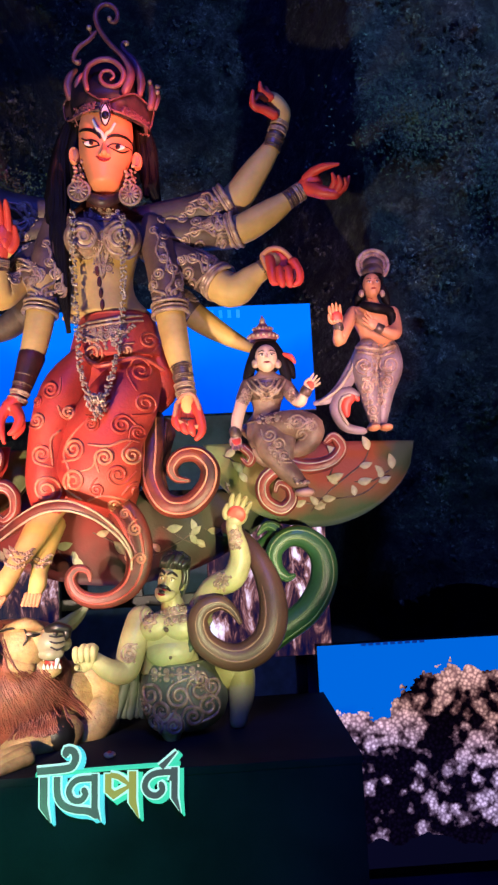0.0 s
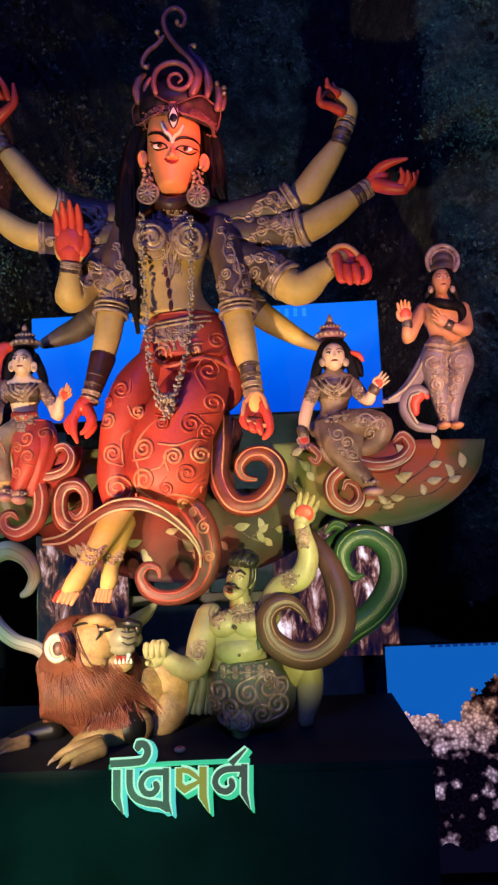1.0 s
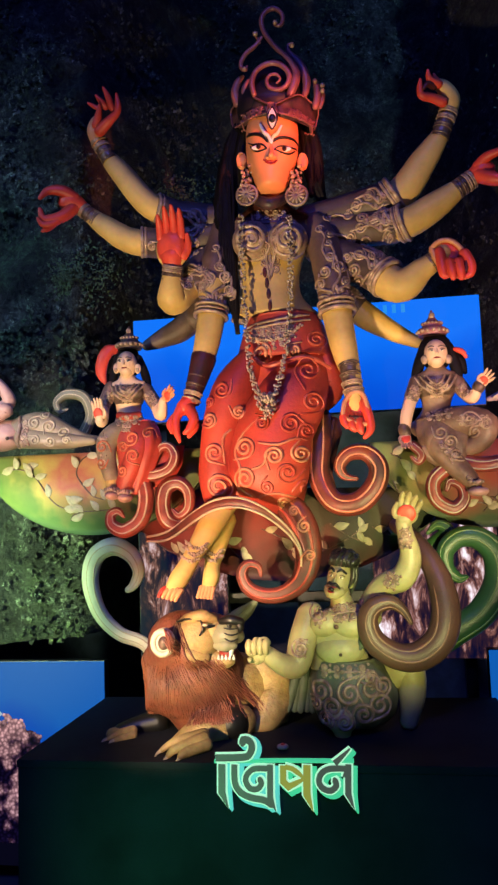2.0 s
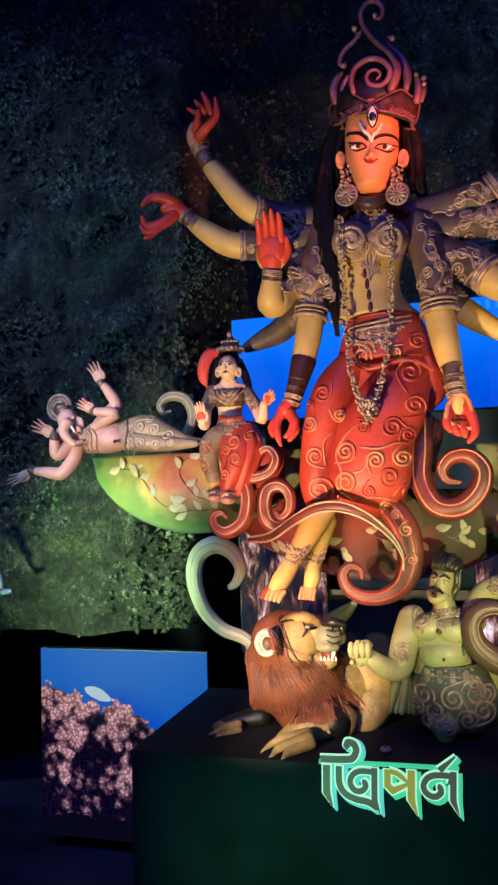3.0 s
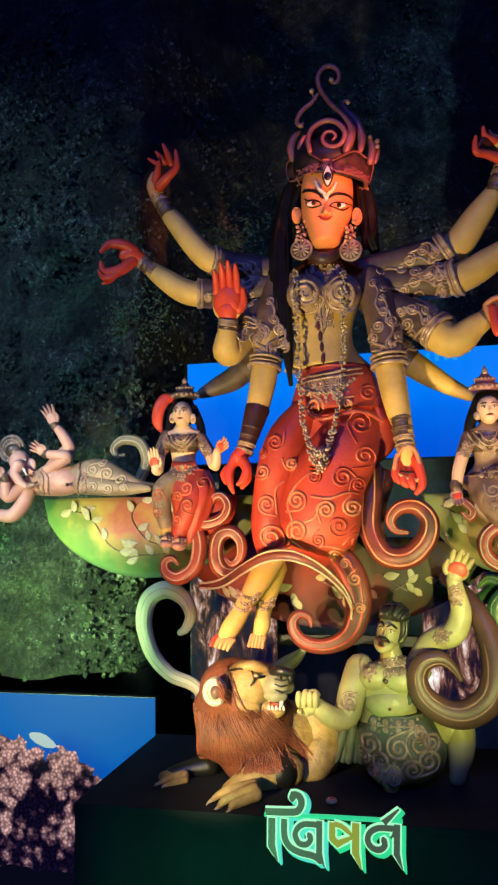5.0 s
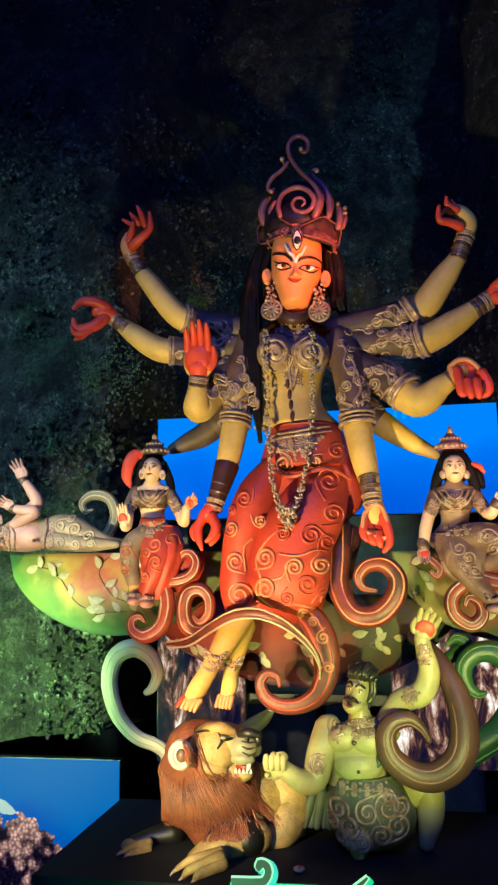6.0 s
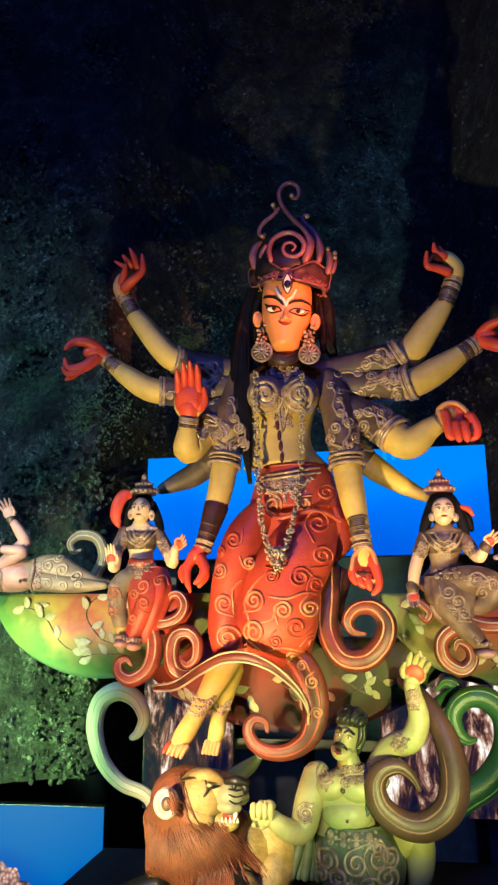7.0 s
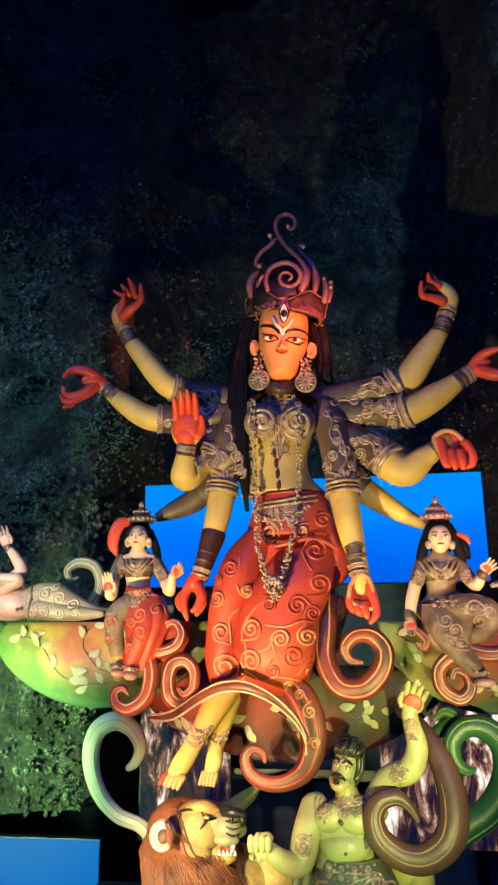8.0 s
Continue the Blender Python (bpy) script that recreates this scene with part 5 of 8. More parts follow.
    for pts, rr in (([(-0.091, 4.05, 3.729), (-0.067, 4.05, 3.779), (-0.057, 4.06, 3.842), (-0.087, 4.06, 3.911), (-0.131, 4.07, 3.971), (-0.175, 4.08, 4.034), (-0.211, 4.09, 4.106), (-0.220, 4.09, 4.165), (-0.198, 4.09, 4.207), (-0.158, 4.09, 4.219), (-0.122, 4.09, 4.193), (-0.112, 4.09, 4.155), (-0.127, 4.09, 4.124), (-0.153, 4.09, 4.131), (-0.155, 4.09, 4.152)], [0.0189, 0.023, 0.0216, 0.0162, 0.014, 0.013, 0.013, 0.013, 0.0122, 0.0122, 0.0113, 0.0108, 0.0097, 0.0086, 0.0076]),
                    ([(-0.265, 4.04, 3.746), (-0.274, 4.04, 3.806), (-0.255, 4.04, 3.862), (-0.212, 4.04, 3.891), (-0.164, 4.04, 3.897), (-0.120, 4.04, 3.876), (-0.089, 4.04, 3.828), (-0.102, 4.04, 3.777), (-0.141, 4.04, 3.756), (-0.185, 4.04, 3.771), (-0.201, 4.04, 3.805), (-0.186, 4.04, 3.835), (-0.152, 4.04, 3.837), (-0.134, 4.04, 3.811), (-0.151, 4.04, 3.792)], [0.0122, 0.0135, 0.0135, 0.0135, 0.0135, 0.0135, 0.0135, 0.0122, 0.0113, 0.0108, 0.0097, 0.0086, 0.0076, 0.0065, 0.0054]),
                    ([(-0.224, 4.1, 4.081), (-0.260, 4.1, 4.038), (-0.302, 4.1, 4.008), (-0.329, 4.1, 3.969), (-0.333, 4.1, 3.934), (-0.310, 4.1, 3.916), (-0.304, 4.1, 3.936)], [0.0081, 0.0108, 0.0119, 0.0113, 0.0103, 0.0086, 0.007]), ([(-0.234, 4.1, 4.053), (-0.247, 4.1, 4.079), (-0.255, 4.1, 4.098)], [0.0068, 0.0068, 0.0081]),
                    ([(-0.020, 4.1, 3.750), (-0.009, 4.1, 3.807), (-0.020, 4.1, 3.868), (-0.046, 4.1, 3.925), (-0.081, 4.1, 3.965), (-0.097, 4.1, 3.997), (-0.087, 4.1, 4.023), (-0.071, 4.1, 4.012)], [0.0162, 0.0203, 0.0216, 0.0203, 0.0162, 0.0122, 0.0095, 0.0081]), ([(0.026, 4.14, 3.702), (0.039, 4.14, 3.760), (0.036, 4.14, 3.805), (0.026, 4.14, 3.839)], [0.0162, 0.0189, 0.0162, 0.0108]), ([(0.050, 4.16, 3.710), (0.064, 4.16, 3.762), (0.063, 4.16, 3.810)], [0.0108, 0.0135, 0.0095]),
                    ([(-0.369, 4.16, 3.778), (-0.378, 4.16, 3.840), (-0.362, 4.16, 3.893), (-0.335, 4.16, 3.923)], [0.0189, 0.0216, 0.0189, 0.0108]), ([(-0.321, 4.12, 3.776), (-0.322, 4.12, 3.830), (-0.301, 4.12, 3.875)], [0.0135, 0.0162, 0.0081])):
        s.tube(pts, rr, CROWN, 12, 4)
    for c, q in (((-0.253, 4.085, 4.093), 0.0135), ((-0.072, 4.085, 4.008), 0.0135), ((-0.151, 4.08, 4.136), 0.0122), ((0.032, 4.12, 3.826), 0.0122), ((0.067, 4.13, 3.804), 0.0135), ((0.066, 4.13, 3.777), 0.0122), ((-0.317, 4.09, 3.919), 0.0108)):
        s.ball(c, q, METAL, 10, 7)
    s.freeze()
    for a, b in (((-0.103, 3.633), (0.010, 3.621)), ((-0.218, 3.647), (-0.347, 3.673))):
        s.scrollwork(a, b, 0.0648, 0.006, CROWN, 4, 8)
    for k in range(12):
        u = k / 11
        for a, b in (((-0.147, 3.985, 3.601), (0.014, 4.18, 3.619)), ((-0.204, 3.985, 3.608), (-0.392, 4.21, 3.684))):
            p = Vector(a).lerp(Vector(b), u)
            s.ball(p - Vector((0, 0.008, 0)), 0.0059, CROWN_BAND, 7, 5)
    # third eye
    s.ball((-0.173, 3.972, 3.577), (0.027, 0.011, 0.054), WHITE, 16, 10)
    s.ball((-0.172, 3.962, 3.569), (0.0175, 0.009, 0.0216), BLACK, 12, 8)
    s.tube([(-0.171, 3.97, 3.633), (-0.196, 3.963, 3.578), (-0.175, 3.97, 3.520), (-0.148, 3.963, 3.572), (-0.171, 3.97, 3.633)], [0.0043] * 5, MAROON, 6, 4)
    # legs, feet and anklets
    s.tube([(-0.497, 4.16, 1.776), (-0.568, 4.08, 1.630), (-0.625, 4.03, 1.529), (-0.657, 4, 1.466), (-0.688, 3.97, 1.411), (-0.713, 3.94, 1.373)], [0.0729, 0.0594, 0.0432, 0.0432, 0.0459, 0.0324], SKIN, 16)
    s.tube([(-0.519, 4.26, 1.681), (-0.547, 4.18, 1.546), (-0.563, 4.14, 1.468), (-0.562, 4.1, 1.413), (-0.574, 4.07, 1.363)], [0.0594, 0.0459, 0.0378, 0.0405, 0.0297], SKIN, 16)
    for i in range(5):
        a, b = Vector((-0.739, 3.93, 1.380)).lerp(Vector((-0.661, 3.92, 1.369)), i / 4), Vector((-0.763, 3.9, 1.346)).lerp(Vector((-0.683, 3.89, 1.328)), i / 4)
        s.tube([a, a.lerp(b, 0.5) + Vector((0, 0, 0.006)), b], [0.0124, 0.0119, 0.0081], FLESH if i else PALM, 8, 3)
        a, b = Vector((-0.601, 4.05, 1.371)).lerp(Vector((-0.542, 4.05, 1.364)), i / 4), Vector((-0.612, 4.02, 1.327)).lerp(Vector((-0.548, 4.02, 1.321)), i / 4)
        s.tube([a, b], [0.0108, 0.0081], FLESH, 8, 3)
    for n, (a, m, b) in enumerate((((-0.670, 4.02, 1.562), (-0.613, 3.98, 1.521), (-0.568, 4.02, 1.548)), ((-0.658, 4.02, 1.582), (-0.599, 3.99, 1.548), (-0.559, 4.03, 1.574)), ((-0.677, 4, 1.519), (-0.633, 3.97, 1.496), (-0.597, 4, 1.504)), ((-0.601, 4.14, 1.509), (-0.549, 4.1, 1.486), (-0.513, 4.14, 1.509)), ((-0.597, 4.15, 1.538), (-0.545, 4.11, 1.515), (-0.505, 4.15, 1.536)))):
        s.beads([a, m, b], 0.0062, METAL, 0.9, 0.006, 7 + n)
    # skirt tails: a broad flap that ends in a spiral, and the coil at the hip
    s.ridged([(-0.250, 4.12, 1.779), (-0.158, 4.09, 1.709), (-0.107, 4.08, 1.603), (-0.099, 4.08, 1.486), (-0.139, 4.08, 1.384), (-0.225, 4.08, 1.329), (-0.320, 4.08, 1.326), (-0.388, 4.08, 1.364), (-0.412, 4.08, 1.429), (-0.379, 4.08, 1.470), (-0.331, 4.08, 1.456), (-0.322, 4.08, 1.414)], [0.0432, 0.0648, 0.0675, 0.0594, 0.0486, 0.0378, 0.0351, 0.0324, 0.027, 0.0216, 0.0162, 0.0081], TAIL, RELIEF, 18, 6, 0.5)
    s.ridged([(-0.026, 4.24, 2.174), (-0.030, 4.2, 2.017), (-0.035, 4.16, 1.865), (0.026, 4.12, 1.747), (0.135, 4.1, 1.732), (0.221, 4.1, 1.807), (0.242, 4.1, 1.900), (0.188, 4.1, 1.966), (0.110, 4.1, 1.964), (0.066, 4.1, 1.913), (0.084, 4.1, 1.862), (0.141, 4.1, 1.847)], [0.054, 0.0594, 0.054, 0.0513, 0.054, 0.0513, 0.0459, 0.0405, 0.0351, 0.0297, 0.0216, 0.0108], TAIL, RELIEF_LIT, 18, 6, 0.9)
    s.plate([(-0.055, 4.27, 2.199), (0.006, 4.27, 2.184), (0.066, 4.27, 2.153), (0.079, 4.27, 2.088), (0.047, 4.27, 1.992), (0.020, 4.27, 1.882), (0.048, 4.26, 1.771), (-0.021, 4.25, 1.740), (-0.080, 4.25, 1.830), (-0.089, 4.26, 2.026)], TAIL, 0.03, 0.04)
    for pts in ([(0.039, 4.24, 2.142), (0.020, 4.225, 2.017), (0.000, 4.225, 1.881)], [(-0.011, 4.24, 2.145), (-0.021, 4.21, 1.990), (-0.024, 4.22, 1.827)]):
        s.tube(pts, [0.0081, 0.0135, 0.0081], TAIL, 9, 5)
    # border of the skirt: a band between two cream cords
    edge = [(-0.879, 4.14, 1.598), (-0.755, 4.08, 1.615), (-0.608, 3.99, 1.698), (-0.503, 3.94, 1.746), (-0.393, 3.91, 1.754), (-0.305, 3.91, 1.726), (-0.234, 3.94, 1.678), (-0.164, 3.97, 1.607), (-0.125, 3.99, 1.530), (-0.125, 4.01, 1.465)]
    s.tube(edge, [0.0135, 0.0216, 0.0243, 0.0243, 0.0243, 0.0216, 0.0189, 0.0162, 0.0135, 0.0081], TAIL, 12, 5, 0.6)
    for d in (-1, 1):
        s.tube([Vector(p) + Vector((0, -0.012, d * q)) for p, q in zip(edge, (0.0108, 0.0189, 0.0216, 0.0216, 0.0216, 0.0189, 0.0162, 0.0135, 0.0108, 0.0054))], [0.0054] * 10, RIDGE, 8, 5)
    s.ridged([(-0.595, 4.14, 1.725), (-0.703, 4.12, 1.661), (-0.770, 4.1, 1.685), (-0.790, 4.1, 1.772), (-0.766, 4.1, 1.847), (-0.704, 4.1, 1.861), (-0.661, 4.1, 1.816), (-0.663, 4.1, 1.741), (-0.708, 4.1, 1.704), (-0.741, 4.1, 1.733)], [0.022, 0.033, 0.04, 0.04, 0.04, 0.034, 0.03, 0.026, 0.019, 0.011], COIL_RED, RIDGE, 14, 5)
    s.freeze()
    for c, q, w in (((-0.108, 1.637), 0.0324, 1), ((-0.088, 1.502), 0.027, -1), ((-0.153, 1.708), 0.0243, 1)):
        s.curl(c[0], c[1], q, 0.007, RELIEF_LIT, 1.7, c[0] * 40, w, tail=0.4)
    return s.make("goddess_statue")


tagged(goddess_statue(), "tall painted many-armed goddess statue in a red skirt with silver ornaments", "statue")


def small_face(s, at, w, h, skin, brow=True, eye=1.0):
    """Head with painted eyes, brows, nose and lips; the front is towards the hall."""
    x, y, z = at
    s.ball(at, (w, w * 1.05, h), skin, 18, 12)
    s.ball((x, y - w * 0.2, z - h * 0.5), (w * 0.68, w * 0.8, h * 0.55), skin, 14, 10)
    s.tube([(x, y - w * 1.0, z + h * 0.15), (x, y - w * 1.16, z - h * 0.18)], [w * 0.09, w * 0.15], skin, 8)
    for d in (-1, 1):
        e = (x + d * w * 0.42, y - w * 0.93, z + h * 0.08)
        s.ball(e, (w * 0.25 * eye, w * 0.09, h * 0.085 * eye), WHITE, 10, 6)
        s.ball((e[0], e[1] - w * 0.07, e[2]), (w * 0.10 * eye, w * 0.05, h * 0.085 * eye), BLACK, 8, 6)
        s.tube([(e[0] - w * 0.28, e[1] + w * 0.03, e[2] + h * 0.06), (e[0], e[1] - w * 0.05, e[2] + h * 0.13), (e[0] + w * 0.3, e[1] + w * 0.05, e[2] + h * 0.07)], [w * 0.03] * 3, BLACK, 6, 2)
        if brow:
            s.tube([(e[0] - w * 0.3, e[1], e[2] + h * 0.24), (e[0], e[1] - w * 0.04, e[2] + h * 0.32), (e[0] + w * 0.32, e[1] + w * 0.06, e[2] + h * 0.24)], [w * 0.04] * 3, BLACK, 6, 2)
    s.tube([(x - w * 0.26, y - w * 0.9, z - h * 0.42), (x, y - w * 1.02, z - h * 0.44), (x + w * 0.26, y - w * 0.9, z - h * 0.42)], [w * 0.05, w * 0.09, w * 0.05], LIP, 8, 3)


def tiara(s, at, w, material):
    """Tiered crown with a point and beads."""
    x, y, z = at
    s.loft([((x, y, z), w, w * 0.9), ((x, y, z + w * 0.3), w * 1.1, w), ((x, y, z + w * 0.55), w * 1.0, w * 0.9), ((x, y, z + w * 0.62), w * 0.74, w * 0.68), ((x, y, z + w * 0.95), w * 0.70, w * 0.62), ((x, y, z + w * 1.15), w * 0.42, w * 0.38), ((x, y, z + w * 1.5), w * 0.2, w * 0.2), ((x, y, z + w * 1.95), w * 0.05, w * 0.05)], material, 16, 3)
    s.ball((x, y - w * 0.2, z + w * 1.5), (w * 0.22, w * 0.15, w * 0.26), METAL, 8, 6)
    for i in range(9):
        a = math.pi + math.pi * i / 8
        s.ball((x + math.cos(a) * w * 1.08, y + math.sin(a) * w * 0.98, z + w * 0.3), w * 0.15, METAL, 7, 5)
        s.ball((x + math.cos(a) * w * 0.70, y + math.sin(a) * w * 0.64, z + w * 0.92), w * 0.11, METAL, 7, 5)


def gold_jewels(s, neck, w, seed):
    """Necklaces, laid in three falls on the chest."""
    x, z = neck
    for i in range(3):
        q = 0.5 + 0.35 * i
        pts = [(x - w * q, z + w * 0.15), (x - w * q * 0.6, z - w * 0.5 * q), (x, z - w * 0.8 * q), (x + w * q * 0.6, z - w * 0.5 * q), (x + w * q, z + w * 0.15)]
        s.lay(pts, 0.007, METAL, 0.7)
    s.scrollwork((x, z), (x, z - w * 1.1), w * 0.9, 0.006, METAL, 3, seed)


def fortune_goddess():
    s = Sculpt()
    s.loft([((-0.964, 4.12, 2.418), 0.03, 0.028), ((-0.962, 4.13, 2.387), 0.055, 0.036), ((-0.962, 4.14, 2.366), 0.102, 0.047), ((-0.964, 4.14, 2.314), 0.083, 0.055), ((-0.966, 4.15, 2.228), 0.061, 0.047), ((-0.962, 4.16, 2.165), 0.089, 0.066)], PALE, 18)
    s.loft([((-0.962, 4.138, 2.357), 0.097, 0.05), ((-0.963, 4.138, 2.313), 0.089, 0.061), ((-0.964, 4.145, 2.265), 0.069, 0.053)], BRONZE, 18)
    for c in ((-0.989, 4.095, 2.316), (-0.912, 4.095, 2.311)):
        s.ball(c, (0.039, 0.033, 0.036), BRONZE, 14, 9)
    small_face(s, (-0.956, 4.1, 2.46), 0.05, 0.064, PALE, True, 0.75)
    s.ball((-0.964, 4.145, 2.48), (0.064, 0.05, 0.085), HAIR, 16, 10)
    for pts in ([(-1.013, 4.13, 2.504), (-1.036, 4.14, 2.42), (-1.042, 4.13, 2.332), (-1.021, 4.12, 2.286)], [(-0.905, 4.13, 2.496), (-0.877, 4.14, 2.415), (-0.862, 4.13, 2.349), (-0.884, 4.12, 2.306)]):
        s.tube(pts, [0.018, 0.022, 0.018, 0.006], HAIR, 12, 4, 0.8, 0.06)
    tiara(s, (-0.951, 4.13, 2.54), 0.061, BRONZE)
    for e in ((-1.004, 4.08, 2.438), (-0.895, 4.08, 2.43)):
        s.ball(e, (0.016, 0.011, 0.027), PALE, 10, 7)
        s.ball((e[0], e[1] - 0.006, e[2] - 0.008), (0.010, 0.008, 0.012), METAL, 8, 6)
    # seat and legs
    s.ball((-0.954, 4.18, 2.134), (0.105, 0.094, 0.066), SARI, 18, 12)
    s.tube([(-0.953, 4.12, 2.147), (-1.001, 4.06, 2.117), (-1.04, 4.03, 2.067), (-1.038, 4.02, 1.982), (-1.017, 4.02, 1.898)], [0.05, 0.053, 0.05, 0.044, 0.036], GOLDCLOTH, 14)
    s.tube([(-0.904, 4.1, 2.126), (-0.88, 4.04, 2.046), (-0.912, 4.02, 1.95), (-0.949, 4.03, 1.874), (-0.965, 4.03, 1.814)], [0.055, 0.058, 0.053, 0.047, 0.036], SARI, 14)
    s.tube([(-1.017, 4.02, 1.898), (-1.016, 4.02, 1.848)], [0.03, 0.028], SKIN, 12)
    s.loft([((-0.929, 4.12, 2.175), 0.094, 0.072), ((-0.899, 4.07, 2.091), 0.111, 0.072), ((-0.89, 4.05, 1.992), 0.1, 0.066), ((-0.905, 4.05, 1.895), 0.078, 0.05), ((-0.916, 4.06, 1.812), 0.05, 0.033)], SARI, 36, 5, 0.07, 8)
    s.tube([(-0.993, 4.08, 2.203), (-0.937, 4.05, 2.189), (-0.893, 4.08, 2.201)], [0.019, 0.022, 0.019], SARI, 10)
    for f in ((-1.004, 3.99, 1.81), (-0.944, 4, 1.797)):
        s.ball(f, (0.033, 0.055, 0.022), PINK, 12, 8)
        s.beads([(f[0] - 0.028, f[1], f[2] + 0.025), (f[0], f[1] - 0.028, f[2] + 0.028), (f[0] + 0.028, f[1], f[2] + 0.025)], 0.009, METAL, 1.2, 0.006, 4)
    # arms
    for pts, r in (([(-1.05, 4.14, 2.357), (-1.076, 4.1, 2.267), (-1.073, 4.06, 2.177), (-1.081, 4.03, 2.175)], [0.033, 0.03, 0.028, 0.019]), ([(-0.877, 4.14, 2.34), (-0.815, 4.1, 2.252), (-0.778, 4.06, 2.19), (-0.757, 4.03, 2.26)], [0.033, 0.03, 0.03, 0.019])):
        s.tube(pts, r, PALE, 12)
        s.tube([Vector(pts[0]), Vector(pts[0]).lerp(Vector(pts[1]), 0.9)], [r[0] * 1.1, r[1] * 1.15], GREYCLOTH, 12)
    s.freeze()
    s.hand((-1.075, 4.03, 2.175), (-1.08, 4, 2.285), 0.058, PALE, 1, 0.02, 0.3, 0.0, PALM)
    s.hand((-0.757, 4.03, 2.258), (-0.68, 3.98, 2.305), 0.050, FLESH, -1, 0.2, 0.7, 0.15, PALM)
    gold_jewels(s, (-0.954, 2.346), 0.072, 21)
    for a, b in (((-1.038, 2.328), (-1.07, 2.258)), ((-0.854, 2.316), (-0.81, 2.24)), ((-1, 2.168), (-0.882, 2.171)), ((-1.044, 2.113), (-1.054, 1.943)), ((-0.963, 2.138), (-0.918, 2.136))):
        s.scrollwork(a, b, 0.061, 0.005, METAL, 3, int(a[0] * 100))
    for x, z, q, w in ((-0.905, 2.078, 0.036, 1), (-0.893, 1.993, 0.036, -1), (-0.948, 1.925, 0.03, 1), (-1.046, 2.042, 0.033, 1), (-1.054, 1.963, 0.028, -1), (-0.832, 2.103, 0.03, 1), (-0.951, 2.038, 0.028, -1)):
        s.curl(x, z, q, 0.006, SARI_EDGE, 1.5, x * 30, w, tail=0.4)
    # spread skirt end, veil end and skirt tails
    s.plate([(-0.928, 4.09, 2.085), (-0.854, 4.09, 2.059), (-0.773, 4.1, 2.045), (-0.685, 4.11, 2.044), (-0.699, 4.11, 1.954), (-0.737, 4.1, 1.879), (-0.822, 4.09, 1.849), (-0.904, 4.08, 1.841), (-0.941, 4.07, 1.941)], SARI, 0.03, 0.02)
    s.tube([(-1.027, 4.18, 2.555), (-1.07, 4.16, 2.549), (-1.099, 4.15, 2.499), (-1.107, 4.15, 2.432), (-1.084, 4.15, 2.378)], [0.019, 0.033, 0.033, 0.028, 0.008], PALM, 12, 4, 0.5)
    s.ridged([(-0.913, 4.06, 1.929), (-0.824, 4.05, 1.904), (-0.744, 4.05, 1.928), (-0.714, 4.05, 1.987), (-0.741, 4.05, 2.035), (-0.781, 4.05, 2.029), (-0.793, 4.05, 1.991)], [0.03, 0.033, 0.03, 0.028, 0.022, 0.019, 0.008], COIL_RED, RIDGE, 12, 5)
    s.ridged([(-0.895, 4.06, 1.923), (-0.858, 4.05, 1.811), (-0.879, 4.04, 1.696), (-0.961, 4.04, 1.643), (-1.024, 4.04, 1.671), (-1.029, 4.04, 1.721), (-0.993, 4.04, 1.737), (-0.965, 4.04, 1.709)], [0.039, 0.039, 0.039, 0.036, 0.03, 0.025, 0.019, 0.008], COIL_RED, RIDGE, 12, 5)
    return s.make("seated_goddess_statue")


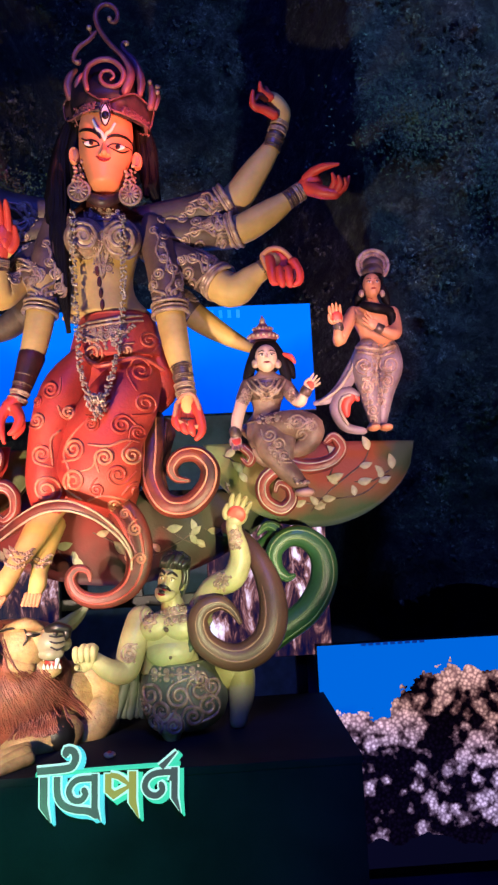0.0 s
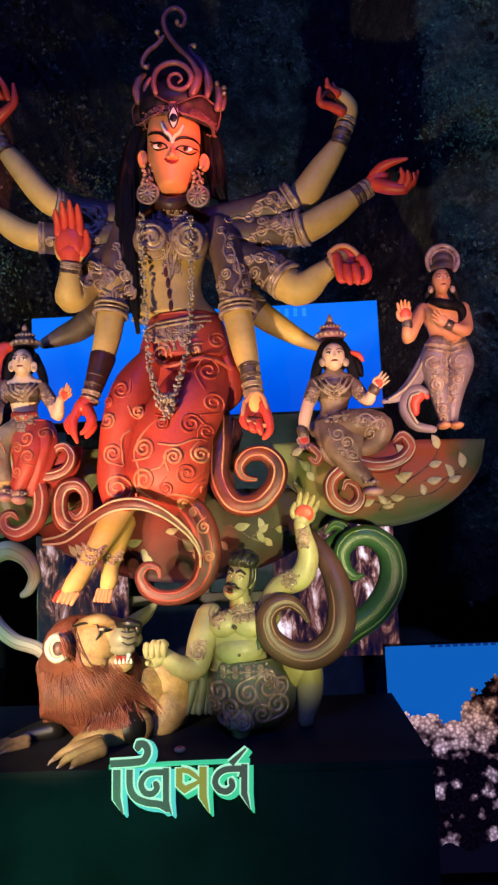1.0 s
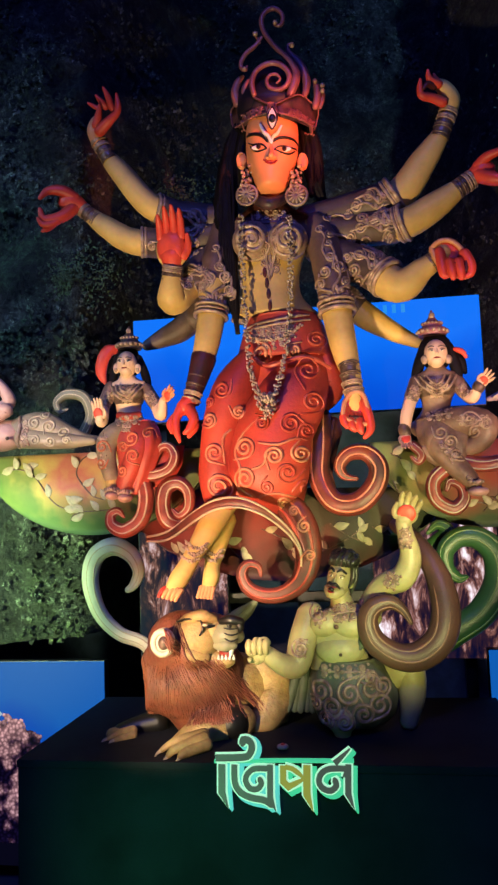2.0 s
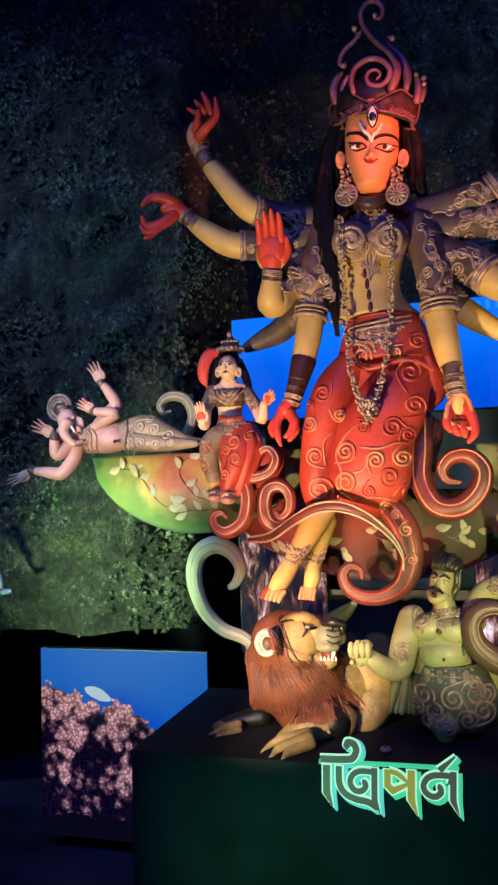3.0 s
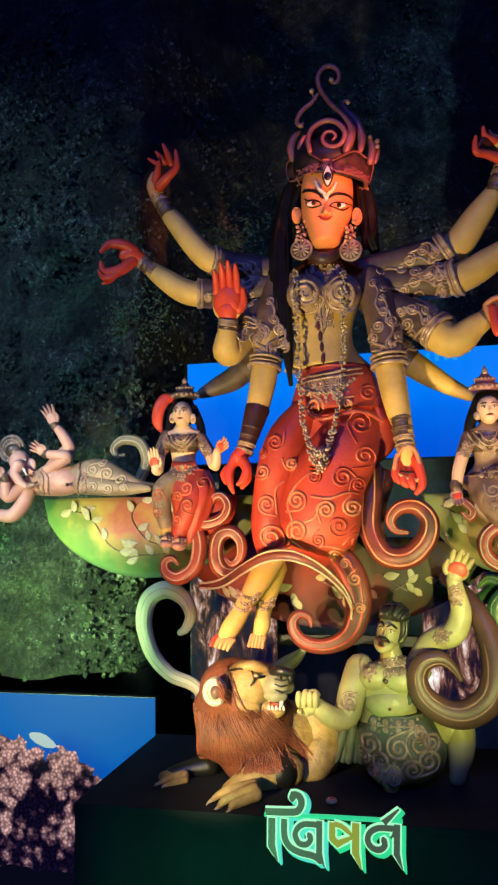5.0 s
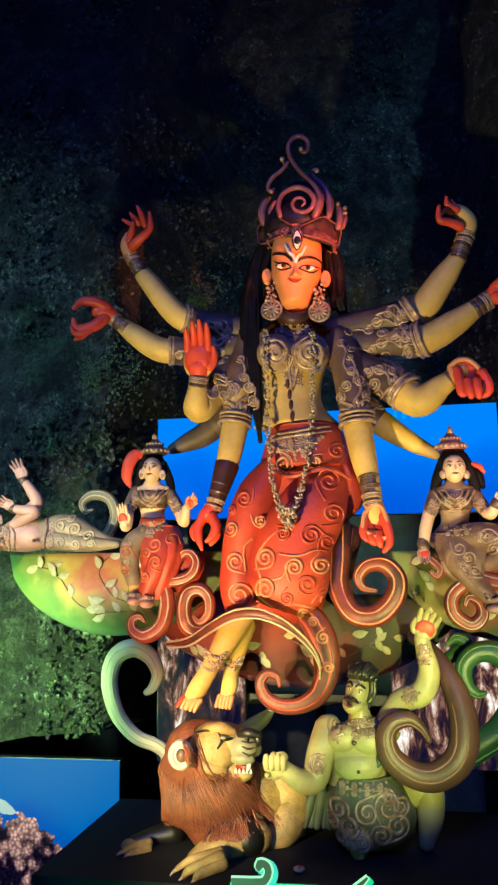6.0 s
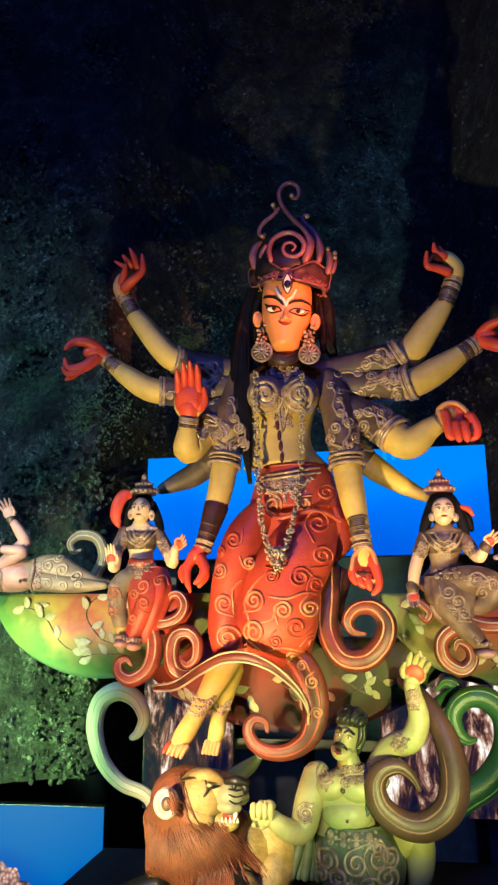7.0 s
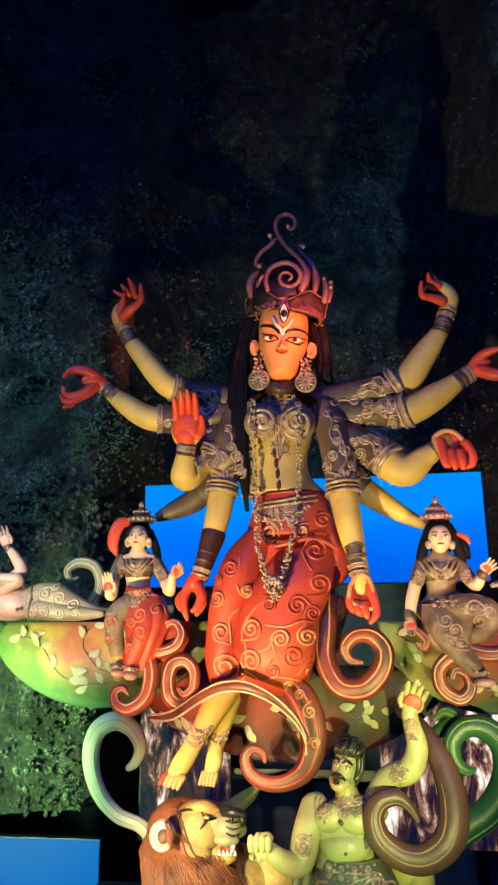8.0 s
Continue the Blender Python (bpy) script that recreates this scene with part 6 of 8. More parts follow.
def learning_goddess():
    s = Sculpt()
    s.loft([((0.53, 4.12, 2.365), 0.03, 0.028), ((0.529, 4.13, 2.337), 0.055, 0.036), ((0.531, 4.14, 2.314), 0.105, 0.047), ((0.528, 4.14, 2.259), 0.091, 0.058), ((0.524, 4.15, 2.168), 0.064, 0.047), ((0.516, 4.16, 2.113), 0.094, 0.066)], GREYCLOTH, 18)
    for c in ((0.49, 4.09, 2.255), (0.562, 4.09, 2.252)):
        s.ball(c, (0.039, 0.033, 0.036), BRONZE, 14, 9)
    s.loft([((0.531, 4.138, 2.311), 0.108, 0.05), ((0.528, 4.138, 2.262), 0.097, 0.061), ((0.526, 4.145, 2.214), 0.078, 0.053)], BRONZE, 18)
    small_face(s, (0.531, 4.1, 2.41), 0.053, 0.066, PALE, True, 0.75)
    s.ball((0.537, 4.145, 2.428), (0.08, 0.053, 0.091), HAIR, 16, 10)
    for pts in ([(0.484, 4.13, 2.46), (0.458, 4.14, 2.38), (0.439, 4.14, 2.321), (0.42, 4.13, 2.27)], [(0.592, 4.13, 2.45), (0.616, 4.14, 2.374), (0.628, 4.13, 2.311), (0.635, 4.12, 2.259)], [(0.599, 4.14, 2.424), (0.644, 4.15, 2.375), (0.662, 4.14, 2.322)]):
        s.tube(pts, [0.022, 0.028, 0.024, 0.008] if len(pts) == 4 else [0.018, 0.026, 0.012], HAIR, 12, 4, 0.8, 0.06)
    tiara(s, (0.524, 4.13, 2.5), 0.064, CROWN)
    s.tube([(0.613, 4.13, 2.433), (0.649, 4.12, 2.418), (0.669, 4.12, 2.389)], [0.011, 0.014, 0.008], PALM, 8, 3)
    for e in ((0.477, 4.08, 2.381), (0.584, 4.08, 2.376)):
        s.ball(e, (0.017, 0.011, 0.022), METAL, 8, 6)
    s.ball((0.526, 4.18, 2.076), (0.127, 0.105, 0.066), GREYCLOTH, 18, 12)
    s.tube([(0.537, 4.1, 2.077), (0.638, 4.04, 2.081), (0.721, 4.02, 2.058), (0.697, 4.03, 1.99), (0.632, 4.05, 1.956)], [0.066, 0.069, 0.058, 0.047, 0.033], GREYCLOTH, 14)
    s.tube([(0.505, 4.1, 2.068), (0.518, 4.05, 1.982), (0.559, 4.03, 1.91), (0.622, 4.02, 1.837), (0.661, 4.02, 1.791)], [0.066, 0.066, 0.055, 0.044, 0.03], GREYCLOTH, 14)
    s.ball((0.667, 4, 1.764), (0.047, 0.05, 0.022), PINK, 12, 8)
    s.loft([((0.524, 4.12, 2.107), 0.1, 0.072), ((0.543, 4.07, 2.028), 0.116, 0.078), ((0.553, 4.06, 1.947), 0.1, 0.066), ((0.566, 4.06, 1.881), 0.066, 0.044)], GREYCLOTH, 36, 5, 0.07, 8)
    s.beads([(0.627, 3.98, 1.821), (0.651, 3.97, 1.799), (0.683, 3.98, 1.813)], 0.009, METAL, 1.2, 0.006, 4)
    for pts, r in (([(0.443, 4.14, 2.293), (0.405, 4.1, 2.201), (0.379, 4.07, 2.117), (0.369, 4.05, 2.047)], [0.033, 0.03, 0.028, 0.022]), ([(0.616, 4.14, 2.286), (0.652, 4.1, 2.217), (0.678, 4.06, 2.188), (0.704, 4.03, 2.24)], [0.033, 0.03, 0.028, 0.019])):
        s.tube(pts, r, PALE, 12)
        s.tube([Vector(pts[0]), Vector(pts[0]).lerp(Vector(pts[1]), 0.9)], [r[0] * 1.12, r[1] * 1.15], GREYCLOTH, 12)
    s.freeze()
    s.hand((0.369, 4.05, 2.041), (0.371, 4, 1.955), 0.050, PINK, 1, 0.08, 0.7, 0.2, PALM)
    s.hand((0.704, 4.03, 2.24), (0.760, 3.98, 2.288), 0.050, PALE, -1, 0.25, 0.7, 0.1, PALM)
    for c in ([(0.365, 4.055, 2.068), (0.369, 4.05, 2.041)], [(0.699, 4.04, 2.224), (0.707, 4.03, 2.24)]):
        s.tube(c, [0.028, 0.028], BRONZE, 10, 2)
    gold_jewels(s, (0.524, 2.293), 0.078, 31)
    for a, b in (((0.44, 2.264), (0.41, 2.195)), ((0.622, 2.256), (0.657, 2.206)), ((0.459, 2.115), (0.579, 2.118)), ((0.591, 2.082), (0.718, 2.069)), ((0.522, 1.992), (0.581, 1.904))):
        s.scrollwork(a, b, 0.066, 0.005, METAL, 3, int(a[0] * 100) + 50)
    for x, z, q, w in ((0.644, 2.08, 0.039, 1), (0.71, 2.058, 0.03, -1), (0.559, 1.99, 0.036, 1), (0.582, 1.931, 0.03, -1), (0.521, 2.032, 0.033, 1), (0.668, 2.025, 0.028, 1)):
        s.curl(x, z, q, 0.006, METAL, 1.6, x * 30, w, tail=0.4)
    s.curl((0.525, 2.25)[0] - 0.028, (0.525, 2.25)[1], 0.025, 0.005, METAL, 1.6)
    s.curl((0.525, 2.25)[0] + 0.033, (0.525, 2.25)[1], 0.025, 0.005, METAL, 1.6, 0, -1)
    s.ridged([(0.552, 4.06, 1.929), (0.679, 4.04, 1.884), (0.794, 4.03, 1.899), (0.85, 4.03, 1.959), (0.817, 4.03, 2.013), (0.778, 4.03, 1.989)], [0.033, 0.036, 0.033, 0.03, 0.025, 0.011], COIL_RED, RIDGE, 12, 5)
    s.tube([(0.455, 4.06, 1.965), (0.509, 4.05, 1.914), (0.627, 4.04, 1.892)], [0.028, 0.03, 0.022], GREYCLOTH, 12, 5)
    s.ridged([(0.644, 4.05, 1.897), (0.548, 4.04, 1.875), (0.482, 4.04, 1.818), (0.489, 4.04, 1.738), (0.559, 4.04, 1.693), (0.608, 4.04, 1.732), (0.601, 4.04, 1.789), (0.555, 4.04, 1.812), (0.537, 4.04, 1.777)], [0.03, 0.033, 0.033, 0.033, 0.033, 0.03, 0.025, 0.019, 0.011], COIL_RED, RIDGE, 12, 5)
    s.ridged([(0.398, 4.06, 1.988), (0.437, 4.05, 1.944), (0.42, 4.05, 1.908), (0.39, 4.05, 1.935)], [0.022, 0.022, 0.017, 0.008], COIL_RED, RIDGE, 10, 5)
    return s.make("seated_goddess_statue")


def warrior_god():
    s = Sculpt()
    s.loft([((1.07, 4.16, 2.714), 0.025, 0.025), ((1.07, 4.17, 2.672), 0.044, 0.036), ((1.075, 4.18, 2.646), 0.122, 0.05), ((1.078, 4.18, 2.6), 0.111, 0.061), ((1.084, 4.19, 2.529), 0.083, 0.053), ((1.092, 4.2, 2.491), 0.086, 0.061), ((1.088, 4.2, 2.446), 0.094, 0.066)], FLESH, 20)
    small_face(s, (1.067, 4.13, 2.756), 0.044, 0.061, FLESH, True, 0.75)
    s.ball((1.077, 4.17, 2.786), (0.058, 0.047, 0.072), HAIR, 16, 10)
    s.tube([(1.023, 4.16, 2.756), (1.005, 4.17, 2.708), (0.991, 4.17, 2.675)], [0.022, 0.025, 0.011], HAIR, 10, 4)
    s.tube([(1.123, 4.16, 2.752), (1.139, 4.17, 2.703), (1.153, 4.17, 2.669)], [0.022, 0.025, 0.011], HAIR, 10, 4)
    s.tube([(1.014, 4.12, 2.659), (1.054, 4.08, 2.632), (1.144, 4.12, 2.62), (1.151, 4.12, 2.556)], [0.016, 0.024, 0.024, 0.016], HAIR, 10, 4)
    # halo of the headdress
    hx, hy, hz = (1.089, 4.17, 2.872)
    s.ball((hx, hy, hz), (0.055, 0.044, 0.039), BRONZE, 14, 8)
    for q, r in ((0.075, 0.011), (0.055, 0.007), (0.036, 0.007)):
        s.tube([(hx + q * math.cos(a * math.pi / 12), hy, hz + q * math.sin(a * math.pi / 12)) for a in range(-3, 16)], [r] * 19, METAL, 8, 1)
    for a in range(-2, 15):
        t = a * math.pi / 12
        s.tube([(hx + 0.039 * math.cos(t), hy, hz + 0.039 * math.sin(t)), (hx + 0.072 * math.cos(t), hy, hz + 0.072 * math.sin(t))], [0.004, 0.007], METAL, 6, 1)
    s.loft([((1.078, 4.15, 2.813), 0.05, 0.042), ((1.079, 4.15, 2.836), 0.055, 0.044), ((1.084, 4.15, 2.87), 0.028, 0.022), ((1.089, 4.16, 2.908), 0.006, 0.006)], BRONZE, 14, 3)
    for e in ((1.01, 4.11, 2.712), (1.112, 4.11, 2.708)):
        s.ball(e, (0.014, 0.011, 0.019), METAL, 8, 6)
    for pts, r in (([(1.038, 4.17, 2.452), (1.01, 4.16, 2.362), (1.024, 4.17, 2.252), (1.042, 4.18, 2.155), (1.051, 4.19, 2.087)], [0.061, 0.066, 0.05, 0.039, 0.028]), ([(1.134, 4.2, 2.455), (1.145, 4.2, 2.364), (1.117, 4.21, 2.255), (1.098, 4.22, 2.159), (1.091, 4.22, 2.095)], [0.061, 0.066, 0.05, 0.039, 0.028])):
        s.tube(pts, r, TROUSERS, 14)
    for f in ((1.035, 4.15, 2.063), (1.1, 4.17, 2.063)):
        s.ball(f, (0.033, 0.055, 0.019), FLESH, 12, 8)
    for pts, r in (([(0.98, 4.18, 2.641), (0.926, 4.13, 2.553), (0.884, 4.1, 2.481), (0.883, 4.08, 2.555)], [0.033, 0.033, 0.03, 0.019]), ([(1.17, 4.18, 2.634), (1.169, 4.13, 2.544), (1.145, 4.09, 2.501), (1.064, 4.06, 2.529)], [0.033, 0.033, 0.03, 0.019])):
        s.tube(pts, r, FLESH, 12)
    s.freeze()
    s.hand((0.882, 4.08, 2.553), (0.858, 4.05, 2.660), 0.066, FLESH, -1, 0.08, 0.4, 0.2, PALM)
    s.hand((1.064, 4.06, 2.529), (0.991, 4.03, 2.579), 0.055, FLESH, 1, 0.2, 0.2)
    s.tube([(0.885, 4.085, 2.532), (0.882, 4.08, 2.553)], [0.025, 0.025], BRONZE, 10, 2)
    s.tube([(1.087, 4.07, 2.52), (1.064, 4.06, 2.529)], [0.025, 0.025], BRONZE, 10, 2)
    s.lay([(0.975, 2.455), (1.061, 2.435), (1.16, 2.453)], 0.012, METAL, 0.7)
    s.lay([(0.978, 2.427), (1.059, 2.407), (1.158, 2.425)], 0.008, METAL, 0.7)
    for a, b in (((0.99, 2.443), (1.154, 2.442)), ((1.065, 2.415), (1.055, 2.265)), ((1.002, 2.377), (1.015, 2.158)), ((1.122, 2.372), (1.08, 2.169))):
        s.scrollwork(a, b, 0.061, 0.005, METAL, 4, int(a[0] * 100) + 9)
    for x, z, q, w in ((1.132, 2.366, 0.047, 1), (0.998, 2.355, 0.042, -1), (1.116, 2.284, 0.033, -1), (1.01, 2.256, 0.033, 1), (1.035, 2.144, 0.028, -1), (1.032, 2.098, 0.025, 1), (1.082, 2.196, 0.025, 1)):
        s.curl(x, z, q, 0.006, METAL, 1.8, x * 30, w)
    s.tube([(1.006, 4.17, 2.47), (0.965, 4.17, 2.366), (0.897, 4.16, 2.266), (0.831, 4.15, 2.212), (0.757, 4.14, 2.189)], [0.022, 0.036, 0.033, 0.025, 0.011], TROUSERS, 12, 5, 0.6)
    s.tube([(0.98, 4.14, 2.425), (0.93, 4.14, 2.328), (0.863, 4.13, 2.246), (0.777, 4.12, 2.193)], [0.006, 0.008, 0.008, 0.006], RIDGE, 6, 5)
    s.tube([(0.989, 4.16, 2.048), (0.899, 4.15, 2.072), (0.855, 4.15, 2.151), (0.876, 4.15, 2.221), (0.926, 4.15, 2.241), (0.963, 4.15, 2.223)], [0.017, 0.025, 0.028, 0.028, 0.025, 0.017], TROUSERS, 12, 5)
    s.tube([(0.905, 4.12, 2.079), (0.872, 4.12, 2.151), (0.886, 4.12, 2.205), (0.925, 4.12, 2.22)], [0.008, 0.008, 0.008, 0.006], RIDGE, 6, 5)
    s.tube([(0.91, 4.16, 2.131), (0.909, 4.15, 2.192), (0.947, 4.15, 2.224), (0.967, 4.15, 2.201)], [0.017, 0.03, 0.028, 0.011], PALM, 12, 4, 0.6)
    return s.make("standing_god_statue")


def elephant_god():
    s = Sculpt()
    s.tube([(-1.808, 4.16, 2.132), (-1.717, 4.14, 2.139), (-1.606, 4.13, 2.142), (-1.524, 4.15, 2.154)], [0.061, 0.075, 0.08, 0.066], PINK, 18, 5)
    s.ball((-1.597, 4.11, 2.134), (0.094, 0.078, 0.069), PINK, 18, 12)
    s.ball((-1.545, 4.015, 2.112), 0.01, BRONZE, 8, 6)
    # head, ears, tusk and trunk
    s.ball((-1.87, 4.12, 2.249), (0.055, 0.055, 0.061), PINK, 16, 10)
    s.tube([(-1.84, 4.06, 2.224), (-1.849, 4.04, 2.181), (-1.818, 4.03, 2.137), (-1.779, 4.03, 2.111), (-1.739, 4.03, 2.121)], [0.036, 0.028, 0.022, 0.017, 0.011], PINK, 12, 5)
    s.ball((-1.904, 4.1, 2.163), (0.033, 0.014, 0.05), PINK, 12, 8)
    s.ball((-1.806, 4.12, 2.221), (0.033, 0.014, 0.044), PINK, 12, 8)
    s.tube([(-1.803, 4.04, 2.202), (-1.772, 4.02, 2.17)], [0.008, 0.004], WHITE, 8, 2)
    for e in ((-1.855, 4.045, 2.238), (-1.801, 4.045, 2.25)):
        s.ball(e, (0.01, 0.006, 0.007), WHITE, 8, 6)
        s.ball((e[0], e[1] - 0.004, e[2]), 0.004, BLACK, 6, 5)
    hx, hy, hz = (-1.931, 4.14, 2.322)
    s.ball((hx + 0.011, hy, hz - 0.011), (0.047, 0.028, 0.039), BRONZE, 14, 8)
    for q, r in ((0.069, 0.009), (0.05, 0.006), (0.033, 0.006)):
        s.tube([(hx + q * math.cos(0.5 + a * math.pi / 12), hy, hz + q * math.sin(0.5 + a * math.pi / 12)) for a in range(-1, 19)], [r] * 20, METAL, 8, 1)
    for a in range(0, 18):
        t = 0.5 + a * math.pi / 12
        s.tube([(hx + 0.033 * math.cos(t), hy, hz + 0.033 * math.sin(t)), (hx + 0.069 * math.cos(t), hy, hz + 0.069 * math.sin(t))], [0.004, 0.006], METAL, 6, 1)
    # reclining legs in patterned cloth
    s.tube([(-1.539, 4.14, 2.154), (-1.414, 4.12, 2.177), (-1.295, 4.12, 2.135), (-1.191, 4.12, 2.101), (-1.124, 4.14, 2.099)], [0.075, 0.075, 0.055, 0.033, 0.017], GOLDCLOTH, 16, 5)
    s.tube([(-1.493, 4.08, 2.119), (-1.363, 4.07, 2.098), (-1.243, 4.08, 2.09), (-1.135, 4.1, 2.086)], [0.055, 0.044, 0.036, 0.017], GOLDCLOTH, 14, 5)
    # four arms
    for pts, r in (([(-1.692, 4.12, 2.215), (-1.616, 4.1, 2.275), (-1.571, 4.09, 2.313), (-1.604, 4.08, 2.377), (-1.644, 4.07, 2.429)], [0.03, 0.033, 0.033, 0.028, 0.019]), ([(-1.716, 4.1, 2.184), (-1.61, 4.06, 2.235), (-1.559, 4.05, 2.261), (-1.627, 4.03, 2.269), (-1.667, 4.02, 2.276)], [0.03, 0.033, 0.03, 0.025, 0.019]),
                   ([(-1.834, 4.12, 2.131), (-1.88, 4.08, 2.077), (-1.906, 4.06, 2.065), (-1.909, 4.05, 2.121), (-1.91, 4.04, 2.16)], [0.033, 0.036, 0.033, 0.028, 0.019]), ([(-1.797, 4.1, 2.086), (-1.822, 4.07, 2.014), (-1.871, 4.05, 1.961), (-1.953, 4.04, 1.97), (-2.034, 4.03, 1.979)], [0.033, 0.039, 0.036, 0.03, 0.019])):
        s.tube(pts, r, PINK, 12, 5)
    s.freeze()
    s.hand((-1.644, 4.07, 2.429), (-1.679, 4.04, 2.532), 0.061, PINK, 1, 0.25, 0.4)
    s.hand((-1.667, 4.02, 2.276), (-1.729, 3.98, 2.323), 0.05, PINK, 1, 0.25, 0.3)
    s.hand((-1.91, 4.04, 2.16), (-2, 4, 2.227), 0.055, PINK, 1, 0.3, 0.5)
    s.hand((-2.034, 4.03, 1.979), (-2.146, 3.99, 1.922), 0.05, PINK, -1, 0.2, 0.4)
    for c in ([(-1.637, 4.075, 2.417), (-1.647, 4.07, 2.435)], [(-1.659, 4.03, 2.274), (-1.673, 4.02, 2.279)], [(-1.906, 4.045, 2.142), (-1.91, 4.04, 2.166)], [(-2.017, 4.035, 1.978), (-2.041, 4.03, 1.979)]):
        s.tube(c, [0.025, 0.025], BRONZE, 10, 2)
    s.scrollwork((-1.755, 2.217), (-1.731, 2.071), 0.094, 0.006, METAL, 4, 41)
    s.lay([(-1.778, 2.224), (-1.703, 2.16), (-1.718, 2.071)], 0.008, METAL, 0.7)
    s.lay([(-1.742, 2.222), (-1.67, 2.152), (-1.685, 2.069)], 0.007, METAL, 0.7)
    s.lay([(-1.507, 2.224), (-1.489, 2.149), (-1.503, 2.067)], 0.011, METAL, 0.7)
    s.scrollwork((-1.481, 2.208), (-1.465, 2.075), 0.061, 0.006, METAL, 4, 42)
    for x, z, q, w in ((-1.418, 2.187, 0.033, 1), (-1.343, 2.166, 0.033, -1), (-1.275, 2.133, 0.028, 1), (-1.407, 2.098, 0.025, -1), (-1.329, 2.089, 0.025, 1), (-1.251, 2.091, 0.019, 1), (-1.373, 2.226, 0.022, 1)):
        s.curl(x, z, q, 0.006, RIDGE, 1.6, x * 30, w, tail=0.4)
    return s.make("reclining_elephant_god_statue")


def demon():
    s = Sculpt()
    s.loft([((0.061, 4.1, 1.281), 0.053, 0.053), ((0.055, 4.1, 1.251), 0.094, 0.066), ((0.04, 4.11, 1.214), 0.183, 0.083), ((0.03, 4.11, 1.161), 0.166, 0.105), ((0.024, 4.11, 1.097), 0.133, 0.1), ((0.027, 4.11, 1.034), 0.125, 0.094), ((0.037, 4.12, 0.989), 0.15, 0.111)], ASURA, 24)
    s.ball((-0.032, 4.04, 1.195), (0.078, 0.055, 0.061), ASURA, 16, 10)
    s.ball((0.075, 4.04, 1.188), (0.083, 0.055, 0.061), ASURA, 16, 10)
    s.ball((0.02, 3.975, 1.191), 0.011, BRONZE, 8, 6)
    s.ball((0.029, 4.05, 1.082), (0.111, 0.061, 0.072), ASURA, 16, 10)
    s.ball((0.033, 3.99, 1.068), (0.008, 0.006, 0.008), BRONZE, 8, 6)
    s.tube([(0.039, 4.09, 1.339), (0.046, 4.1, 1.264)], [0.0405, 0.0567], ASURA, 14, 3)
    # head turned and tipped to one side
    first, hub = len(s.v), (0.036, 4.08, 1.380)
    small_face(s, (0.037, 4.08, 1.396), 0.0567, 0.0945, ASURA, True, 0.7)
    s.tube([(0.006, 4.04, 1.344), (0.036, 4.02, 1.326), (0.069, 4.04, 1.343)], [0.0216, 0.027, 0.0216], ASURA, 12, 4)
    s.tube([(0.008, 4, 1.363), (0.025, 3.985, 1.374), (0.039, 3.98, 1.369), (0.054, 3.985, 1.373), (0.071, 4, 1.359)], [0.0043, 0.0081, 0.0065, 0.0081, 0.0043], BLACK, 8, 4)
    s.ball((0.038, 3.985, 1.349), (0.0149, 0.008, 0.0081), BLACK, 10, 6)
    s.tube([(0.023, 3.985, 1.339), (0.038, 3.98, 1.335), (0.053, 3.985, 1.339)], [0.0032, 0.0043, 0.0032], LIP, 8, 3)
    for pts in ([(0.001, 4.01, 1.427), (0.020, 3.99, 1.441), (0.035, 3.985, 1.428)], [(0.050, 3.985, 1.428), (0.067, 3.99, 1.440), (0.086, 4.01, 1.428)]):
        s.tube(pts, [0.0043, 0.0065, 0.0054], BLACK, 8, 3)
    s.ball((0.093, 4.09, 1.383), (0.0122, 0.014, 0.0243), ASURA, 10, 6)
    rnd = random.Random(5)
    s.ball((0.044, 4.11, 1.450), (0.0567, 0.052, 0.0621), DEMON_HAIR, 16, 10)
    for i in range(22):
        # wavy locks swept up and back from the brow
        u, v = rnd.random(), rnd.random()
        a = Vector((-0.010, 4.04, 1.451)).lerp(Vector((0.097, 4.04, 1.458)), u) - Vector((0, 0.012 * math.sin(3.1 * u), 0))
        lean = rnd.uniform(0.1, 0.7)
        up = 0.016 + 0.024 * math.sin(3.1 * u) + 0.022 * v
        s.tube([a, a + Vector((0.012 * lean, -0.012 * v, up * 0.5)), a + Vector((0.03 * lean, 0.01, up)), a + Vector((0.03 * lean, 0.035, up * 1.0)), a + Vector((0.025 * lean, 0.06, up * 0.5 - 0.02 * u))], [0.005, 0.0085, 0.010, 0.0085, 0.003], DEMON_HAIR, 7, 4)
    for pts in ([(0.094, 4.07, 1.456), (0.102, 4.07, 1.410), (0.090, 4.07, 1.365)], [(0.096, 4.1, 1.467), (0.106, 4.1, 1.403), (0.095, 4.1, 1.331)]):
        s.tube(pts, [0.0135, 0.0135, 0.0054], DEMON_HAIR, 9, 4, 1.0, 0.08)
    for i in range(95):
        # small curls over the crown of the head
        u, v = rnd.uniform(-1.25, 1.25), rnd.uniform(0.15, 1.25)
        c = Vector((0.044, 4.105, 1.445)) + Vector((0.0621 * math.sin(u) * math.sin(v + 0.3), -0.058 * math.cos(u) * math.sin(v), 0.0729 * math.cos(v)))
        q = rnd.uniform(0.010, 0.017)
        w = rnd.uniform(0, 6.3)
        s.tube([c + Vector((q * math.cos(w + k * 0.9), -0.004 * k / 5, q * math.sin(w + k * 0.9))) for k in range(6)], [0.003, 0.0058, 0.0065, 0.006, 0.005, 0.002], DEMON_HAIR, 7, 3)
    s.turned(first, hub, Matrix.Rotation(radians(13), 3, "Y") @ Matrix.Rotation(radians(-16), 3, "Z"))
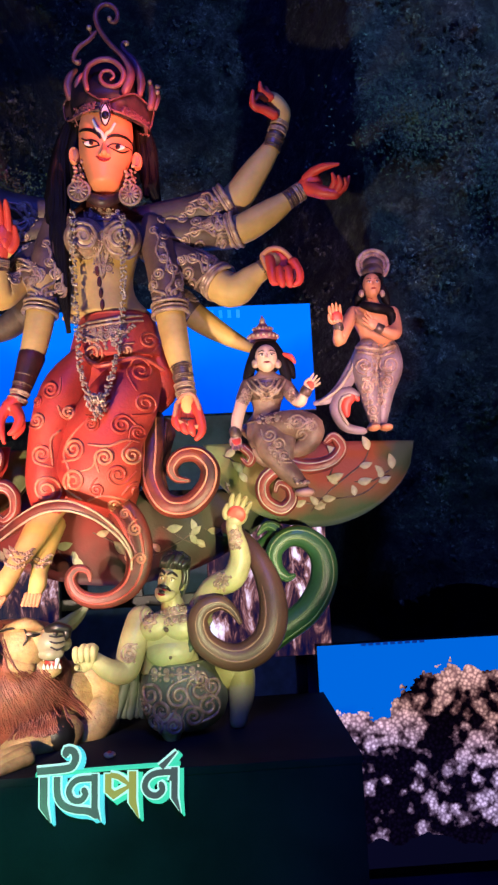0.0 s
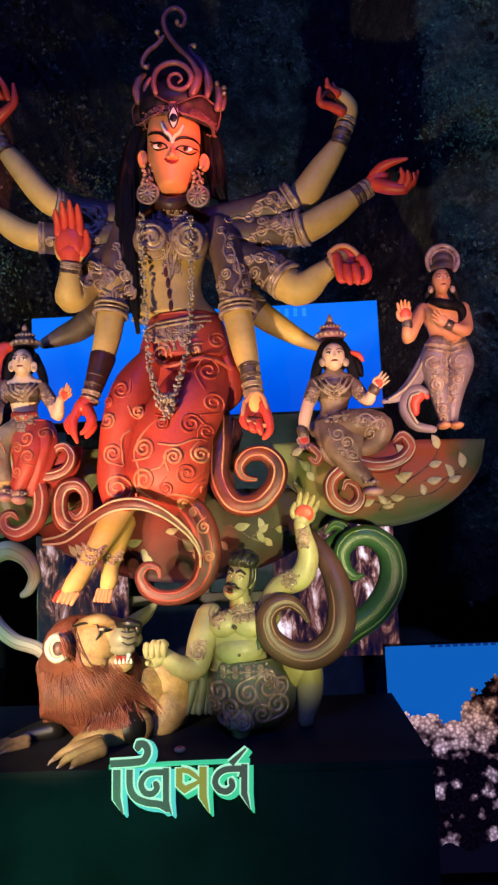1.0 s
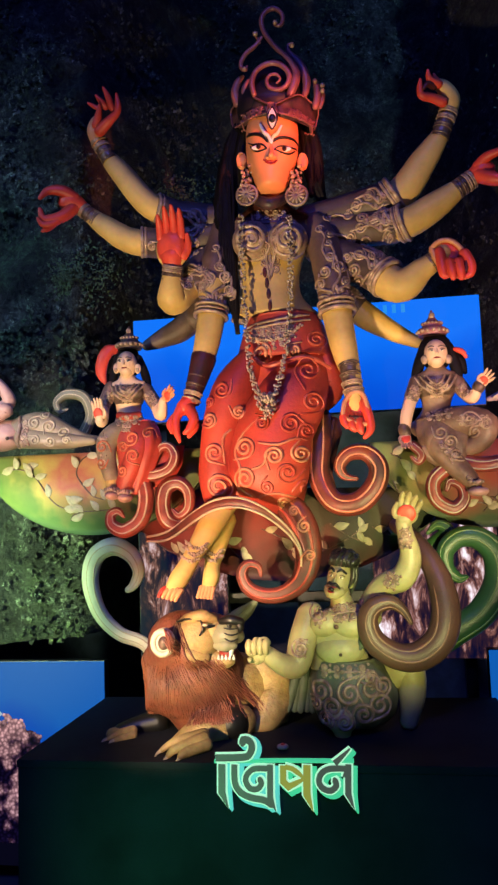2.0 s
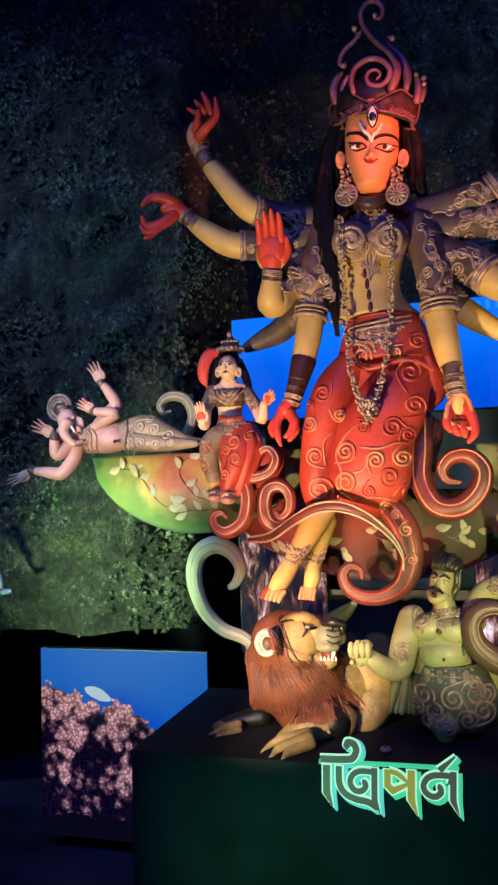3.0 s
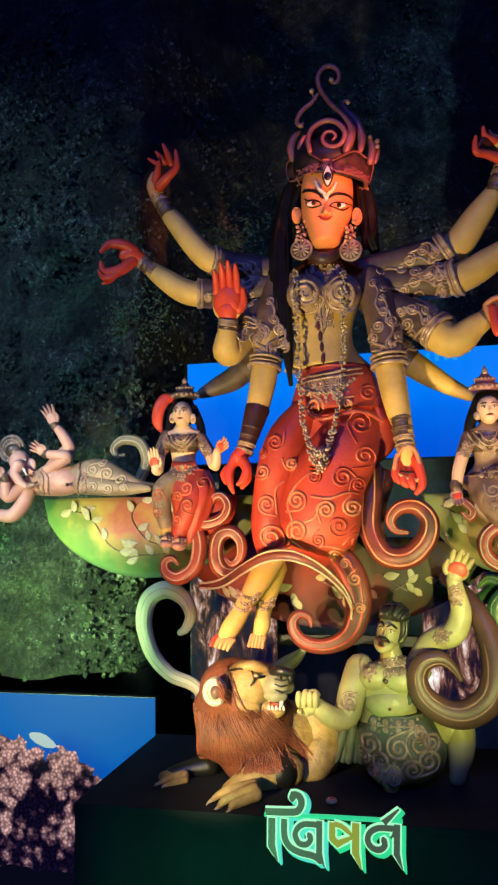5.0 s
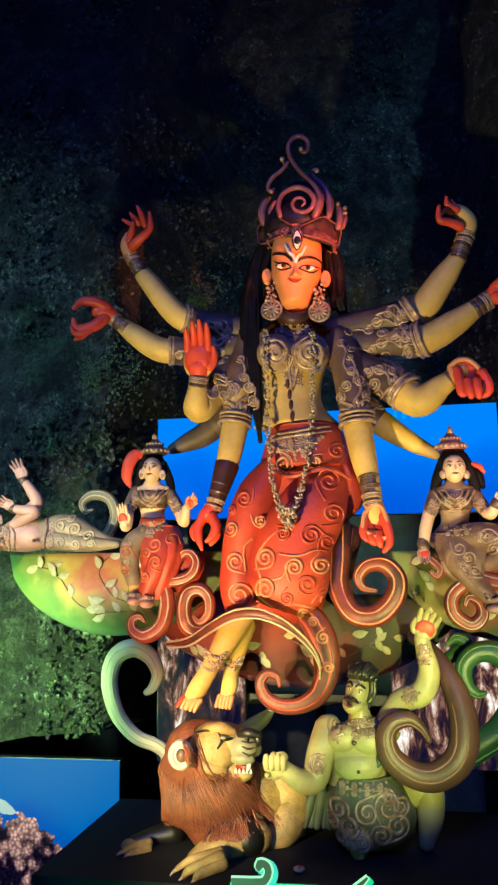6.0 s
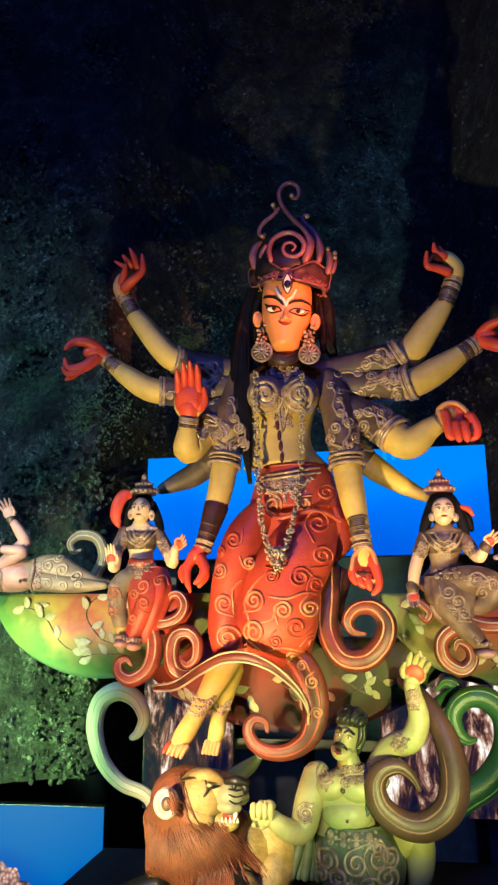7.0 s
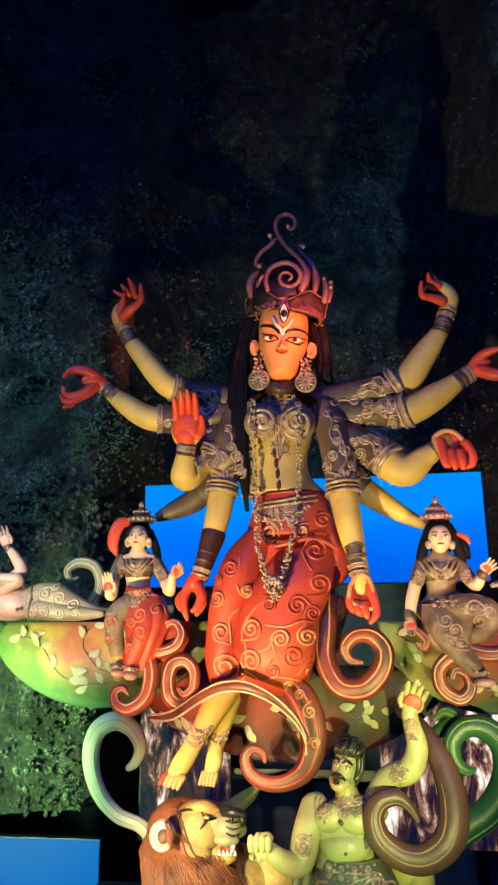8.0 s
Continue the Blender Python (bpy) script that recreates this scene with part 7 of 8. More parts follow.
    # arms
    s.tube([(-0.097, 4.1, 1.235), (-0.133, 4.05, 1.136), (-0.165, 4, 1.027), (-0.223, 3.96, 1.036), (-0.288, 3.93, 1.087)], [0.066, 0.064, 0.058, 0.047, 0.036], ASURA, 16, 5)
    s.tube([(0.157, 4.12, 1.225), (0.228, 4.1, 1.348), (0.324, 4.06, 1.394), (0.361, 4.04, 1.487), (0.343, 4.02, 1.59), (0.335, 4.01, 1.641)], [0.060, 0.054, 0.056, 0.048, 0.037, 0.034], ASURA, 16, 5)
    # skirt, knees and legs
    s.loft([((0.050, 4.11, 1.035), 0.1296, 0.105), ((0.072, 4.11, 0.967), 0.1782, 0.135), ((0.083, 4.1, 0.874), 0.189, 0.15), ((0.079, 4.1, 0.795), 0.1728, 0.14), ((0.067, 4.1, 0.751), 0.135, 0.115)], ASURA_CLOTH, 36, 4, 0.045, 10)
    s.tube([(0.037, 4.05, 0.823), (0.027, 4, 0.775), (0.026, 3.99, 0.744)], [0.089, 0.075, 0.044], ASURA, 14)
    s.tube([(0.233, 4.15, 0.933), (0.33, 4.12, 0.988), (0.339, 4.12, 0.875), (0.324, 4.12, 0.783), (0.317, 4.12, 0.744)], [0.072, 0.066, 0.061, 0.044, 0.039], ASURA, 14)
    s.freeze()
    s.hand((-0.288, 3.93, 1.087), (-0.372, 3.9, 1.118), 0.122, ASURA, 1, 0.05, 0.6, 0.7)
    for i in range(4):
        x, y, z = (-0.359, 3.89, 1.139)
        s.tube([(x + 0.025 * i, y, z + 0.006), (x + 0.025 * i, y - 0.012, z - 0.017), (x + 0.025 * i, y - 0.006, z - 0.044)], [0.014, 0.015, 0.011], ASURA, 8, 3)
    s.hand((0.335, 4.01, 1.633), (0.391, 3.97, 1.781), 0.105, ASURA, -1, 0.14, 0.7, 0.22, PALM)
    # ornaments
    for a, b, w, c in (((-0.07, 1.249), (-0.03, 1.223), 0.111, 2), ((0.002, 1.239), (0.146, 1.261), 0.094, 4), ((-0.165, 1.104), (-0.118, 1.098), 0.094, 2), ((0.243, 1.398), (0.298, 1.371), 0.094, 2), ((0.319, 1.576), (0.361, 1.587), 0.078, 2), ((0.302, 1.545), (0.359, 1.548), 0.055, 2), ((-0.073, 0.995), (0.151, 0.995), 0.066, 4)):
        s.scrollwork(a, b, w, 0.007, METAL, c, int(a[0] * 500))
    s.curl(*(-0.057, 1.249), 0.047, 0.007, METAL, 2, 0.5, 1)
    s.curl(*(-0.144, 1.098), 0.044, 0.007, METAL, 2, 0.5, 1)
    for x, z, q, w in ((-0.063, 0.912, 0.055, 1), (-0.01, 0.849, 0.05, -1), (0.065, 0.91, 0.055, 1), (0.156, 0.933, 0.061, -1), (0.19, 0.857, 0.055, 1), (0.125, 0.821, 0.05, -1), (-0.043, 0.794, 0.039, 1), (0.039, 0.793, 0.039, -1), (0.207, 0.932, 0.039, 1), (0.158, 0.97, 0.033, 1), (-0.092, 0.85, 0.039, -1)):
        s.curl(x, z, q, 0.009, METAL, 1.8, x * 25, w, tail=0.5)
    # cape
    for k, o in enumerate((0, 9, 17, 25, 33)):
        d = Vector((o * 0.0027, 0.012 * (k % 2), 0))
        s.tube([Vector((-0.136, 4.17, 1.141)) + d * 0.4, Vector((-0.166, 4.15, 1.016)) + d * 0.7, Vector((-0.198, 4.13, 0.892)) + d, Vector((-0.230, 4.12, 0.799)) + d * 1.35], [0.0135, 0.0216, 0.023, 0.0189], CAPE, 12, 5, 0.8)
    s.tube([(0.151, 4.06, 1.19), (0.133, 4.04, 1.131), (0.116, 4.02, 1.086)], [0.019, 0.025, 0.008], CAPE, 10, 4)
    return s.make("demon_statue")


def lion():
    s = Sculpt()
    rnd = random.Random(11)
    s.tube([(-0.741, 4.14, 1.033), (-0.653, 4.1, 0.924), (-0.612, 4.08, 0.809)], [0.194, 0.255, 0.161], FUR, 22, 6, 0.8)
    s.ball((-0.702, 4.1, 1.117), (0.172, 0.155, 0.144), FUR, 20, 12)
    s.tube([(-0.601, 4.16, 0.897), (-0.447, 4.2, 0.898), (-0.341, 4.24, 0.834), (-0.309, 4.24, 0.743)], [0.166, 0.144, 0.122, 0.083], LION, 18, 5)
    s.tube([(-0.362, 4.2, 0.987), (-0.283, 4.18, 0.873), (-0.326, 4.12, 0.774), (-0.378, 4.08, 0.745)], [0.072, 0.094, 0.078, 0.05], LION, 14, 5)
    # head thrown back, open jaw
    s.ball((-0.61, 4, 1.152), (0.122, 0.127, 0.116), LION, 18, 12)
    s.tube([(-0.655, 3.93, 1.12), (-0.618, 3.92, 1.084), (-0.565, 3.93, 1.074)], [0.039, 0.05, 0.033], LION, 14, 4)
    s.tube([(-0.589, 4, 1.181), (-0.517, 3.98, 1.182), (-0.464, 3.97, 1.172)], [0.089, 0.075, 0.055], LION, 16, 5)
    s.tube([(-0.525, 3.97, 1.169), (-0.476, 3.955, 1.168), (-0.436, 3.955, 1.164), (-0.416, 3.96, 1.158)], [0.053, 0.064, 0.055, 0.033], MUZZLE, 16, 4)
    s.tube([(-0.508, 3.93, 1.126), (-0.469, 3.912, 1.128), (-0.43, 3.92, 1.126)], [0.022, 0.028, 0.019], MUZZLE, 12, 4)
    s.tube([(-0.484, 3.925, 1.229), (-0.439, 3.905, 1.238), (-0.393, 3.915, 1.225)], [0.017, 0.022, 0.019], BLACK, 14, 4)
    s.tube([(-0.406, 3.915, 1.228), (-0.396, 3.91, 1.204), (-0.402, 3.915, 1.184)], [0.017, 0.017, 0.008], BLACK, 10, 3)
    s.tube([(-0.452, 3.92, 1.229), (-0.447, 3.915, 1.2), (-0.454, 3.92, 1.175)], [0.014, 0.011, 0.006], BLACK, 8, 3)
    s.tube([(-0.442, 3.915, 1.112), (-0.442, 3.912, 1.094), (-0.453, 3.915, 1.069)], [0.011, 0.009, 0.003], WHITE, 8, 3)
    s.tube([(-0.507, 3.925, 1.112), (-0.465, 3.915, 1.103), (-0.426, 3.92, 1.111)], [0.006, 0.007, 0.006], BLACK, 8, 3)
    s.tube([(-0.565, 4, 1.086), (-0.503, 3.97, 1.05), (-0.455, 3.96, 1.056)], [0.061, 0.042, 0.028], LION, 14, 4)
    s.ball((-0.466, 3.955, 1.086), (0.039, 0.028, 0.025), LIP, 12, 8)
    for i in range(5):
        x, y, z = (-0.503, 3.93, 1.116)
        s.tube([(x + 0.017 * i, y, z), (x + 0.017 * i, y - 0.004, z - 0.017)], [0.007, 0.002], WHITE, 7, 2)
        s.tube([(x + 0.017 * i, y, z - 0.05), (x + 0.017 * i, y - 0.004, z - 0.033)], [0.007, 0.002], WHITE, 7, 2)
    s.tube([(-0.689, 3.93, 1.229), (-0.626, 3.905, 1.245), (-0.573, 3.895, 1.238)], [0.004, 0.007, 0.004], BLACK, 8, 3)
    s.tube([(-0.572, 3.892, 1.238), (-0.559, 3.885, 1.207), (-0.572, 3.885, 1.179), (-0.593, 3.888, 1.159)], [0.004, 0.006, 0.005, 0.002], BLACK, 8, 3)
    s.tube([(-0.564, 3.888, 1.222), (-0.537, 3.89, 1.211), (-0.513, 3.905, 1.213)], [0.006, 0.008, 0.004], BLACK, 8, 3)
    s.ball((-0.551, 3.885, 1.219), (0.014, 0.008, 0.007), RIDGE, 8, 6)
    s.tube([(-0.512, 3.935, 1.194), (-0.522, 3.93, 1.151), (-0.533, 3.93, 1.112), (-0.541, 3.935, 1.077)], [0.006, 0.008, 0.008, 0.004], BLACK, 8, 3)
    s.tube([(-0.637, 3.93, 1.242), (-0.571, 3.91, 1.258), (-0.515, 3.93, 1.239)], [0.022, 0.028, 0.019], LION, 10, 3)
    for u in range(3):
        o = u * 0.022
        a, b, c = Vector((-0.468, 3.895, 1.204)), Vector((-0.437, 3.888, 1.199)), Vector((-0.409, 3.9, 1.201))
        s.tube([a - Vector((0, 0, o)), b - Vector((0, 0, o * 1.2)), c - Vector((0, 0, o))], [0.003, 0.004, 0.002], BLACK, 6, 3)
    # ear
    ex, ey, ez = (-0.731, 3.83, 1.153)
    s.ball((ex, ey + 0.02, ez), (0.056, 0.025, 0.064), COIL_PALE, 16, 8)
    s.ball((ex + 0.006, ey - 0.006, ez), (0.025, 0.014, 0.03), BRONZE, 12, 8)
    s.tube([(ex + 0.042 * math.cos(i * 0.45), ey, ez + 0.05 * math.sin(i * 0.45)) for i in range(15)], [0.014] * 15, COIL_PALE, 8, 1)
    # fore legs and paws
    s.tube([(-0.419, 4.02, 0.777), (-0.509, 3.96, 0.77), (-0.596, 3.9, 0.76), (-0.669, 3.84, 0.717)], [0.072, 0.069, 0.058, 0.047], LION, 14, 5)
    # splayed toes with pale claws, on both fore paws
    for pts, rr in (([(-0.541, 3.77, 0.770), (-0.605, 3.71, 0.759), (-0.650, 3.68, 0.748), (-0.671, 3.66, 0.729)], [0.0297, 0.0243, 0.0189, 0.0108]), ([(-0.530, 3.76, 0.750), (-0.584, 3.7, 0.742), (-0.612, 3.67, 0.733), (-0.621, 3.65, 0.724)], [0.0297, 0.0243, 0.0189, 0.0108]), ([(-0.548, 3.8, 0.780), (-0.631, 3.74, 0.773), (-0.679, 3.72, 0.758), (-0.708, 3.7, 0.741)], [0.0243, 0.0216, 0.0162, 0.0108]),
                    ([(-0.915, 3.97, 0.744), (-0.975, 3.91, 0.743), (-1.007, 3.89, 0.731)], [0.0243, 0.0189, 0.0108]), ([(-0.909, 3.95, 0.730), (-0.949, 3.91, 0.726), (-0.972, 3.88, 0.725)], [0.0216, 0.0175, 0.0108])):
        s.tube(pts, rr, LION, 10, 4)
        tip, way = Vector(pts[-1]), (Vector(pts[-1]) - Vector(pts[-2])).normalized()
        s.tube([tip, tip + way * 0.02, tip + way * 0.032 - Vector((0, 0, 0.006))], [0.0081, 0.0059, 0.0016], RIDGE, 7, 3)
    s.tube([(-0.444, 3.99, 0.778), (-0.475, 3.97, 0.777)], [0.076, 0.075], BLACK, 14, 3)
    s.tube([(-0.83, 4.1, 0.749), (-0.925, 4.06, 0.737), (-0.996, 4.02, 0.727)], [0.061, 0.047, 0.033], BLACK, 12, 4)
    s.ball((-1.01, 4, 0.723), (0.044, 0.05, 0.025), LION, 12, 8)
    s.freeze()
    # mane: combed locks laid on the neck and chest
    for i in range(3400):
        x, z = rnd.uniform(-0.95, -0.36), rnd.uniform(0.74, 1.28)
        y = s.front(x, z)
        if y is None:
            continue
        u = (x + 0.655) / 0.285, (z - 0.985) / 0.31
        if u[1] < -0.52 or u[0] > 0.62 or u[0] ** 2 + u[1] ** 2 > 1 or (u[0] > -0.12 and u[1] > 0.28) or (abs(u[0] + 0.52) < 0.30 and abs(u[1] - 0.58) < 0.42):
            continue
        lean = 0.35 * (u[0] + 0.1) + rnd.uniform(-0.12, 0.12) + (0.5 if u[1] > 0 and u[0] > -0.3 else 0)
        ln = min(rnd.uniform(0.07, 0.24), (z - 0.79) * 0.9)
        pts = [(x, z), (x + ln * lean * 0.35, z - ln * 0.33), (x + ln * lean * 0.6 + rnd.uniform(-0.006, 0.006), z - ln * 0.66), (x + ln * lean + rnd.uniform(-0.01, 0.01), z - ln)]
        s.lay(pts, rnd.uniform(0.0018, 0.0042), FUR, rnd.uniform(0.2, 2.2), 2, 5)
    return s.make("lion_statue")


tagged(fortune_goddess(), "small seated goddess statue in red with a tiara", "statue", "figures on the leaves")
tagged(learning_goddess(), "small seated goddess statue in grey robes with dark hair", "statue", "figures on the leaves")
tagged(warrior_god(), "small standing god statue in patterned grey trousers with a haloed crown", "statue", "figures on the leaves")
tagged(elephant_god(), "small pink elephant-headed god statue reclining on a leaf", "statue", "figures on the leaves")
tagged(demon(), "kneeling greenish demon statue with a moustache and curled skirt", "statue")
tagged(lion(), "crouching lion statue with a chestnut mane and open jaw", "statue")


# ---- great leaves ----
def leaflet_mesh(name, material):
    """A small pointed leaf, cupped, with a midrib; 0.06 long, its stalk at the origin."""
    verts, faces = [], []
    rows = 7
    for i in range(rows + 1):
        u = i / rows
        w = 0.016 * math.sin(math.pi * u ** 0.8) ** 0.9 + 0.0004
        for j, (a, dy) in enumerate(((-1, 0.0), (-0.5, -0.005), (0, -0.0035), (0.5, -0.005), (1, 0.0))):
            verts.append((a * w + 0.004 * math.sin(u * 3), dy * math.sin(math.pi * u) - 0.006 * u, 0.062 * u))
    for i in range(rows):
        for j in range(4):
            faces.append((i * 5 + j, i * 5 + j + 1, i * 5 + j + 6, i * 5 + j + 5))
    o = len(verts)
    verts += [(x, y + 0.004, z) for x, y, z in verts]
    faces += [tuple(q + o for q in f[::-1]) for f in faces]
    me = bpy.data.meshes.new(name)
    me.from_pydata(verts, [], faces)
    me.materials.append(material)
    me.polygons.foreach_set("use_smooth", [True] * len(faces))
    return me


LEAFLET_MESH = leaflet_mesh("leaflet", LEAFLET)


def great_leaf(x0, x1, z0, z1, drop, y0, bulge, paint, label, vines, lean=0.0, tip=1.0):
    """A hollow half-moon leaf: level upper rim, round belly, with vines and leaflets on its front."""
    holder = thing("great_leaf", ((x0 + x1) / 2, y0, z0 - drop), label, "leaf sculpture", "great leaves")
    s = Sculpt()
    nu, nv = 36, 12
    verts, faces = [], []
    for back in (0, 1):
        for i in range(nu + 1):
            u = i / nu
            top = z0 + (z1 - z0) * u
            d = drop * (math.sin(math.pi * u) ** 0.5) * (1 + lean * (u - 0.5))
            for j in range(nv + 1):
                v = j / nv
                y = y0 - (0 if back else 1) * (0.04 + bulge * math.sin(math.pi * u) ** 0.5 * math.sin(math.pi * (0.12 + 0.8 * v)) ** 0.8) - 0.0
                verts.append((x0 + (x1 - x0) * u, y, top - max(d, 0.004) * v))
    o = (nu + 1) * (nv + 1)
    for i in range(nu):
        for j in range(nv):
            a = i * (nv + 1) + j
            faces += [(a, a + nv + 1, a + nv + 2, a + 1), (a + o, a + o + 1, a + o + nv + 2, a + o + nv + 1)]
        for j in (0, nv):
            a = i * (nv + 1) + j
            faces.append((a, a + o, a + o + nv + 1, a + nv + 1))
    for j in range(nv):
        for i in (0, nu):
            a = i * (nv + 1) + j
            faces.append((a, a + 1, a + 1 + o, a + o))
    s.add(verts, faces, paint)
    s.freeze()
    hang(s.make("blade"), holder)
    rnd = random.Random(int(abs(x0) * 1000))
    for line in vines:
        t = Sculpt()
        t.tree = s.tree
        t.lay(line, 0.004, BRONZE, 0.3, 6, 6)
        if t.v:
            hang(t.make("vine"), holder)
        path, _ = smooth_path([(x, 0, z) for x, z in line], [1] * len(line), 4)
        for i, p in enumerate(path):
            if i % 5 != 1 and i != len(path) - 1:
                continue
            y = s.front(p.x, p.z)
            if y is None:
                continue
            ob = new("leaflet", LEAFLET_MESH)
            w = (1 if i % 2 else -1) * rnd.uniform(25, 75)
            q = rnd.uniform(1.0, 1.35)
            ob.matrix_basis = pose(p.x, y - 0.005, p.z, 0, w + 20, 0) @ Matrix.Scale(q, 4)
            hang(ob, holder)
    return holder


great_leaf((-1.851, 2.056)[0], (-0.597, 2.05)[0], (-1.851, 2.056)[1], (-0.597, 2.05)[1], 0.43, 4.40, 0.10, LEAF_L, "broad half-moon leaf sculpture painted green, yellow and red with vines",
           ([(-1.726, 1.957), (-1.68, 1.98), (-1.585, 1.97), (-1.506, 1.915), (-1.444, 1.825), (-1.383, 1.774), (-1.275, 1.746), (-1.092, 1.751)], [(-1.24, 2.042), (-1.284, 2), (-1.292, 1.937), (-1.241, 1.863), (-1.196, 1.819), (-1.136, 1.8)], [(-1.585, 2.006), (-1.557, 1.963), (-1.538, 1.933)], [(-1.341, 1.817), (-1.301, 1.793), (-1.296, 1.752)], [(-1.334, 1.701), (-1.315, 1.73), (-1.259, 1.743)], [(-1.125, 2), (-1.09, 1.953), (-1.061, 1.9)]))
great_leaf((0.209, 2.038)[0], (1.281, 2.011)[0], (0.209, 2.038)[1], (1.281, 2.011)[1], 0.425, 4.40, 0.10, LEAF_R, "broad half-moon leaf sculpture painted brown-red and dark green with vines",
           ([(0.727, 1.678), (0.812, 1.766), (0.91, 1.841), (0.995, 1.903), (1.034, 1.968)], [(0.757, 1.742), (0.89, 1.736), (0.998, 1.757), (1.083, 1.819)], [(0.815, 1.819), (0.847, 1.897), (0.891, 1.962)], [(0.948, 1.812), (1.028, 1.808), (1.146, 1.869)], [(0.306, 1.975), (0.37, 1.933), (0.418, 1.838)], [(0.623, 1.709), (0.716, 1.718), (0.794, 1.688)], [(0.313, 1.843), (0.349, 1.762), (0.413, 1.72)]))
great_leaf((-1.116, 1.852)[0], (0.568, 1.807)[0], (-1.116, 1.852)[1], (0.568, 1.807)[1], 0.47, 4.5, 0.09, LEAF_C, "dark red and green leaf sculpture hanging below the statue",
           ([(-0.168, 1.568), (-0.091, 1.5), (0.042, 1.547), (0.15, 1.608)], [(-0.542, 1.582), (-0.49, 1.501), (-0.411, 1.459)], [(0.202, 1.619), (0.278, 1.577), (0.356, 1.574)], [(-0.937, 1.596), (-0.856, 1.527), (-0.76, 1.51)], [(-0.006, 1.64), (0.096, 1.571), (0.198, 1.528)], [(-0.352, 1.627), (-0.247, 1.571), (-0.172, 1.464)], [(-0.677, 1.587), (-0.611, 1.518), (-0.626, 1.453)]))


# ---- scroll ornaments ----
def scroll(pts, radii, paint, ridge_paint, label, flat=0.8):
    """A curled tendril with a round body and two raised ridges."""
    low = min(pts, key=lambda p: p[2])
    holder = thing("scroll_ornament", low, label, "scroll ornament", "scrolls round the statue")
    s = Sculpt()
    s.tube(pts, radii, paint, 18, 6, flat)
    hang(s.make("scroll_body"), holder)
    path, rad = smooth_path(pts, radii, 6)
    for side, wide in ((0.6, 0.11), (-0.2, 0.09)):
        line, rr = [], []
        for i, p in enumerate(path):
            t = (path[min(i + 1, len(path) - 1)] - path[max(i - 1, 0)]).normalized()
            n = Vector((0, 1, 0)).cross(t).normalized()
            q = rad[i] * 0.92
            line.append(p + n * side * q - Vector((0, flat * q * math.sqrt(1 - side * side), 0)))
            rr.append(max(0.0015, rad[i] * wide))
        r = Sculpt()
        r.tube(line, rr, ridge_paint, 8, 1)
        hang(r.make("ridge"), holder)
    return holder


scroll([(-0.863, 4.4, 0.863), (-0.964, 4.36, 1.053), (-1.102, 4.34, 1.121), (-1.202, 4.33, 1.231), (-1.244, 4.32, 1.388), (-1.213, 4.32, 1.514), (-1.118, 4.32, 1.562), (-1.025, 4.32, 1.519), (-0.985, 4.32, 1.436), (-1.010, 4.32, 1.367), (-1.045, 4.32, 1.34)], [0.028, 0.033, 0.036, 0.039, 0.044, 0.047, 0.047, 0.042, 0.033, 0.025, 0.017], COIL_PALE, RIDGE, "pale cream curled scroll ornament with raised ridges beside the lion")
scroll([(0.313, 4.32, 1.625), (0.407, 4.14, 1.532), (0.476, 4.06, 1.394), (0.499, 4.02, 1.248), (0.465, 4, 1.129), (0.373, 4, 1.059), (0.274, 4, 1.061), (0.183, 4, 1.124), (0.157, 4, 1.211), (0.19, 4, 1.274), (0.261, 4, 1.292), (0.314, 4, 1.256), (0.346, 4, 1.201)], [0.033, 0.042, 0.055, 0.064, 0.066, 0.064, 0.058, 0.053, 0.047, 0.042, 0.033, 0.022, 0.011], COIL_BROWN, RIDGE_BROWN, "dark brown curled scroll ornament with fluted ridges")
scroll([(0.436, 4.2, 1.046), (0.543, 4.18, 1.129), (0.672, 4.18, 1.218), (0.752, 4.18, 1.349), (0.75, 4.18, 1.479), (0.677, 4.18, 1.555), (0.589, 4.18, 1.558), (0.528, 4.18, 1.5), (0.534, 4.18, 1.421), (0.578, 4.18, 1.376), (0.615, 4.18, 1.38)], [0.055, 0.064, 0.066, 0.066, 0.061, 0.053, 0.047, 0.042, 0.033, 0.025, 0.011], COIL_GREEN, RIDGE_GREEN, "deep green curled scroll ornament with cream ridges")
scroll([(-1.328, 4.3, 2.088), (-1.255, 4.28, 2.15), (-1.214, 4.28, 2.245), (-1.25, 4.28, 2.339), (-1.34, 4.28, 2.363), (-1.4, 4.28, 2.323), (-1.382, 4.28, 2.273), (-1.342, 4.28, 2.283)], [0.019, 0.03, 0.03, 0.03, 0.028, 0.022, 0.017, 0.008], COIL_OLIVE, RIDGE, "small grey-green curled scroll ornament on the leaf")
scroll([(0.415, 4.3, 1.499), (0.491, 4.28, 1.537), (0.552, 4.26, 1.589), (0.505, 4.26, 1.618), (0.457, 4.26, 1.58)], [0.022, 0.033, 0.033, 0.025, 0.008], COIL_GREEN, RIDGE_GREEN, "small yellow-green curled bud ornament under the leaf")
scroll([(-0.750, 4.34, 1.094), (-0.575, 4.34, 1.142), (-0.452, 4.34, 1.213), (-0.381, 4.34, 1.278)], [0.03, 0.042, 0.036, 0.008], COIL_OLIVE, COIL_OLIVE, "grey-olive pointed leaf tip rising behind the lion", 0.4)


# ---- lit sign ----
def glow(name, color, strength):
    m = mat(name, tuple(c * 0.5 for c in color), 0.4, vary=0.1)
    b = m.node_tree.nodes["Principled BSDF"]
    b.inputs["Emission Color"].default_value, b.inputs["Emission Strength"].default_value = (*color, 1), strength
    return m


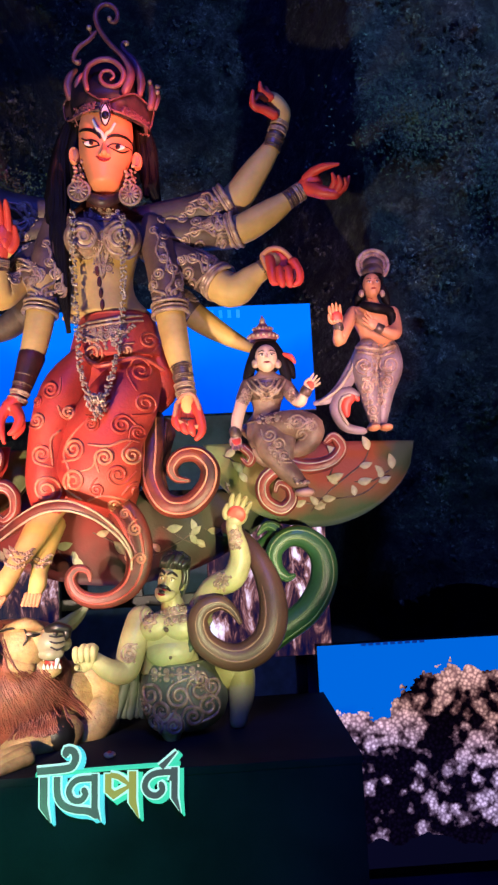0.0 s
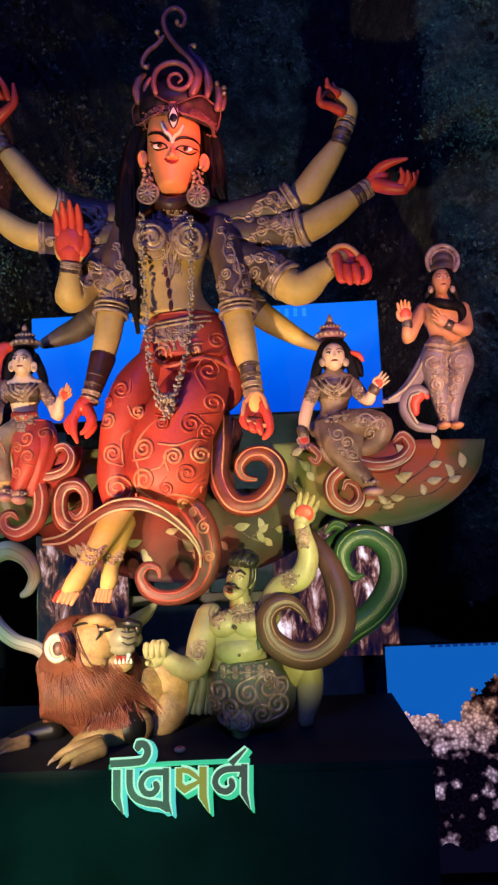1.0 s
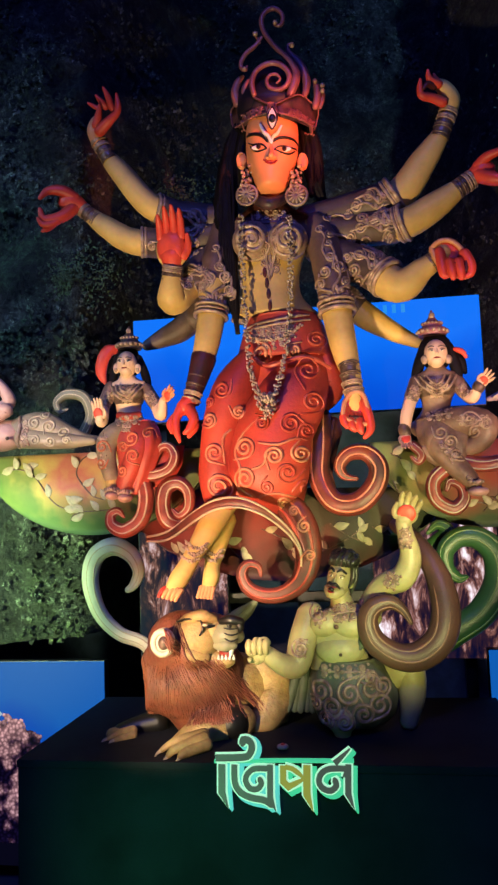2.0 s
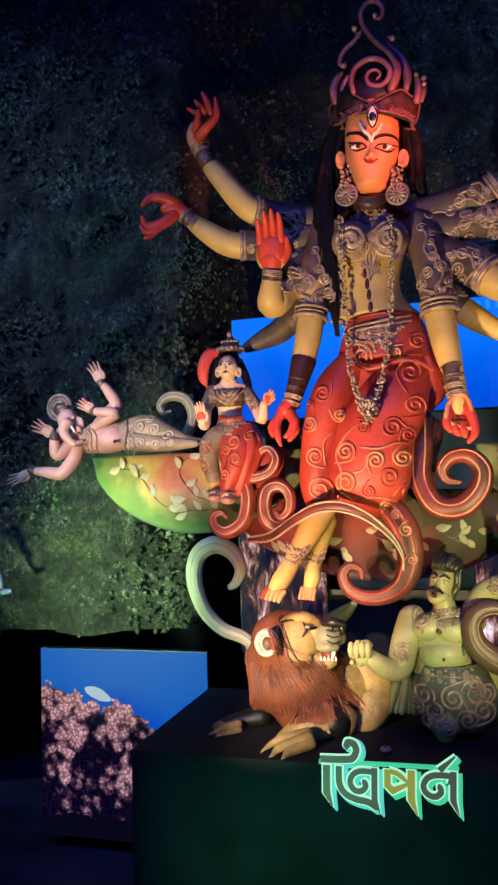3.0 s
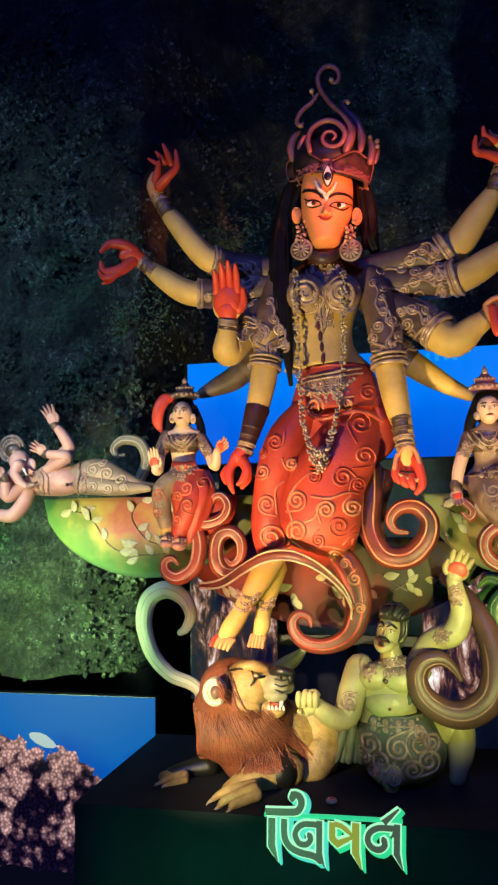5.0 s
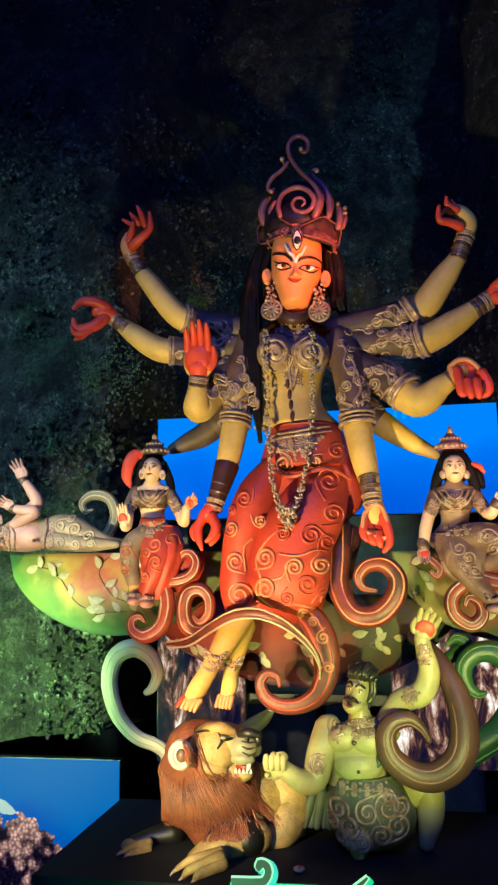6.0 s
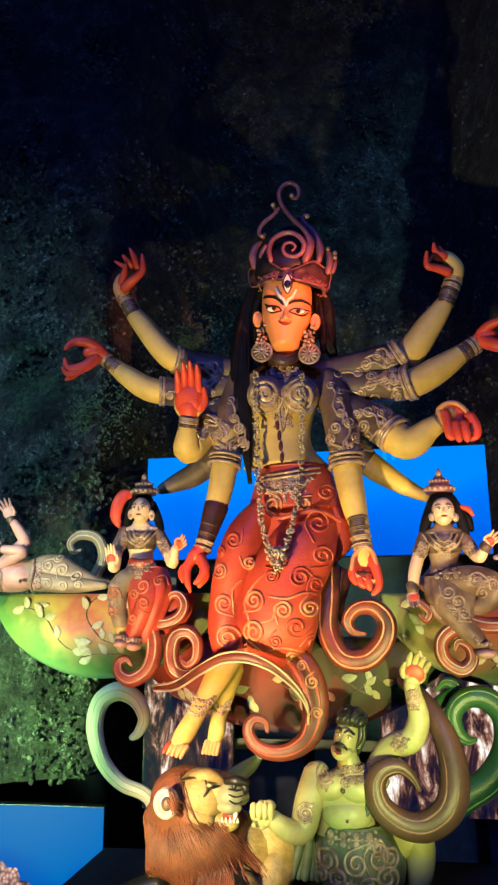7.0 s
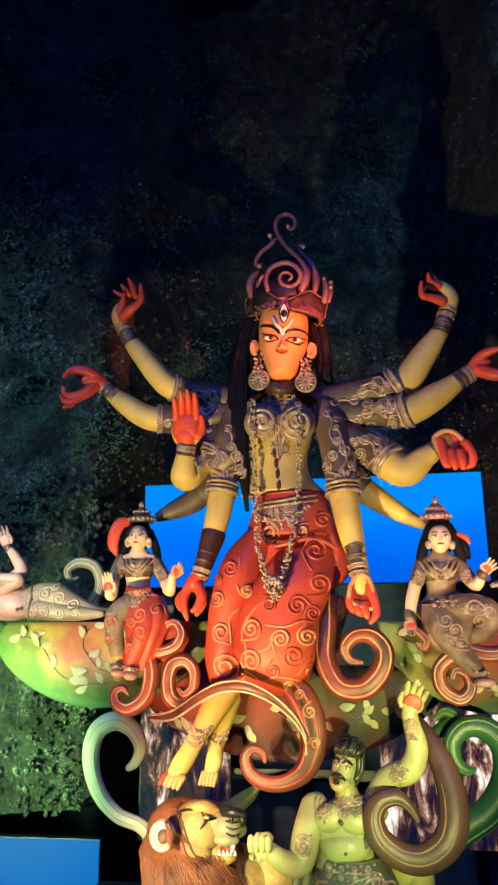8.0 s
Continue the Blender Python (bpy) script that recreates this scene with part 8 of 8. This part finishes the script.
GLOW_GREEN = glow("green_edge_light", (0.035, 0.36, 0.17), 1.2)
GLOW_TEAL = glow("teal_edge_light", (0.06, 0.36, 0.31), 1.2)
GLOW_PALE = glow("pale_edge_light", (0.42, 0.82, 0.52), 0.78)
SIGN_FACE = glow("dark_backlit_sign_face", (0.045, 0.058, 0.045), 1.0)
SIGN_GOLD = glow("yellow_backlit_sign_face", (0.20, 0.20, 0.03), 1.0)


def ribbon(s, pts, width, tip, y, depth, material):
    """A flat stroke of lettering along (x, z) points, with mitred corners and a thickness."""
    p = [Vector(q) for q in pts]
    left, right = [], []
    for i, q in enumerate(p):
        a = (p[i] - p[i - 1]).normalized() if i else (p[1] - p[0]).normalized()
        b = (p[i + 1] - p[i]).normalized() if i < len(p) - 1 else a
        n = Vector((-(a.y + b.y), a.x + b.x))
        n = n.normalized() if n.length > 0.05 else Vector((-a.y, a.x))
        m = width / 2 / max(0.8, n.dot(Vector((-a.y, a.x))))
        if i == len(p) - 1:
            m *= tip
        ext = (b if i == len(p) - 1 else -a) * (width * 0.12) if i in (0, len(p) - 1) else Vector((0, 0))
        left.append(q + n * m + ext)
        right.append(q - n * m + ext)
    k = len(p)
    verts = [(q.x, y, q.y) for q in left + right] + [(q.x, y + depth, q.y) for q in left + right]
    faces = []
    for i in range(k - 1):
        faces += [(i, i + 1, k + i + 1, k + i), (2 * k + i, 3 * k + i, 3 * k + i + 1, 2 * k + i + 1), (i, 2 * k + i, 2 * k + i + 1, i + 1), (k + i, k + i + 1, 3 * k + i + 1, 3 * k + i)]
    faces += [(0, k, 3 * k, 2 * k), (k - 1, 3 * k - 1, 4 * k - 1, 2 * k - 1)]
    s.add(verts, faces, material)


def lit_sign():
    sign = thing("lit_sign", (-0.2, 3.6, 0.4), "lit lettering sign with glowing green outlines on the stage front", "sign")
    letters = (
        (([(-0.454, 0.748), (-0.346, 0.752), (-0.321, 0.765), (-0.311, 0.791), (-0.321, 0.814), (-0.344, 0.818), (-0.349, 0.795)], 0.030, 0.5), ([(-0.433, 0.721), (-0.436, 0.618), (-0.413, 0.563)], 0.032, 0.1), ([(-0.383, 0.721), (-0.383, 0.657), (-0.362, 0.620), (-0.320, 0.601), (-0.267, 0.592), (-0.232, 0.568)], 0.028, 0.2), ([(-0.242, 0.723), (-0.246, 0.601), (-0.226, 0.555)], 0.027, 0.1),
         ([(-0.253, 0.711), (-0.303, 0.710), (-0.330, 0.692), (-0.340, 0.665), (-0.325, 0.637), (-0.296, 0.634), (-0.278, 0.655), (-0.288, 0.676)], 0.025, 0.6)),
        (([(-0.191, 0.720), (-0.193, 0.663), (-0.172, 0.644), (-0.118, 0.671)], 0.028, 1.0), ([(-0.182, 0.718), (-0.156, 0.712), (-0.135, 0.698), (-0.114, 0.679)], 0.022, 1.0), ([(-0.099, 0.723), (-0.103, 0.616), (-0.082, 0.558)], 0.032, 0.1)),
        (([(0.049, 0.715), (-0.010, 0.714), (-0.043, 0.697), (-0.055, 0.667), (-0.041, 0.641), (-0.011, 0.633), (0.011, 0.652), (0.004, 0.679)], 0.026, 0.6), ([(0.060, 0.728), (0.055, 0.622), (0.076, 0.566)], 0.028, 0.1), ([(0.011, 0.736), (0.067, 0.787)], 0.028, 0.55), ([(0.041, 0.686), (0.053, 0.724)], 0.014, 0.8)),
    )
    letters = [[([(p.x, p.z) for p in smooth_path([(x, 0, z) for x, z in pts], [1] * len(pts), 3)[0]] if len(pts) > 5 else pts, w, tip) for pts, w, tip in strokes] for strokes in letters]
    for k, strokes in enumerate(letters):
        s = Sculpt()
        for i, (pts, w, tip) in enumerate(strokes):
            o = i * 0.0004
            ribbon(s, [(x + 0.012, z - 0.014) for x, z in pts], w + 0.016, tip, 3.60 - o, 0.016, GLOW_TEAL if k == 0 else GLOW_GREEN)
            ribbon(s, pts, w + 0.009, tip, 3.592 - o, 0.0075, GLOW_PALE)
        for i, (pts, w, tip) in enumerate(strokes):
            o = i * 0.0004
            ribbon(s, pts, w - 0.004, tip * 0.5, 3.586 - o, 0.006, SIGN_GOLD if k == 1 else SIGN_FACE)
        ob = s.make("letter")
        ob.data.polygons.foreach_set("use_smooth", [False] * len(ob.data.polygons))
        hang(ob, sign)
    # head stroke that joins the letters
    s = Sculpt()
    ribbon(s, [(-0.464, 0.731), (-0.195, 0.737), (0.080, 0.739)], 0.014, 1, 3.598, 0.015, GLOW_GREEN)
    hang(s.make("head_bar"), sign)


lit_sign()

# ---- small things ----
fx, fy, fz = (-0.215, 3.796, 0.72)
petals = Sculpt()
for i in range(8):
    a = i * 0.785
    petals.ball((fx + 0.013 * math.cos(a), fy + 0.013 * math.sin(a), fz + 0.012), (0.012, 0.012, 0.010), PINK, 8, 6)
petals.ball((fx, fy, fz + 0.016), (0.012, 0.012, 0.012), PALM, 8, 6)
tagged(petals.make("flower"), "small pink flower lying on the black stage", "flower")
limb = Sculpt()
limb.tube([(-2.673, 4.5, 1.524), (-2.588, 4.48, 1.467), (-2.535, 4.47, 1.381), (-2.513, 4.46, 1.315)], [0.03, 0.028, 0.022, 0.017], LILAC, 12, 4)
limb.tube([(-2.499, 4.45, 1.29), (-2.432, 4.43, 1.3)], [0.019, 0.014], LILAC, 10, 3)
tagged(limb.make("wall_ornament"), "pale blue plaster ornament fixed to the mossy wall", "wall ornament")
